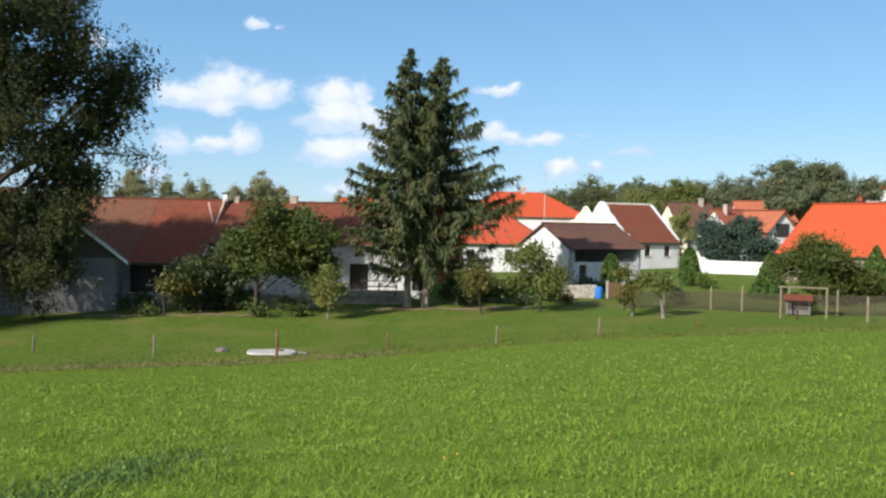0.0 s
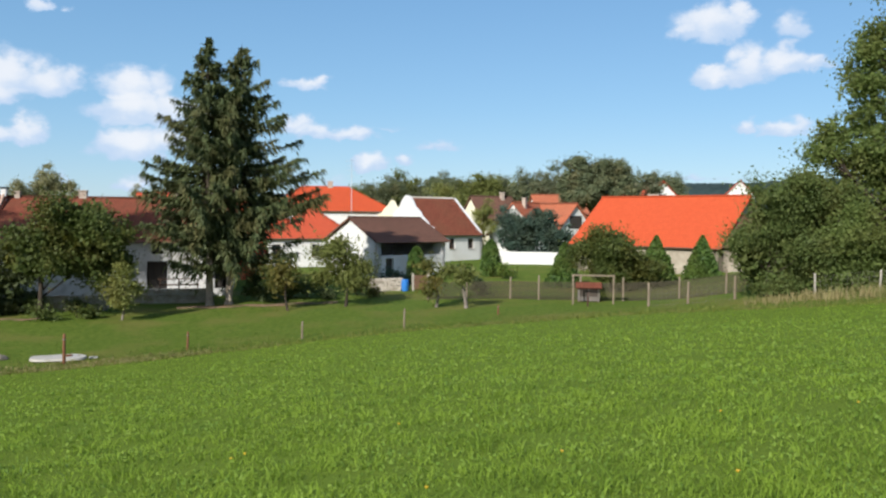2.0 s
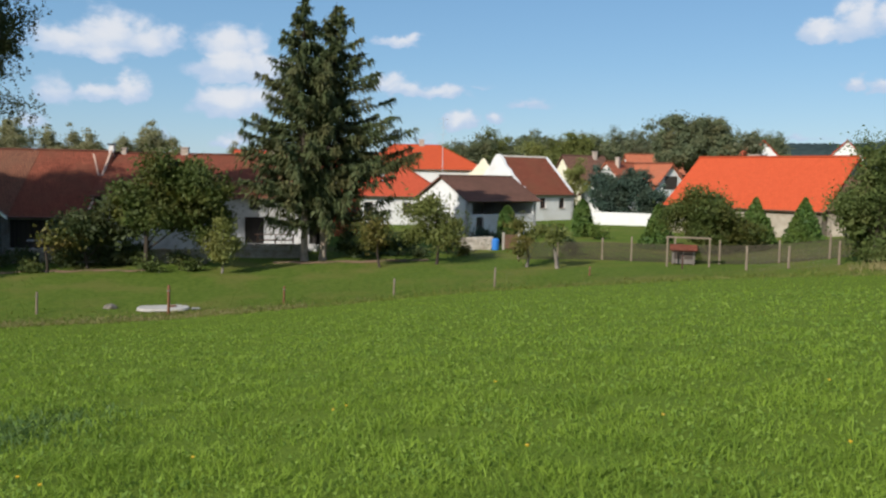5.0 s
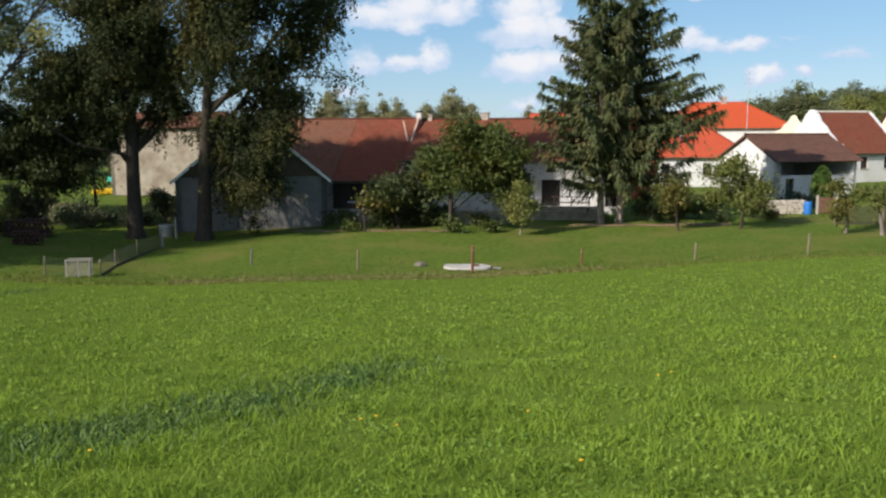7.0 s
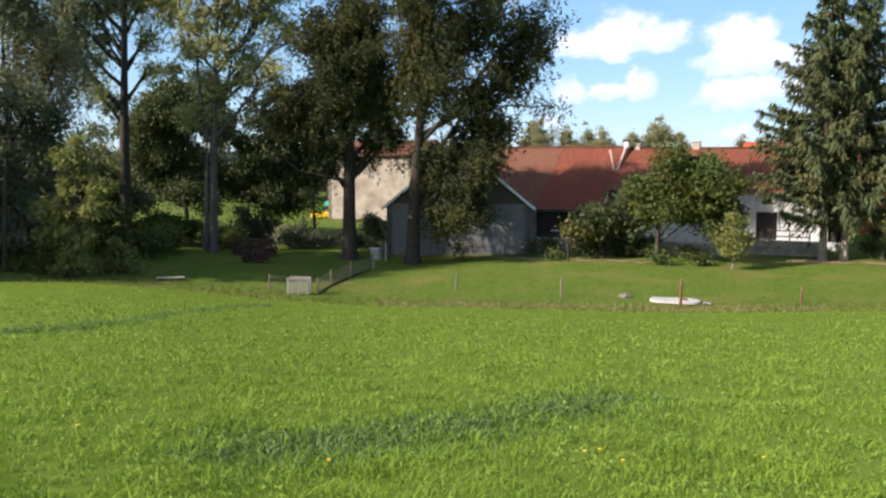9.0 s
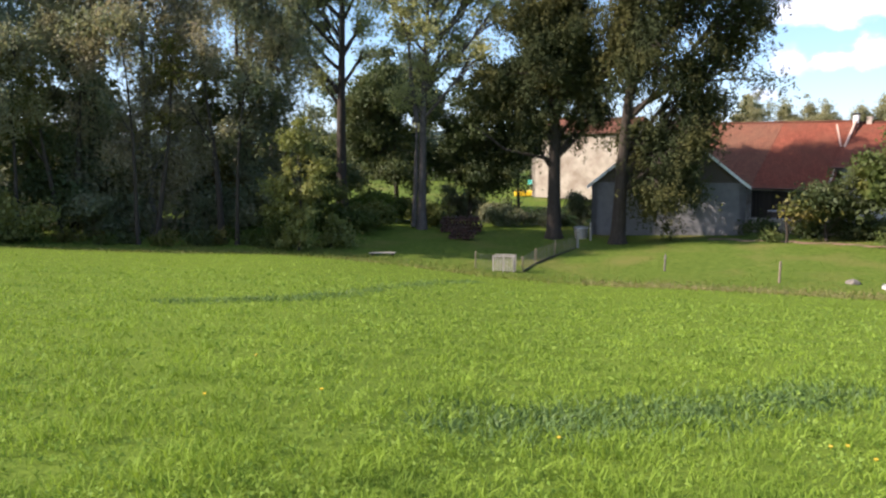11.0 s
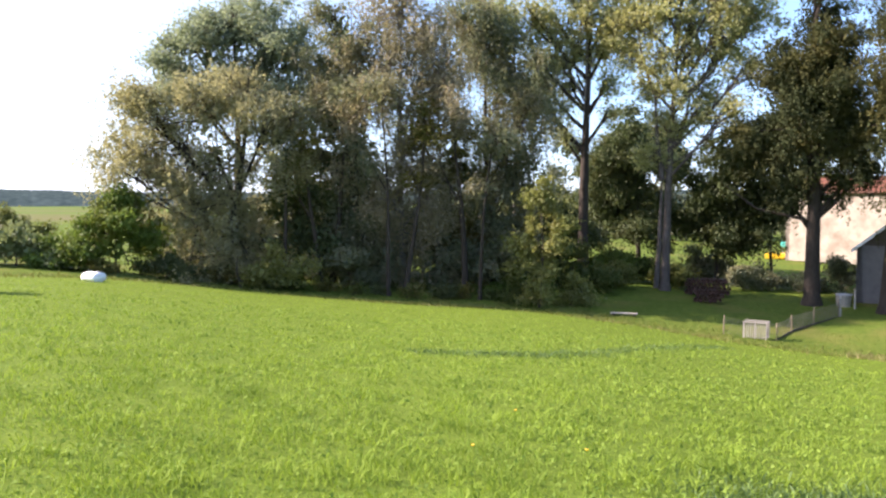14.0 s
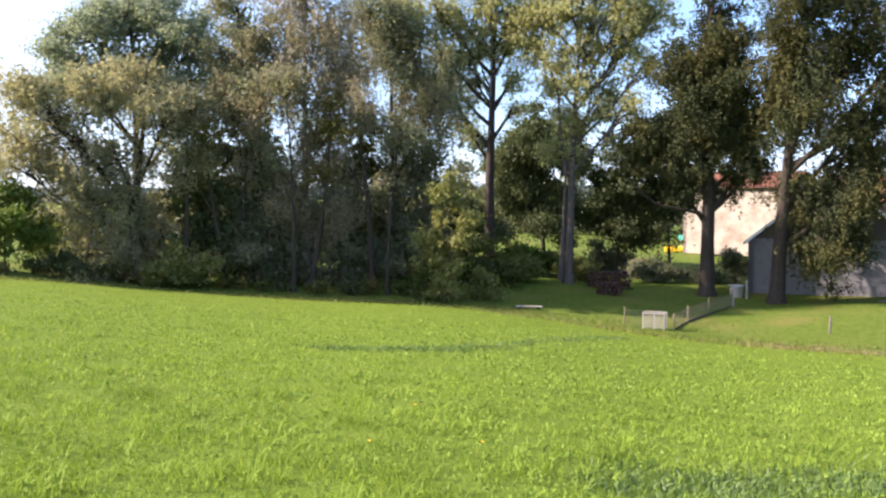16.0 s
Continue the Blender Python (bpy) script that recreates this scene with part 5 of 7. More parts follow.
for lab, px_, py_, az, lob, m in (
        ("yellowish bush under the poplars", -38.4, 34.3, 48, [(0.4, 0, 6.2, 0.6, 0.7, 1.3), (-0.6, 0.6, 4.8, 0.6, 0.8, 1.5), (0.9, -0.5, 4.4, 0.6, 0.8, 1.4), (-1.0, 0.3, 3.0, 0.7, 0.8, 1.5), (0.3, 0.3, 2.6, 0.9, 0.9, 1.6), (-0.5, -0.3, 1.2, 0.8, 0.8, 1.0)], M_yellowbush),
        ("small pale bush at the field edge", -38.3, 36.7, 46, [(0.1, 0, 1.3, 0.7, 0.7, 1.2), (0.7, 0.3, 0.8, 0.55, 0.5, 0.8)], M_yellowbush),
        ("dense bush at the end of the tree row", -53.1, 14.4, 75, [(-0.4, 0, 2.6, 2.2, 1.9, 2.3), (1.8, 0.8, 2.1, 1.5, 1.5, 1.9), (-2.2, -0.5, 1.5, 1.4, 1.1, 1.4), (0.5, 0, 4.2, 1.4, 1.3, 1.2)], M_bright),
        ("pale undergrowth bush by the willow", -48.6, 20.0, 67, [(2.2, 0, 1.5, 0.9, 0.9, 1.3), (1.2, 0, 0.9, 0.9, 0.9, 0.9), (3.2, 0, 1.0, 0.8, 0.8, 0.9)], M_yellowbush),
        ("dark undergrowth below the alders", -48.4, 27.2, 61, [(0, 0, 1.6, 2.0, 1.6, 1.8), (2.2, 0, 1.3, 1.6, 1.4, 1.5)], M_dark),
        ("dark undergrowth below the birch", -46.2, 33.0, 55, [(0, 0, 1.6, 2.0, 1.6, 1.8), (2.2, 0, 1.8, 1.8, 1.4, 2.0)], M_dark),
        ("low hedge bush on the sunny lawn", -46.5, 49.0, 43.5, [(0, 0, 1.3, 2.2, 1.4, 1.3), (2.4, 0, 1.0, 1.6, 1.2, 1.0)], M_bright),
        ("dark bush behind the lawn", -35.0, 60.5, 30.5, [(0, 0, 1.3, 2.0, 1.4, 1.4), (-2.6, 0, 0.8, 1.8, 1.2, 0.9)], M_dark),
        ("round bush in the far meadow", -74.2, 11.0, 81, [(0, 0, 1.4, 2.0, 1.6, 1.5), (3.0, 0, 1.1, 1.7, 1.4, 1.2)], M_olive),
        ("bush in the far meadow", -70.0, 7.0, 84, [(0, 0, 1.2, 1.8, 1.6, 1.4), (-3, 0, 1.0, 2, 1.4, 1.2)], M_olive),
        ("blue-green garden conifer mound", 31.6, 94.4, -18.5, [(-2.4, 0, 3.3, 2.5, 2.1, 3.0), (0.4, 0, 3.3, 2.4, 2.1, 2.9), (3.0, 0, 2.7, 2.6, 2.1, 2.6), (-1.0, 0.2, 2.0, 2.6, 2.1, 2.1), (1.6, 0.2, 4.2, 1.8, 1.7, 1.7), (-2.2, 0.3, 5.2, 1.3, 1.2, 1.3)], M_blue),
        ("yellow-green lilac between two houses", 28.8, 107.2, -15, [(0, 0, 4.6, 1.5, 1.4, 1.9), (-0.4, 0, 2.4, 1.6, 1.4, 1.8), (0.7, 0, 6.0, 1.0, 1.0, 1.2)], M_bushleaf),
        ("round dark garden bush", 12.0, 73.2, -9.5, [(0, 0, 0.9, 0.95, 0.9, 0.9)], M_blue)):
    tree("bush", lab, px_, py_, az, lob, m, M_bark, 0.07, leaf=0.16, clump=0.3, dens=1.2, per=50, category="bush")


def thuja(x, y, height, radius, label, blunt=False):
    e = thing("thuja", x, y, ground_z(x, y) - 0.03, 0, label, "conifer", "garden thujas")
    v, f = [], []
    tube(v, f, [(0, 0, 0), (0, 0, height * 0.5), (0, 0, height * 0.95)], [0.08, 0.05, 0.01], 6)
    mesh_part("trunk", v, f, M_bark, e)
    n = 5200
    s = rng.random(n) ** (1.0 if blunt else 1.5)
    a = rng.uniform(0, 2 * math.pi, n)
    rr = radius * ((1 - s ** 3) ** 0.6 if blunt else (1 - s) ** 0.8) * (1 + 0.12 * np.sin(7 * a + 9 * s)) * rng.uniform(0.6, 1.05, n)
    c = np.stack([np.cos(a) * rr, np.sin(a) * rr, 0.1 + s * (height - 0.1)], axis=1)
    lv, lf = leaf_arrays(c, 0.16, -0.5, 2.2)
    mesh_part("crown", lv, lf, M_thuja, e)["kind"] = "stuff"
    return e


for x, y, h, r in ((25.2, 67.4, 3.5, 1.45), (31.9, 64.5, 3.9, 1.75), (37.0, 66.4, 3.5, 1.5)):
    thuja(x, y, h, r, "cone-shaped dark green thuja in a garden")
for x, y, h, r in ((22.2, 78.6, 3.4, 0.85), (14.3, 74.2, 3.2, 0.8)):
    thuja(x, y, h, r, "round-topped columnar green thuja in a garden", True)

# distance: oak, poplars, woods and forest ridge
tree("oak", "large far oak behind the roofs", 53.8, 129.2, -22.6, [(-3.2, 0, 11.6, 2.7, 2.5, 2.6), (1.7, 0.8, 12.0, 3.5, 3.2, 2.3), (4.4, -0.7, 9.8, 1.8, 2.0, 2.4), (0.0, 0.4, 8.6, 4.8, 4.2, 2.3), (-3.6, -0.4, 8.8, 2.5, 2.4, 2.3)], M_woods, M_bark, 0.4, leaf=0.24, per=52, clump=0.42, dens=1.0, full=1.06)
tree("far_spruce", "pointed far conifer beside the oak", 61.6, 126.0, -26, [(0, 0, 7.5, 1.4, 1.4, 4.5), (0, 0, 4, 2.0, 2, 3)], M_dark, M_bark, 0.2, leaf=0.4, per=18)
for az, r, el, w in ((22.6, 186, 2.2, 6.0), (19.7, 190, 2.55, 6.8), (17.7, 190, 2.1, 4.8), (16.35, 190, 2.15, 3.8), (15.35, 188, 2.05, 4.2), (13.5, 190, 1.75, 3.8), (11.9, 192, 2.45, 7.6), (10.5, 190, 1.55, 3.4), (6.9, 205, 1.5, 3.6), (5.6, 200, 1.45, 3.6)):
    x, y = polar(az, r)
    h = (EYE + r * math.tan(radians(el + 0.5)) - ground_z(x, y)) / 0.98
    # the pale willow leaf colour stands in for haze at this distance
    tree("far_poplar", "far pale tree standing behind the farm roofs", x, y, az, [(0, 0, h * 0.80, w * 0.34, w * 0.34, h * 0.19), (w * 0.26, 0, h * 0.66, w * 0.42, w * 0.36, h * 0.2), (-w * 0.22, 0, h * 0.58, w * 0.36, w * 0.36, h * 0.2), (w * 0.05, 0, h * 0.4, w * 0.42, w * 0.4, h * 0.2)], M_willow, M_bark, 0.22, leaf=0.26, per=24, clump=0.4, dens=0.9, core=0.12, tuft=3, group="far trees")
tree("lime_tree", "yellow-green round tree before the village wood", *polar(-12.7, 150), -12.7, [(0, 0, 6.4, 3.4, 3, 3.2), (-2.6, 0, 5.2, 2.4, 2.4, 2.6), (2.6, 0, 5.4, 2.4, 2.4, 2.6)], M_bushleaf, M_bark, 0.3, leaf=0.3, per=40, clump=0.6, dens=0.9)
woods_rng = random.Random(5)
for i in range(50):
    az = -5.0 - i * 0.46 + woods_rng.uniform(-0.25, 0.25)
    r = woods_rng.uniform(205, 245)
    x, y = polar(az, r)
    h = woods_rng.uniform(13.6, 15.6) * (0.8 if az > -8.5 else 1.0)
    w = woods_rng.uniform(3.0, 4.4)
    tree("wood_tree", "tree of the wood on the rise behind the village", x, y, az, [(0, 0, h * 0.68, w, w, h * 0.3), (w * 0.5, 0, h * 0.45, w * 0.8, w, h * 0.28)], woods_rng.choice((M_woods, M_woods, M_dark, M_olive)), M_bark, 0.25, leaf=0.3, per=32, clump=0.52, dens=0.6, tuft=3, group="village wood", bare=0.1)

RIDGE_AZ = [-180, -60, -40, -27, -10, 8, 30, 60, 76, 90, 110, 180]
RIDGE_EL = [2.0, 2.9, 2.6, 2.35, 1.7, 1.1, 0.8, 0.55, 0.62, 0.85, 1.1, 2.0]
rv, rf = [], []
fine = np.arange(-180, 180, 0.12)
for a in fine:
    el = np.interp(a, RIDGE_AZ, RIDGE_EL) + 0.16 * noise.noise((a * 0.09, 0, 0)) + 0.1 * noise.noise((a * 0.33, 5, 0)) + 0.06 * abs(noise.noise((a * 1.6, 1, 0))) + 0.05 * noise.noise((a * 7.0, 2, 0)) + (0.07 * abs(noise.noise((a * 19.0, 3, 0))) if a < 10 else 0.0)
    for r, z in ((1050, -3.0), (1120, 10.0), (1300, 7 + 1300 * math.tan(radians(el))), (1500, 0)):
        x, y = polar(a, r)
        rv.append((x, y, z if r != 1120 else 5 + 0.55 * 1120 * math.tan(radians(max(0.3, el)))))
for i in range(len(fine)):
    j = (i + 1) % len(fine)
    for k in range(3):
        rf.append((i * 4 + k, j * 4 + k, j * 4 + k + 1, i * 4 + k + 1))
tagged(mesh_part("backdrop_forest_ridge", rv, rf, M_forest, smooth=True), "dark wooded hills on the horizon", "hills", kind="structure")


# ---- meadow grass ----
def blades(name, x, y, height, width, material, label, tilt=0.35):
    n = len(x)
    z = np.array([ground_z(a, b) for a, b in zip(x, y)]) - 0.01 if n < 40000 else fast_ground(x, y) - 0.01
    a = rng.uniform(0, 2 * math.pi, n)
    lean = rng.normal(size=(n, 2)) * tilt
    side = np.stack([np.cos(a), np.sin(a), np.zeros(n)], 1) * (width / 2)[:, None]
    root = np.stack([x, y, z], 1)
    mid = root + np.stack([lean[:, 0] * height * 0.35, lean[:, 1] * height * 0.35, height * 0.6], 1)
    tip = root + np.stack([lean[:, 0] * height, lean[:, 1] * height, height * 0.95], 1)
    v = np.stack([root - side * 0.7, root + side * 0.7, mid + side, mid - side, tip], 1).reshape(-1, 3)
    b = np.arange(n)[:, None] * 5
    f = np.concatenate([b + [0, 1, 2], b + [0, 2, 3], b + [3, 2, 4]], 0)
    return tagged(mesh_part(name, v, f, material), label, "grass", kind="stuff")


def fast_ground(x, y):
    """ground_z on a fine polar table, for many points within the meadow."""
    aa, rr = np.arange(-70, 111, 1.0), np.arange(0, 81, 1.0)
    tab = fast_ground.tab
    az, r = np.degrees(np.arctan2(-x, y)), np.hypot(x, y)
    i, j = np.clip(az + 70, 0, len(aa) - 1.001), np.clip(r, 0, len(rr) - 1.001)
    i0, j0 = i.astype(int), j.astype(int)
    fi, fj = i - i0, j - j0
    return (tab[i0, j0] * (1 - fi) * (1 - fj) + tab[i0 + 1, j0] * fi * (1 - fj) + tab[i0, j0 + 1] * (1 - fi) * fj + tab[i0 + 1, j0 + 1] * fi * fj)


fast_ground.tab = np.array([[ground_z(*polar(a, r)) for r in np.arange(0, 81, 1.0)] for a in np.arange(-70, 111, 1.0)])
edge = np.array([along(a, EDGE_R) for a in np.arange(-60, 100, 1.0)])


def meadow_points(n, near, far_r, power=1.0):
    az = rng.uniform(-50, 86, n)
    r = near * (far_r / near) ** (rng.random(n) ** power)
    ok = r < edge[(az + 60).astype(int)] + rng.normal(size=n) * 0.5
    r, az = r[ok], np.radians(az[ok])
    return -r * np.sin(az), r * np.cos(az), r


def strip_distance(x, y, line):
    """Distance of points from a line of corners."""
    best = np.full(len(x), 1e9)
    for (x0, y0), (x1, y1) in zip(line, line[1:]):
        dx, dy = x1 - x0, y1 - y0
        s = np.clip(((x - x0) * dx + (y - y0) * dy) / (dx * dx + dy * dy), 0, 1)
        best = np.minimum(best, np.hypot(x - x0 - s * dx, y - y0 - s * dy))
    return best


STRIP_A = [(-5.5, 7.0), (-4.95, 8.7), (-4.1, 10.5), (-3.4, 12.9)]
STRIP_B = [(-17.0, 11.3), (-16.0, 13.6), (-16.6, 16.4), (-20.1, 23.4), (-22.8, 30.4)]
gx, gy, gr = meadow_points(300000, 3.4, 47)
tuft = np.array([noise.noise((a * 1.3, b * 1.3, 0)) for a, b in zip(gx, gy)])
patch = np.array([noise.noise((a * 0.35, b * 0.35, 7)) for a, b in zip(gx, gy)])
fine_tuft = np.array([noise.noise((a * 4.2, b * 4.2, 3)) for a, b in zip(gx, gy)]) * np.clip(1.5 - gr / 16, 0, 1)
keep = (rng.random(len(gx)) < 0.8 + 0.6 * tuft + 0.25 * patch + 0.8 * fine_tuft) & (np.minimum(strip_distance(gx, gy, STRIP_A) / 0.55, strip_distance(gx, gy, STRIP_B) / 0.35) > 0.8 * rng.random(len(gx)))
gx, gy, gr, tuft = gx[keep], gy[keep], gr[keep], (0.8 * tuft + 0.7 * fine_tuft)[keep]
far = np.clip(gr / 7, 1, 6.5)
hh = rng.uniform(0.042, 0.12, len(gr)) * (1 + 1.3 * tuft) * far ** -0.2
ww = rng.uniform(0.005, 0.012, len(gr)) * far ** 0.6
blades("meadow_grass", gx, gy, hh, ww, M_blade, "lush bright green meadow grass", 0.75)
# broad leaves of clover and dandelion in the sward
cx, cy, cr = meadow_points(110000, 3.0, 34)
tuft = np.array([noise.noise((a * 0.9 + 30, b * 0.9, 0)) for a, b in zip(cx, cy)])
keep = rng.random(len(cx)) < 0.45 + 1.1 * tuft
cx, cy, cr = cx[keep], cy[keep], cr[keep]
cz = fast_ground(cx, cy) + rng.uniform(0.015, 0.085, len(cx))
lv, lf = leaf_arrays(np.stack([cx, cy, cz], 1), 0.026 * np.clip(cr / 8, 1, 4)[:, None] ** 0.6, 0.0, 1.5)
tagged(mesh_part("clover_leaves", lv, lf, M_clover), "broad clover and dandelion leaves in the meadow", "clover", kind="stuff")
# darker, taller herb along two old wheel lines
sx, sy = [], []
for line, wide, n in ((STRIP_A, 0.66, 3600), (STRIP_B, 0.45, 2300)):
    seg = rng.integers(0, len(line) - 1, n)
    s = rng.random(n)
    p0, p1 = np.array(line)[seg], np.array(line)[seg + 1]
    along_ = (seg + s) * 3.1
    wave = np.array([[0.45 * noise.noise((q, 0, 5)), 0.45 * noise.noise((q, 4, 5))] for q in along_])
    loose = 0.35 + 0.5 * np.abs(np.sin(along_ * 1.3))
    p = p0 + (p1 - p0) * s[:, None] + wave * wide + rng.normal(size=(n, 2)) * (wide * loose)[:, None]
    sx.append(p[:, 0])
    sy.append(p[:, 1])
sx, sy = np.concatenate(sx), np.concatenate(sy)
blades("dark_herb", sx, sy, rng.uniform(0.05, 0.13, len(sx)), rng.uniform(0.012, 0.026, len(sx)), M_blade_dark, "dark bluish herb growing along old wheel lines", 0.7)
# rough grass along the field edge, dry stalks by the bushes
n = 16000
az = rng.uniform(-48, 84, n)
r = np.array([along(a, EDGE_R) for a in az]) + rng.normal(size=n) * 1.1
blades("edge_grass", -r * np.sin(np.radians(az)), r * np.cos(np.radians(az)), rng.uniform(0.06, 0.19, n), rng.uniform(0.02, 0.05, n), M_edge, "longer rough grass along the field edge", 0.5)
n = 1900
az = -47 + 15.5 * rng.random(n) ** 1.3
r = np.interp(az, [-47, -40, -34, -27.5], [50, 50.5, 51, 53]) + rng.normal(size=n) * 0.7
k = np.interp(az, [-47, -38, -31], [1.0, 0.8, 0.4])
blades("dry_grass", -r * np.sin(np.radians(az)), r * np.cos(np.radians(az)), rng.uniform(0.4, 1.05, n) * k, rng.uniform(0.02, 0.045, n), M_dry, "tall dry straw-coloured grass below the bushes", 0.3)
n = 5200
az = rng.uniform(2, 30, n)
r = np.array([along(a, EDGE_R) for a in az]) + rng.normal(size=n) * 0.55 + 0.2
blades("dry_edge_grass", -r * np.sin(np.radians(az)), r * np.cos(np.radians(az)), rng.uniform(0.05, 0.16, n), rng.uniform(0.02, 0.04, n), M_dry, "short dry straw-coloured grass along the yard edge", 0.6)
n = 46000
az = rng.uniform(-30, 50, n)
r = np.array([along(a, EDGE_R) for a in az]) + 0.5 + rng.exponential(8, n)
ok = r < 66
az, r = az[ok], r[ok]
blades("yard_grass", -r * np.sin(np.radians(az)), r * np.cos(np.radians(az)), rng.uniform(0.02, 0.06, len(r)), rng.uniform(0.025, 0.05, len(r)), M_yardblade, "short uneven grass of the yard", 1.0)

# dandelions
for i, (x, y) in enumerate(((-2.7, 8.6), (-2.6, 8.75), (0.05, 11.0), (-1.2, 9.1), (-2.3, 8.4), (2.1, 11.9), (0.2, 11.2), (-4.5, 7.1), (1.7, 8.2), (3.2, 9.0), (-7.4, 5.6), (-8.9, 7.4), (5.6, 10.2), (-0.6, 7.3), (4.1, 7.4), (-6.9, 6.6), (7.2, 9.9))):
    e = thing("dandelion", x, y, ground_z(x, y), 0, "yellow dandelion flower in the meadow", "flower", "dandelions")
    v, f = [], []
    tube(v, f, [(0, 0, 0), (0.01, 0, 0.07), (0.015, 0.005, 0.13)], [0.004, 0.003, 0.003], 5)
    mesh_part("stalk", v, f, M_blade, e)
    bm = bmesh.new()
    bmesh.ops.create_cone(bm, cap_ends=True, segments=10, radius1=0.008, radius2=0.018, depth=0.014, matrix=Matrix.Translation((0.015, 0.005, 0.14)))
    part("bloom", bm, M_yellowp, e)


# ---- yard things ----
def stake(x, y, h, r, material, label, lean=(0, 0), name="fence_post", group="fence posts", category="post"):
    e = thing(name, x, y, ground_z(x, y) - 0.1, 0, label, category, group)
    v, f = [], []
    tube(v, f, [(0, 0, 0), (lean[0] * 0.5, lean[1] * 0.5, h * 0.55), (lean[0], lean[1], h), (lean[0], lean[1], h + 0.03)], [r * 1.08, r, r * 0.93, r * 0.4], 7)
    mesh_part("shaft", v, f, material, e)
    v, f = [], []
    tube(v, f, [(lean[0] * 0.8, lean[1] * 0.8, h * 0.82), (lean[0] * 0.84, lean[1] * 0.84, h * 0.86)], [r * 1.25, r * 1.25], 7)
    mesh_part("wire_tie", v, f, M_wire, e)
    return e


for x, y, h, m, lab in ((-14.2, 43.7, 1.15, M_post, "slim weathered wooden pasture stake"), (-2.8, 46.2, 1.0, M_rust, "short rusty pasture stake"), (3.0, 47.8, 1.0, M_post, "slim weathered wooden pasture stake"),
                        (8.7, 48.6, 1.2, M_post, "slim weathered wooden pasture stake"), (15.1, 51.8, 0.65, M_rust, "short rusty pasture stake"), (-20.5, 44.4, 1.0, M_darkstone, "thin dark metal pasture stake")):
    stake(x, y, h, 0.055, m, lab, (0.03, 0.01), "pasture_stake", "pasture stakes", "stake")
stake(-8.1, 43.6, 1.5, 0.07, M_rust, "rusty iron stake by the slab", (0.02, 0), "iron_stake", "pasture stakes", "stake")

# concrete slab over the well
bm = bmesh.new()
ring = [(1.25 * math.copysign(abs(math.cos(a)) ** 0.6, math.cos(a)), 0.75 * math.copysign(abs(math.sin(a)) ** 0.7, math.sin(a))) for a in [2 * math.pi * k / 28 for k in range(28)]]
lo = [bm.verts.new((x, y, 0)) for x, y in ring]
hi = [bm.verts.new((x * 0.98, y * 0.97, 0.10 + 0.015 * math.sin(4 * x))) for x, y in ring]
for i in range(28):
    bm.faces.new((lo[i], lo[(i + 1) % 28], hi[(i + 1) % 28], hi[i]))
bm.faces.new(hi)
slab = thing("concrete_slab", -8.6, 44.9, ground_z(-8.6, 44.9) + 0.02, 8, "pale oval concrete well cover lying in grass", "slab")
part("cover", bm, M_concrete, slab)
bm = bmesh.new()
bmesh.ops.create_cone(bm, cap_ends=True, segments=14, radius1=0.24, radius2=0.22, depth=0.05, matrix=Matrix.Translation((0.4, 0.1, 0.13)))
part("hatch", bm, M_rust, slab)
bm = bmesh.new()
box(bm, (1.35, -0.4, 0), (1.75, -0.1, 0.07), 0.02)
part("broken_edge", bm, M_concrete, slab)


def boulder(x, y, s, material, label, name="boulder"):
    bm = bmesh.new()
    bmesh.ops.create_icosphere(bm, subdivisions=2, radius=1)
    for v in bm.verts:
        k = 1 + 0.22 * noise.noise(v.co * 1.7 + Vector((x, y, 0)))
        v.co = Vector((v.co.x * s[0] * k, v.co.y * s[1] * k, max(-0.3, v.co.z) * s[2] * k))
    ob = part(name, bm, material)
    ob.matrix_basis = pose(x, y, ground_z(x, y) + 0.02)
    return tagged(ob, label, "stone")


boulder(-11.2, 45.2, (0.34, 0.25, 0.22), M_darkstone, "dark field stone lying near the slab")


def rubble_wall(name, p, q, h, thick, label, size=0.34):
    """A dry wall of uneven stones from p to q."""
    p, q = Vector((*p, 0)), Vector((*q, 0))
    w = (q - p).normalized()
    n = Vector((-w.y, w.x, 0))
    L = (q - p).length
    e = thing(name, p.x, p.y, 0, 0, label, "wall", kind="structure")
    bm = bmesh.new()
    z = 0.0
    row = 0
    while z < h:
        hgt = random.uniform(0.16, 0.28)
        x = -0.1 * (row % 2)
        while x < L:
            ln = random.uniform(0.7, 1.5) * size
            g = ground_z(*(p + w * min(x, L)).to_2d()) - 0.08
            out = random.uniform(-0.04, 0.04)
            before = len(bm.verts)
            vs = bmesh.ops.create_cube(bm, size=1)["verts"]
            for v in vs:
                c = v.co.copy()
                j = Vector((random.uniform(-1, 1), random.uniform(-1, 1), random.uniform(-1, 1))) * 0.025
                v.co = w * (x + ln / 2 + c.x * (ln - 0.025)) + n * (thick / 2 + c.y * thick + out) + Vector((0, 0, g + z + hgt / 2 + c.z * (hgt - 0.02))) + j
            x += ln
        z += hgt
        row += 1
    ob = part("stones", bm, M_stone, e)
    ob["kind"] = "stuff"
    return e


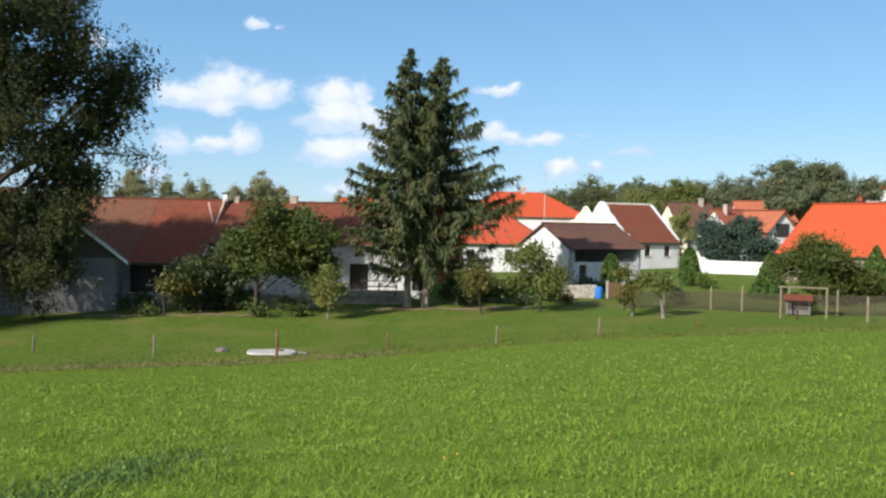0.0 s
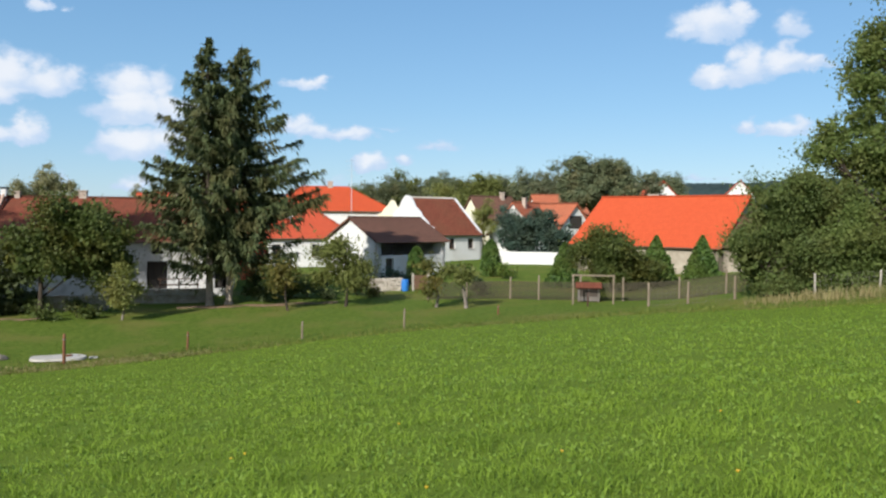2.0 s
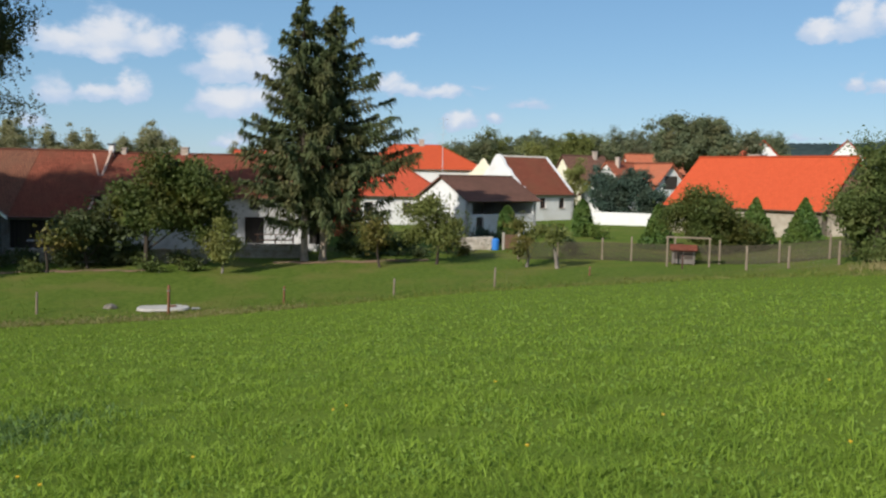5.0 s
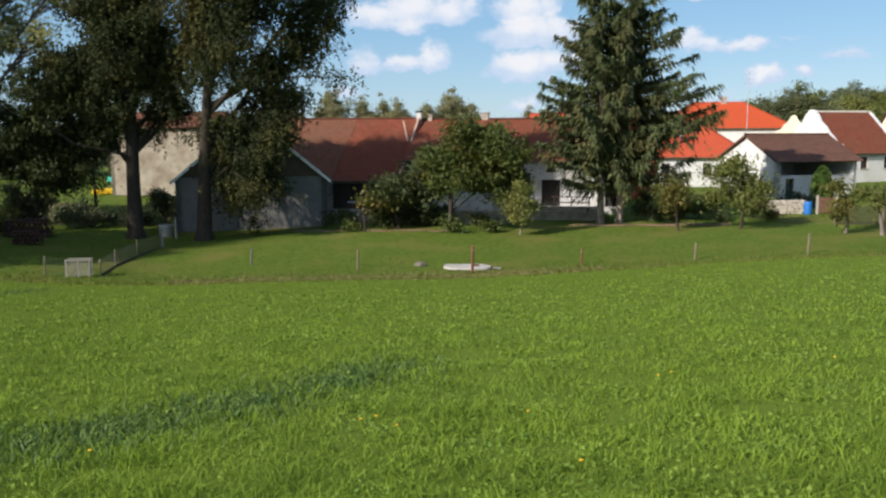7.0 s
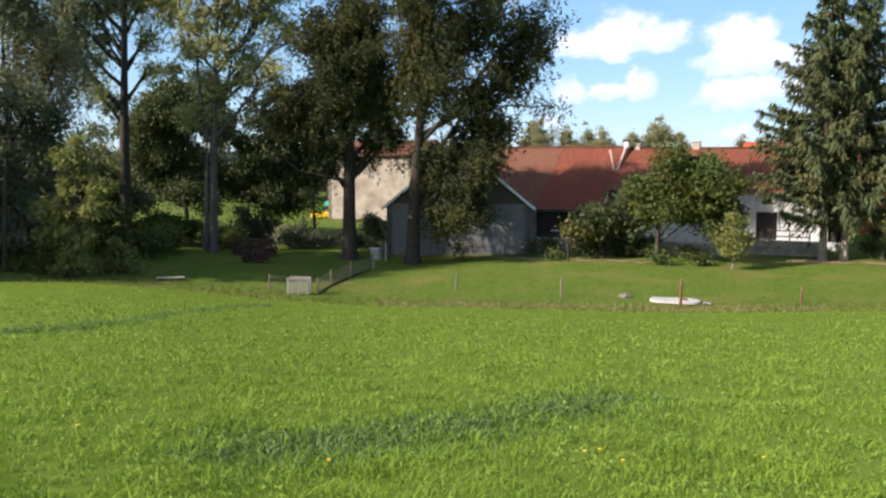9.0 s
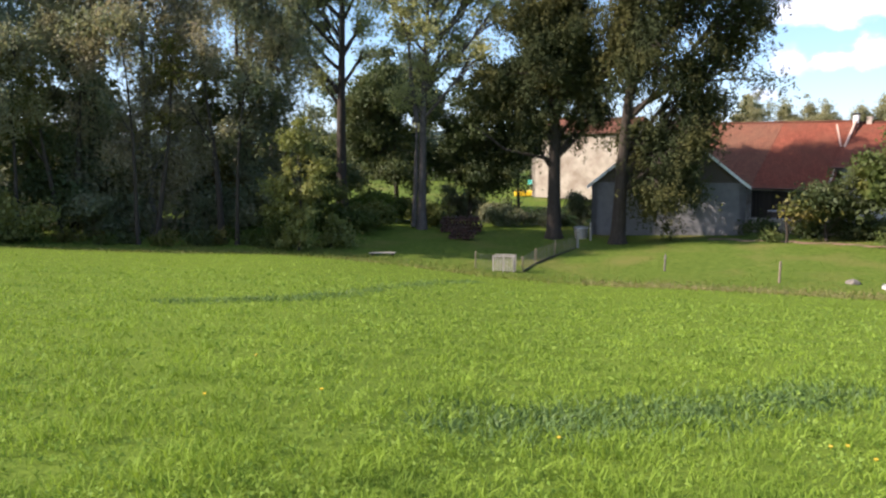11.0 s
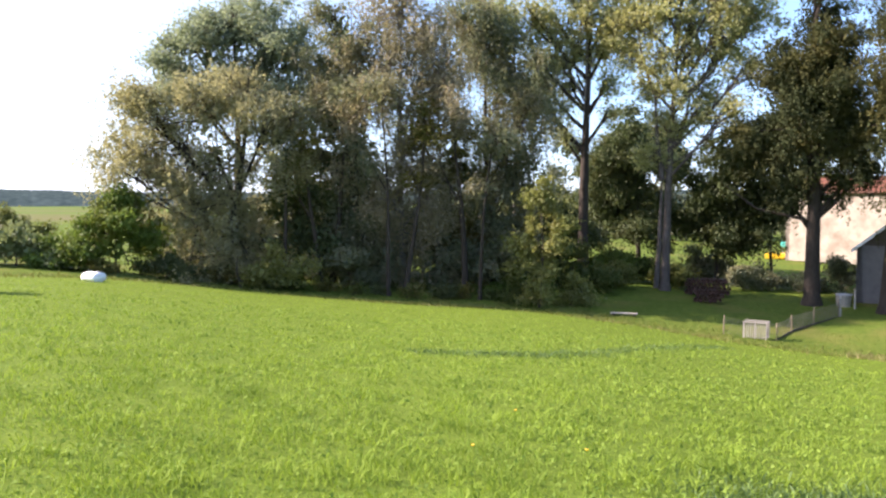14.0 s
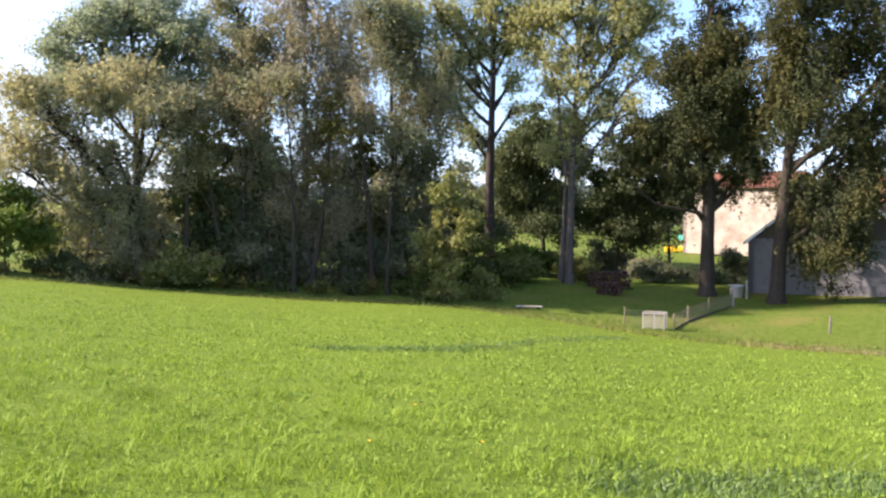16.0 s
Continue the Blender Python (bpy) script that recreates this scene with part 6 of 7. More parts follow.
rubble_wall("yard_wall", (-25.6, 62.6), (-9.2, 62.2), 0.95, 0.4, "low rubble stone wall before the barn")
rubble_wall("terrace_wall", (-9.0, 65.6), (-2.9, 65.6), 0.95, 0.4, "rubble stone front of a terrace")
terrace = boxed("terrace", (-9.0, 66.0, 0.2), (-2.9, 69.98, 1.38), M_stone)
tagged(terrace, "stone terrace before the farmhouse door", "terrace", kind="structure")
tagged(boxed("terrace_slab", (-9.1, 65.5, 1.384), (-2.8, 69.97, 1.46), M_concrete, bevel=0.02), "pale concrete slab on the terrace", "slab", kind="structure")

# timber rail on the terrace
rail = thing("timber_rail", -6.1, 66.4, 1.46, 0, "dark timber rail on the terrace edge", "railing")
for x in (0, 1.3, 2.6):
    boxed("post", (x, 0, 0), (x + 0.09, 0.09, 0.95), M_frame, rail)
boxed("top_rail", (-0.15, -0.02, 0.95), (2.85, 0.11, 1.02), M_frame, rail)
boxed("mid_rail", (-0.05, 0.1, 0.5), (2.75, 0.14, 0.6), M_frame, rail)

# lean-to posts and junk under the barn eave
for x, y, w, d, h, m, lab, cat in ((-21.2, 62.9, 0.9, 0.8, 1.5, M_darkwood, "dark wooden crate stack by the shed", "crate"), (-20.0, 63.6, 0.7, 0.6, 1.9, M_brick, "old brick pier beside the shed", "pier")):
    e = thing("crate_stack" if cat == "crate" else "brick_pier", x, y, ground_z(x, y) - 0.05, 12, lab, cat)
    boxed("body", (0, 0, 0), (w, d, h), m, e, bevel=0.03)
    boxed("top_board", (-0.06, -0.06, h + 0.003), (w + 0.06, d + 0.06, h + 0.07), M_greywood, e)


# ---- wire fences ----
def netting(parent, p, q, h, step=0.09, wire=0.008, material=None):
    """Square wire net from p to q, following the ground, added under a fence."""
    v, f = [], []
    p, q = Vector((*p, 0)), Vector((*q, 0))
    L = (q - p).length
    n = max(2, int(L / step))
    side = Vector((-(q - p).y, (q - p).x, 0)).normalized() * wire * 0.5

    def strip(a, b, off):
        k = len(v)
        v.extend([a - off, a + off, b + off, b - off])
        f.append((k, k + 1, k + 2, k + 3))

    w = (q - p).normalized() * wire * 0.5
    for i in range(n + 1):
        c = p.lerp(q, i / n)
        z = ground_z(c.x, c.y)
        strip(Vector((c.x, c.y, z + 0.02)), Vector((c.x, c.y, z + h)), w)
        strip(Vector((c.x, c.y, z + 0.02)), Vector((c.x, c.y, z + h)), side)
    m = int(h / step)
    cols = max(2, int(L / 1.5))
    for j in range(m + 1):
        for i in range(cols):
            a, b = p.lerp(q, i / cols), p.lerp(q, (i + 1) / cols)
            za, zb = ground_z(a.x, a.y) + 0.02 + j * (h - 0.02) / m, ground_z(b.x, b.y) + 0.02 + j * (h - 0.02) / m
            strip(Vector((a.x, a.y, za)), Vector((b.x, b.y, zb)), Vector((0, 0, wire * 0.5)))
    ob = mesh_part("net", v, f, material or M_wire, parent)
    ob["kind"] = "stuff"
    return ob


def fence_run(name, label, posts, h, post_h, r, material, step=0.09, wire=0.008, net=None):
    e = thing(name, 0, 0, 0, 0, label, "fence")
    for a, b in zip(posts, posts[1:]):
        netting(e, a, b, h, step, wire, net)
    for i, (x, y) in enumerate(posts):
        z = ground_z(x, y)
        lx, ly = 0.05 * math.sin(3.1 * i), 0.04 * math.cos(2.3 * i)
        v, f = [], []
        tube(v, f, [(x, y, z - 0.1), (x + lx * 0.5, y + ly * 0.5, z + post_h * 0.6), (x + lx, y + ly, z + post_h * (0.94 + 0.08 * math.sin(5 * i)))], [r * 1.1, r, r * 0.9], 7)
        f.append(tuple(range(len(v) - 7, len(v) - 3)))
        mesh_part("post", v, f, material, e)
    return e


fence_run("poultry_fence", "low wire poultry fence on thin posts", [(-28.8, 38.4), (-26.5, 39.6), (-27.6, 42.6), (-28.4, 46.0), (-29.2, 50.0)], 0.85, 1.05, 0.035, M_post, 0.1, 0.008)
bd = thing("fence_board", -26.6, 39.8, 0, 0, "dark plank along the foot of the poultry fence", "board")
for (x0, y0), (x1, y1) in zip([(-26.5, 39.7), (-27.6, 42.7), (-28.4, 46.1)], [(-27.6, 42.6), (-28.4, 46.0), (-29.2, 50.0)]):
    L = math.hypot(x1 - x0, y1 - y0)
    ob = boxed("plank", (0, 0, 0), (L, 0.03, 0.11), M_darkwood, bd)
    ob.matrix_basis = pose(x0 + 26.6, y0 - 39.8, ground_z(x0, y0) + 0.0, 0, 0, math.degrees(math.atan2(y1 - y0, x1 - x0)))
stake(-29.2, 50.1, 1.35, 0.085, M_palepost, "pale concrete gate post by the shed", (0, 0), "gate_post", "gate posts")
stake(-30.2, 53.6, 1.35, 0.075, M_palepost, "pale concrete gate post by the shed", (0, 0), "gate_post", "gate posts")
# slatted cage
cage = thing("poultry_cage", -27.75, 38.55, ground_z(-27.4, 38.8), 24, "whitish slatted poultry cage in the fence corner", "cage")
for x in (0, 0.56, 1.1):
    boxed("cage_post", (x, 0, 0), (x + 0.05, 0.05, 0.82), M_palepost, cage)
for i in range(11):
    boxed("slat", (0.06 + i * 0.095, -0.012, 0.05), (0.098 + i * 0.095, 0.0, 0.76), M_palewood, cage)
boxed("top_rail", (-0.02, -0.02, 0.82), (1.17, 0.06, 0.87), M_palepost, cage)
for i in range(8):
    boxed("slat", (1.11, 0.06 + i * 0.085, 0.05), (1.122, 0.1 + i * 0.085, 0.76), M_palewood, cage)
boxed("back_rail", (-0.02, 0.74, 0.82), (1.17, 0.79, 0.87), M_palepost, cage)
boxed("side_rail", (1.1, 0.062, 0.822), (1.15, 0.738, 0.868), M_palepost, cage)
boxed("cage_post", (1.1, 0.742, 0), (1.15, 0.788, 0.818), M_palepost, cage)
# footboard over the ditch
fb = thing("footboard", -34.9, 36.4, ground_z(-34.3, 36.8) + 0.05, 38, "pale plank laid over a ditch", "plank")
boxed("board", (0, 0, 0.1), (1.5, 0.3, 0.16), M_palewood, fb, bevel=0.01)
boxed("bearer", (0.1, 0.03, 0), (0.25, 0.27, 0.1), M_darkwood, fb)
boxed("bearer", (1.25, 0.03, 0), (1.4, 0.27, 0.1), M_darkwood, fb)
# bin by the shed corner
trough = thing("water_trough", -31.3, 54.2, ground_z(-31, 54.4) - 0.03, 20, "pale tub standing at the shed corner", "tub")
bm = bmesh.new()
bmesh.ops.create_cone(bm, cap_ends=True, segments=20, radius1=0.42, radius2=0.5, depth=0.8, matrix=Matrix.Translation((0, 0, 0.4)))
part("tub", bm, M_palepost, trough)
bm = bmesh.new()
bmesh.ops.create_cone(bm, cap_ends=False, segments=20, radius1=0.53, radius2=0.53, depth=0.06, matrix=Matrix.Translation((0, 0, 0.8)))
part("rim", bm, M_metal, trough)
# firewood under the poplars
for cx_, cy_, n, ln, hgt in ((-39.9, 49.2, 40, 1.3, 4), (-37.2, 46.8, 18, 0.9, 3)):
    e = thing("log_pile", cx_, cy_, ground_z(cx_, cy_), 40, "stack of reddish split logs under the poplars", "log pile")
    k = 0
    for row in range(hgt):
        for i in range(n // hgt - row // 2):
            v, f = [], []
            r = random.uniform(0.11, 0.17)
            x = i * 0.3 + 0.15 * (row % 2)
            tube(v, f, [(x, -ln / 2 + random.uniform(-0.08, 0.08), 0.15 + row * 0.26), (x, ln / 2, 0.15 + row * 0.26)], [r, r * 0.95], 8)
            f = [tuple(q) for q in f] + [(0, 1, 2, 3), (0, 3, 4, 7), (4, 5, 6, 7)]
            mesh_part("log", v, f, M_logs, e)

# garden fence of the right-hand gardens
fence_run("garden_fence", "brown wire garden fence on wooden posts", [(12.9, 62.4), (15.6, 61.6), (18.6, 60.6), (20.3, 59.3), (23.0, 58.2), (25.6, 56.8), (28.6, 54.4), (31.0, 52.6), (33.4, 50.4)], 1.25, 1.75, 0.07, M_post, 0.055, 0.022, M_net)
fence_run("field_fence", "leaning wooden posts with wire by the field", [(24.3, 50.2), (26.3, 49.0), (28.6, 47.6)], 1.0, 1.55, 0.075, M_post, 0.25, 0.006)
fence_run("meadow_fence", "wire fence on pale posts below the lime tree", [(30.4, 42.6), (33.2, 41.0), (36.0, 39.2), (39.0, 37.6)], 1.1, 1.35, 0.06, M_palepost, 0.25, 0.006)
# play goal
goal = thing("goal_frame", 21.3, 55.4, ground_z(21.3, 55.4) - 0.05, -23, "bare wooden goal frame on the grass", "goal")
boxed("post", (0, 0, 0), (0.11, 0.11, 1.95), M_post, goal, bevel=0.01)
boxed("post", (2.65, 0, -0.1), (2.76, 0.11, 1.95), M_post, goal, bevel=0.01)
boxed("crossbar", (-0.04, 0.003, 1.953), (2.8, 0.108, 2.06), M_post, goal, bevel=0.01)
stake(21.6, 53.4, 1.0, 0.05, M_logs, "short reddish stake near the goal", (0.02, 0), "short_stake", "pasture stakes", "stake")
# rabbit hutch
hutch = thing("rabbit_hutch", 22.4, 57.2, ground_z(22.8, 57.2), -22, "small weathered hutch with a red roof", "hutch")
boxed("body", (0, 0, 0.06), (1.5, 0.9, 1.05), M_darkhutch, hutch, bevel=0.01)
boxed("door", (0.15, -0.04, 0.4), (0.7, -0.002, 0.95), M_darkwood, hutch)
boxed("door", (0.8, -0.04, 0.4), (1.35, -0.002, 0.95), M_darkwood, hutch)
for x in (0.02, 1.4):
    for y in (0.02, 0.8):
        boxed("leg", (x, y, 0), (x + 0.08, y + 0.08, 0.058), M_post, hutch)
roof_plane("roof", (-0.15, -0.2, 1.0), (1.65, -0.2, 1.0), (1.65, 1.05, 1.3), (-0.15, 1.05, 1.3), M_oldtile, hutch, 0.05)

# by the open shed: low wall, barrel, gate
rubble_wall("shed_wall", (9.6, 69.6), (12.0, 69.2), 1.0, 0.4, "pale broken stone wall by the shed yard")
barrel = thing("barrel", 12.35, 68.8, ground_z(12.35, 68.8), 0, "blue plastic barrel by the garden gate", "barrel")
bm = bmesh.new()
prof = [(0.24, 0), (0.29, 0.06), (0.3, 0.3), (0.31, 0.45), (0.3, 0.6), (0.29, 0.82), (0.24, 0.9)]
rows_ = [[bm.verts.new((r * math.cos(2 * math.pi * k / 18), r * math.sin(2 * math.pi * k / 18), z)) for k in range(18)] for r, z in prof]
for a_, b_ in zip(rows_, rows_[1:]):
    for k in range(18):
        bm.faces.new((a_[k], a_[(k + 1) % 18], b_[(k + 1) % 18], b_[k]))
bm.faces.new(rows_[-1])
part("drum", bm, M_bluep, barrel)
bm = bmesh.new()
bmesh.ops.create_cone(bm, cap_ends=True, segments=18, radius1=0.26, radius2=0.25, depth=0.04, matrix=Matrix.Translation((0, 0, 0.925)))
part("lid", bm, M_bluep, barrel)
gatew = thing("garden_gate", 12.9, 68.7, ground_z(13.3, 68.6), -8, "brown plank garden gate between pale posts", "gate")
boxed("gate_post", (-0.02, 0, 0), (0.16, 0.18, 1.4), M_palepost, gatew, bevel=0.015)
boxed("gate_post", (1.2, 0, 0), (1.45, 0.22, 1.55), M_palepost, gatew, bevel=0.015)
for i in range(8):
    boxed("slat", (0.19 + i * 0.125, 0.06, 0.1), (0.295 + i * 0.125, 0.09, 1.25), M_frame, gatew)
boxed("rail", (0.17, 0.092, 0.3), (1.19, 0.13, 0.38), M_frame, gatew)
boxed("rail", (0.17, 0.092, 0.95), (1.19, 0.13, 1.03), M_frame, gatew)

# wrapped bales on the meadow
def bale(x, y, turn, r, ln, material, label, squash=1.0):
    e = thing("wrapped_bale", x, y, ground_z(x, y) - 0.03, turn, label, "bale", "wrapped bales")
    prof = [(0.0, 0.0), (0.86, 0.0), (0.97, 0.05), (1.0, 0.14), (0.985, 0.35), (1.0, 0.5), (0.985, 0.65), (1.0, 0.86), (0.97, 0.95), (0.86, 1.0), (0.0, 1.0)]
    v, f = [], []
    for k, s in prof:
        for j in range(28):
            a_ = 2 * math.pi * j / 28
            w = 1 + 0.015 * math.sin(9 * a_ + 7 * s)
            v.append((s * ln - ln / 2, r * k * w * math.cos(a_), r * squash + r * k * w * squash * math.sin(a_)))
    for i in range(len(prof) - 1):
        for j in range(28):
            f.append((i * 28 + j, i * 28 + (j + 1) % 28, (i + 1) * 28 + (j + 1) % 28, (i + 1) * 28 + j))
    mesh_part("film", v, f, material, e, smooth=True)
    v, f = [], []
    for s in (0.25, 0.75):
        tube(v, f, [(s * ln - ln / 2 - 0.02, 0, 0.01), (s * ln - ln / 2 + 0.02, 0, 0.01)], [0.02, 0.02], 5)
    mesh_part("film_tail", v, f, material, e)
    return e


bale(-33.3, 4.55, -10, 0.62, 1.25, M_greywrap, "grey-green film-wrapped round bale on the meadow")
bale(-44.9, 11.1, 25, 0.42, 0.95, M_plastic, "white film-wrapped bale slumped on the meadow", 0.62)

# far lawn: yellow play car, turquoise shade, white caravan
play = thing("play_set", -53.6, 78.6, ground_z(-53.6, 78.6), 30, "yellow sandbox with a turquoise awning on the lawn", "play set")
boxed("sandbox", (0, 0, 0), (2.2, 1.3, 0.55), M_yellowp, play, bevel=0.08)
boxed("seat", (2.35, 0.2, 0), (3.4, 1.0, 0.4), M_redp, play, bevel=0.06)
for x in (1.6, 4.2):
    boxed("awning_pole", (x, 1.1, 0), (x + 0.06, 1.16, 1.5), M_metal, play)
roof_plane("awning", (1.4, 0.3, 1.3), (4.5, 0.3, 1.3), (4.5, 1.5, 1.7), (1.4, 1.5, 1.7), M_green, play, 0.04)
van = thing("caravan", -86.5, 100.0, ground_z(-86.5, 100.0), 40, "small white caravan far behind the trees", "caravan")
boxed("body", (0, 0, 0.45), (3.8, 2.0, 2.4), M_white, van, bevel=0.18)
boxed("window", (0.6, -0.02, 1.3), (1.6, -0.001, 1.9), M_glass, van)
boxed("window", (2.1, -0.02, 1.3), (3.1, -0.001, 1.9), M_glass, van)
for x in (1.6, 2.3):
    bm = bmesh.new()
    bmesh.ops.create_cone(bm, cap_ends=True, segments=16, radius1=0.3, radius2=0.3, depth=0.2, matrix=Matrix.Translation((x, 0.1, 0.3)) @ Matrix.Rotation(math.pi / 2, 4, "X"))
    part("wheel", bm, M_darkrubber, van)

# roofscape behind the farm: red roof, orange shed, mast
house("village_house", "house with red roof behind the farm buildings", (-15.0, 125.0), 0, 15, 9, 2.5, 7.4, 10.2, M_white, M_redroof, chimneys=((10.2, 4.4, 0.8, 0.6),))
house("garden_shed", "small orange-red painted shed behind the spruces", (-1.6, 82.0), 5, 3.2, 3.0, 1.0, 3.6, 4.6, M_redwall, M_redroof, category="shed", windows=False)
mast = thing("antenna_mast", 12.7, 109.4, 2.0, 0, "tall thin television antenna mast", "antenna")
v, f = [], []
tube(v, f, [(0, 0, 0), (0, 0, 8), (0.02, 0, 12.4)], [0.05, 0.04, 0.03], 6)
mesh_part("pole", v, f, M_metal, mast)
for i, z in enumerate((12.1, 11.5, 11.0, 10.2)):
    v, f = [], []
    tube(v, f, [(-0.7 + 0.08 * i, 0, z), (0.7 - 0.08 * i, 0, z)], [0.02, 0.02], 5)
    for k in range(5):
        x = -0.6 + 0.3 * k
        tube(v, f, [(x, -0.35, z), (x, 0.35, z)], [0.012, 0.012], 4)
    mesh_part("aerial", v, f, M_metal, mast)
for x, y, z in ((4.6, 96.6, 6.9),):
    dish = thing("satellite_dish", x, y, z, -20, "white satellite dish on the red roof", "dish")
    bm = bmesh.new()
    bmesh.ops.create_cone(bm, cap_ends=True, segments=20, radius1=0.12, radius2=0.5, depth=0.16, matrix=Matrix.Translation((0, -0.25, 0.4)) @ Matrix.Rotation(math.radians(75), 4, "X"))
    part("reflector", bm, M_white, dish)
    boxed("arm", (-0.03, -0.2, -0.6), (0.03, 0.0, 0.4), M_metal, dish)

# low planting below the spruces and along the gardens
for i, (x, y, az, s, m) in enumerate(((0.9, 66.0, -1, 1.0, M_ash), (2.9, 67.0, -2.5, 1.1, M_walnut), (4.6, 67.2, -4, 1.0, M_ash), (8.2, 66.8, -7, 1.0, M_brownish), (5.8, 65.2, -5, 0.7, M_ash), (-14.2, 60.9, 13, 1.0, M_ash), (-17.6, 61.2, 16, 1.1, M_ash), (-20.4, 60.4, 18, 0.8, M_ash),
                                      (-12.0, 57.7, 12, 0.5, M_hedge), (-19.4, 57.6, 18, 0.4, M_hedge), (-9.6, 58.2, 9.5, 0.5, M_walnut), (17.0, 63.5, -15, 0.9, M_ash), (22.6, 75.6, -16.5, 0.7, M_bright), (29.0, 62.8, -25, 1.0, M_ash))):
    tree("bush", "low dark garden bush" if m is not M_bright else "low bright green bush at the yard edge", x, y, az, [(0, 0, s * 0.8, s * 1.25, s, s * 0.8)], m, M_bark, 0.05, leaf=0.15, clump=0.25, dens=1.3, category="bush", group="low bushes")
# more of the tree row: undergrowth and young trees filling it
for lab, x, y, az, lob, m in (
        ("slender young ash in the tree row", -53.5, 30.5, 60, [(0, 0, 8, 2.4, 2, 4.2), (0.6, 0, 4, 2.4, 2, 2.6)], M_ash),
        ("young alder in the tree row", -49.0, 35.6, 54, [(0, 0, 7.6, 2.0, 2, 4.4), (0.3, 0, 3.9, 1.6, 1.6, 1.6)], M_brownish),
        ("hazel thicket in the tree row", -51.5, 25.2, 64, [(0, 0, 4.6, 2.6, 2, 3.0), (2.4, 0, 3.2, 2.0, 2, 2.2)], M_ash),
        ("leafy young maple behind the willow", -56.5, 27.5, 64, [(0.6, 0, 7.2, 2.2, 2.0, 2.6), (0, 0, 4.0, 2.8, 2.4, 2.8)], M_dark),
        ("thicket behind the poplars", -50.0, 46.5, 47, [(0, 0, 3.0, 2.6, 2, 2.6), (-2.4, 0, 3.6, 2.4, 2, 3.2)], M_ash),
        # tall dense crowns added here, mostly unseen, to shade the barn roof
        ("young willow behind the shed lawn", -41.0, 60.8, 34, [(0, 0, 6.8, 2.8, 2.4, 2.6), (-1.2, 0, 10.4, 1.8, 2.0, 1.9), (1.0, 0, 11.6, 2.6, 2.6, 2.4)], M_ash),
        ("added tall ash behind the leaning willow, shading the barn", -36.8, 58.9, 32, [(0, 0, 12.0, 3.4, 3.0, 2.8), (2.6, 0, 12.2, 2.6, 2.4, 2.4), (0.2, 0, 13.0, 2.6, 2.8, 2.0), (-2.4, 0, 11.6, 2.0, 2.2, 1.7)], M_ash),
        ("added tall ash behind the lawn, shading the barn", -52.5, 58.5, 42, [(0, 0, 10.4, 3.6, 3.2, 2.8), (-2.8, 0, 9.0, 2.8, 2.6, 2.6), (2.6, 0, 9.0, 2.2, 2.4, 2.2), (0, 0, 6.0, 3.0, 2.6, 2.2)], M_ash)):
    tree("young_tree", lab, x, y, az, lob, m, M_bark, 0.13, leaf=0.19, per=44, category="tree", core=0.95 if "ash behind" in lab or "shed lawn" in lab else 0.42)
for i, (az_, r_, h_, w_, m_) in enumerate(((49, 68, 5.0, 3.2, M_ash), (52.5, 67, 6.5, 3.2, M_ash), (56, 66, 5.5, 3.4, M_brownish), (59.5, 65, 6.5, 3.4, M_ash), (63, 66, 5.4, 3.6, M_dark), (66.5, 66, 5.0, 3.4, M_dark), (70, 64, 4.2, 3.0, M_bright), (46.5, 78, 5.0, 3.6, M_olive))):
    x, y = polar(az_, r_)
    tree("thicket", "dense dark thicket behind the tree row", x, y, az_, [(0, 0, h_ * 0.55, w_, 2.0, h_ * 0.5), (-w_ * 0.6, 0, h_ * 0.35, w_ * 0.7, 1.8, h_ * 0.35)], m_, M_bark, 0.09, leaf=0.24, dens=0.9, category="bush", group="stream thicket")
for i in range(12):
    az_ = 28.5 + i * 2.3
    x, y = polar(az_, 128 + 9 * math.sin(i * 2.1))
    h_ = 6.5 + 2.2 * math.sin(i * 1.7)
    tree("hedge_tree", "tree of the far hedge beyond the lawn", x, y, az_, [(0, 0, h_ * 0.55, 3.6, 2.4, h_ * 0.45), (2.2, 0, h_ * 0.35, 2.6, 2, h_ * 0.33)], (M_woods, M_olive, M_dark)[i % 3], M_bark, 0.16, leaf=0.4, per=18, clump=0.6, dens=0.7, group="far hedge")
for az_, r_, s_, m_ in ((80.5, 57, 1.5, M_palebush), (83.5, 58, 1.3, M_palebush), (86.5, 59, 1.5, M_palebush), (78, 56, 1.2, M_bright), (90, 60, 1.6, M_palebush)):
    x, y = polar(az_, r_)
    tree("bush", "rounded bush along the far field edge", x, y, az_, [(0, 0, s_ * 0.85, s_ * 1.3, s_, s_ * 0.9), (s_, 0, s_ * 0.6, s_, s_, s_ * 0.65)], m_, M_bark, 0.06, leaf=0.16, clump=0.3, dens=1.2, per=50, category="bush", group="field edge bushes")
for x, y, s_ in ((-13.4, 61.2, 0.75), (-11.0, 61.4, 0.7), (-15.2, 61.3, 0.8)):
    tree("bush", "low dark bush along the yard wall", x, y, 12, [(0, 0, s_ * 0.9, s_ * 1.4, s_, s_ * 0.95)], M_ash, M_bark, 0.05, leaf=0.15, clump=0.25, dens=1.3, category="bush", group="low bushes")
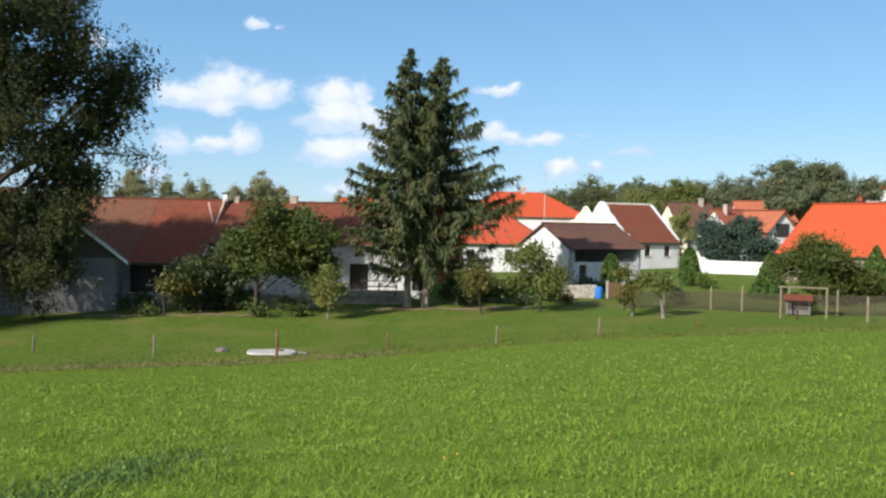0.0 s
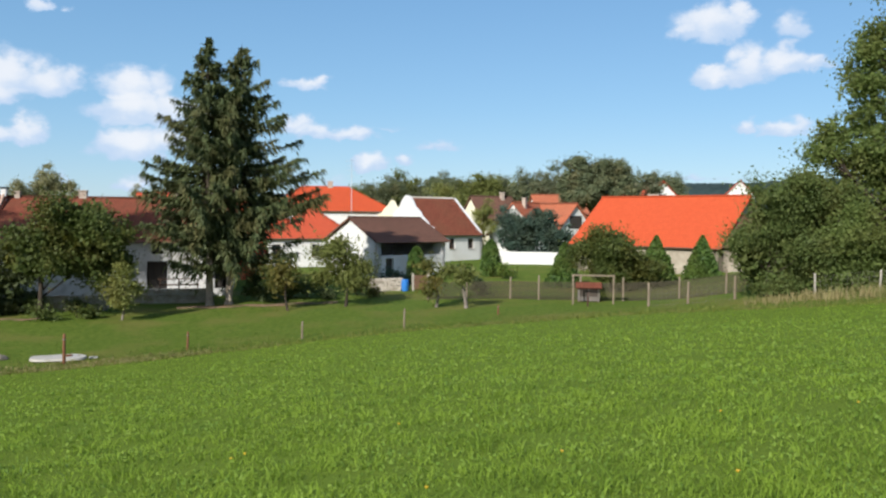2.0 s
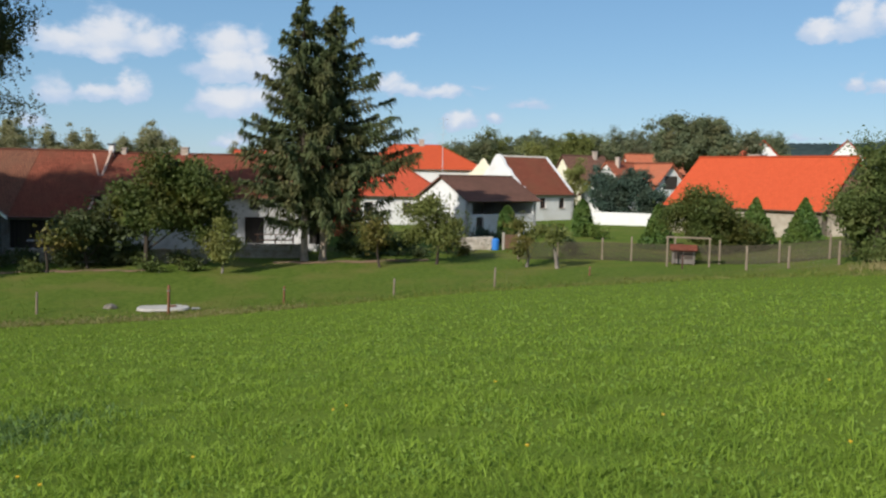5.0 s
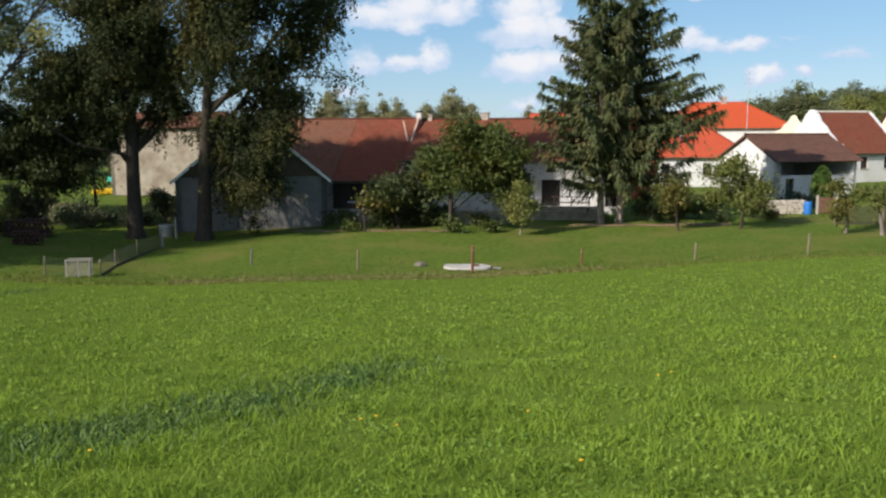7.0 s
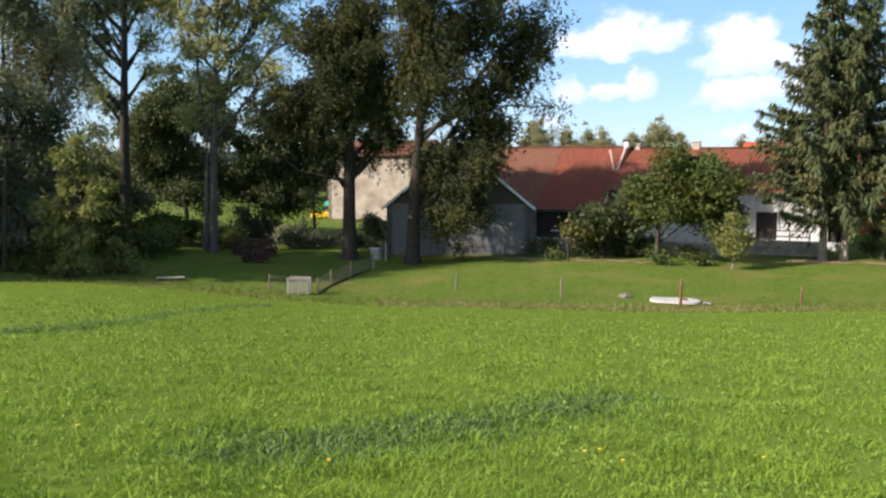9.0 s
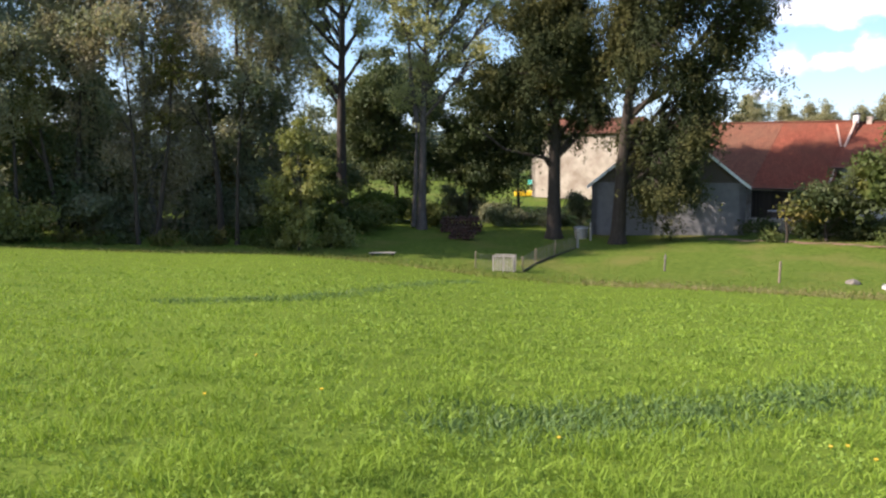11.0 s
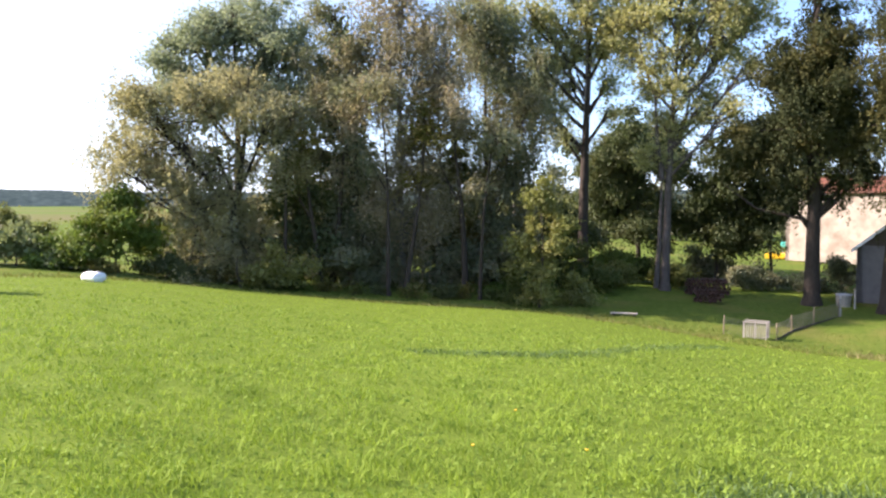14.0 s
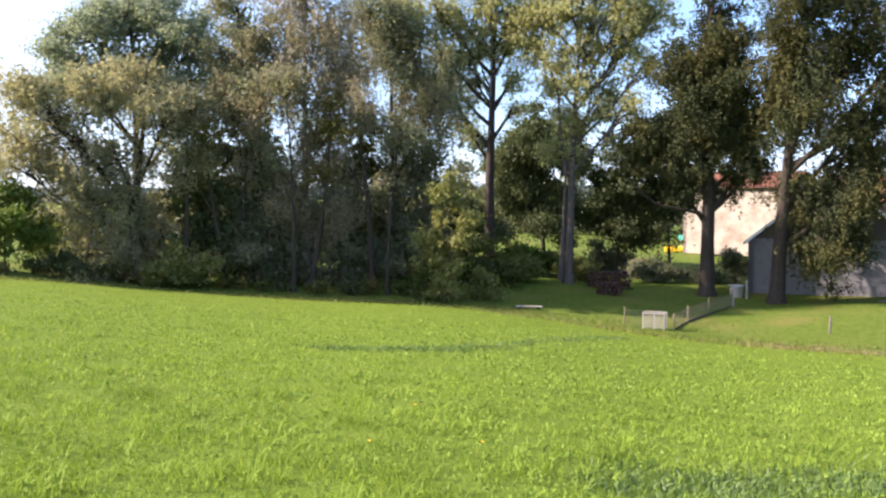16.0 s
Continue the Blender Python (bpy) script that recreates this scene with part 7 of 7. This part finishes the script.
for az_, r_, s_, m_ in ((44.2, 63, 1.2, M_olive), (42.6, 68, 1.4, M_walnut), (40.4, 66, 1.2, M_olive), (38.2, 74, 1.5, M_dark), (35.6, 69, 1.3, M_dark), (46.2, 60, 1.5, M_walnut)):
    x, y = polar(az_, r_)
    tree("bush", "low shrub on the shaded lawn behind the poplars", x, y, az_, [(0, 0, s_ * 0.8, s_ * 1.5, s_, s_ * 0.85), (s_ * 1.2, 0, s_ * 0.55, s_, s_, s_ * 0.6)], m_, M_bark, 0.05, leaf=0.16, clump=0.3, dens=1.2, category="bush", group="lawn shrubs")
under_rng = random.Random(11)
for i in range(15):
    az_ = 49.5 + i * 1.85 + under_rng.uniform(-0.4, 0.4)
    x, y = polar(az_, along(az_, EDGE_R) + under_rng.uniform(1.6, 3.4))
    s_ = under_rng.uniform(0.6, 1.05) * (0.6 if 51 < az_ < 65 else 1.0)
    tree("undergrowth", "ragged undergrowth at the foot of the tree row", x, y, az_, [(0, 0, s_ * 0.85, s_ * 1.3, s_, s_ * 0.95), (s_ * 0.9, 0, s_ * 0.5, s_, s_ * 0.8, s_ * 0.6)], under_rng.choice((M_ash, M_brownish, M_brownish, M_walnut)), M_bark, 0.05, leaf=0.14, per=40, clump=0.28, dens=1.2, category="bush", group="tree row undergrowth")

# bare soil of the bed below the spruces
sv, sf = [], []
for i in range(25):
    x = -4.6 + i * 0.46
    y = 62.6 + 0.25 * math.sin(i * 0.8) + 0.02 * i
    for k, (dy, dz) in enumerate(((-0.55, 0.012), (-0.2, 0.07), (0.3, 0.08), (0.75, 0.012))):
        dy *= 0.75 + 0.35 * math.sin(i * 1.7 + k)
        sv.append((x, y + dy, ground_z(x, y + dy) + dz))
for i in range(24):
    for k in range(3):
        sf.append((i * 4 + k, (i + 1) * 4 + k, (i + 1) * 4 + k + 1, i * 4 + k + 1))
tagged(mesh_part("flower_bed", sv, sf, M_soil, smooth=True), "strip of bare brown soil below the spruces", "soil", kind="structure")

# trodden soil between the shed and the walnut
sv, sf = [], []
for i in range(29):
    x = -23.4 + i * 0.4
    y = 57.7 + 0.2 * math.sin(i * 0.7) + 0.03 * i
    for k, (dy, dz) in enumerate(((-0.5, 0.012), (-0.15, 0.04), (0.3, 0.04), (0.7, 0.012))):
        dy *= 0.7 + 0.4 * math.sin(i * 1.3 + k)
        sv.append((x, y + dy, ground_z(x, y + dy) + dz))
for i in range(28):
    for k in range(3):
        sf.append((i * 4 + k, (i + 1) * 4 + k, (i + 1) * 4 + k + 1, i * 4 + k + 1))
tagged(mesh_part("soil_strip", sv, sf, M_soil, smooth=True), "trodden bare soil at the yard's end", "soil", kind="structure")

# slender stems standing in the front of the tree row
for i, (az_, h_, lean_) in enumerate(((52.3, 9.5, 0.9), (53.1, 11.0, -0.8), (56.9, 10.0, 1.2), (58.0, 11.5, -0.5), (61.9, 10.5, 1.4), (62.5, 9.0, -1.0), (65.0, 10.5, 0.7))):
    x, y = polar(az_, along(az_, EDGE_R) + 3.0 + 1.1 * (i * 2 % 3))
    tree("young_alder", "slender dark stem with a thin high crown", x, y, az_, [(lean_, 0, h_, 1.3, 1.2, 1.8), (lean_ - 0.9, 0, h_ * 0.72, 0.9, 0.9, 1.1)], (M_dark, M_birch, M_brownish)[i % 3], M_bark, 0.12 + 0.045 * (i * 2 % 3), leaf=0.13, per=44, dens=0.7, core=0.1, lean=(lean_, 0), bare=0.8, group="row stems")

# a slim airy poplar standing behind the forked one
x, y = polar(45.4, 66)
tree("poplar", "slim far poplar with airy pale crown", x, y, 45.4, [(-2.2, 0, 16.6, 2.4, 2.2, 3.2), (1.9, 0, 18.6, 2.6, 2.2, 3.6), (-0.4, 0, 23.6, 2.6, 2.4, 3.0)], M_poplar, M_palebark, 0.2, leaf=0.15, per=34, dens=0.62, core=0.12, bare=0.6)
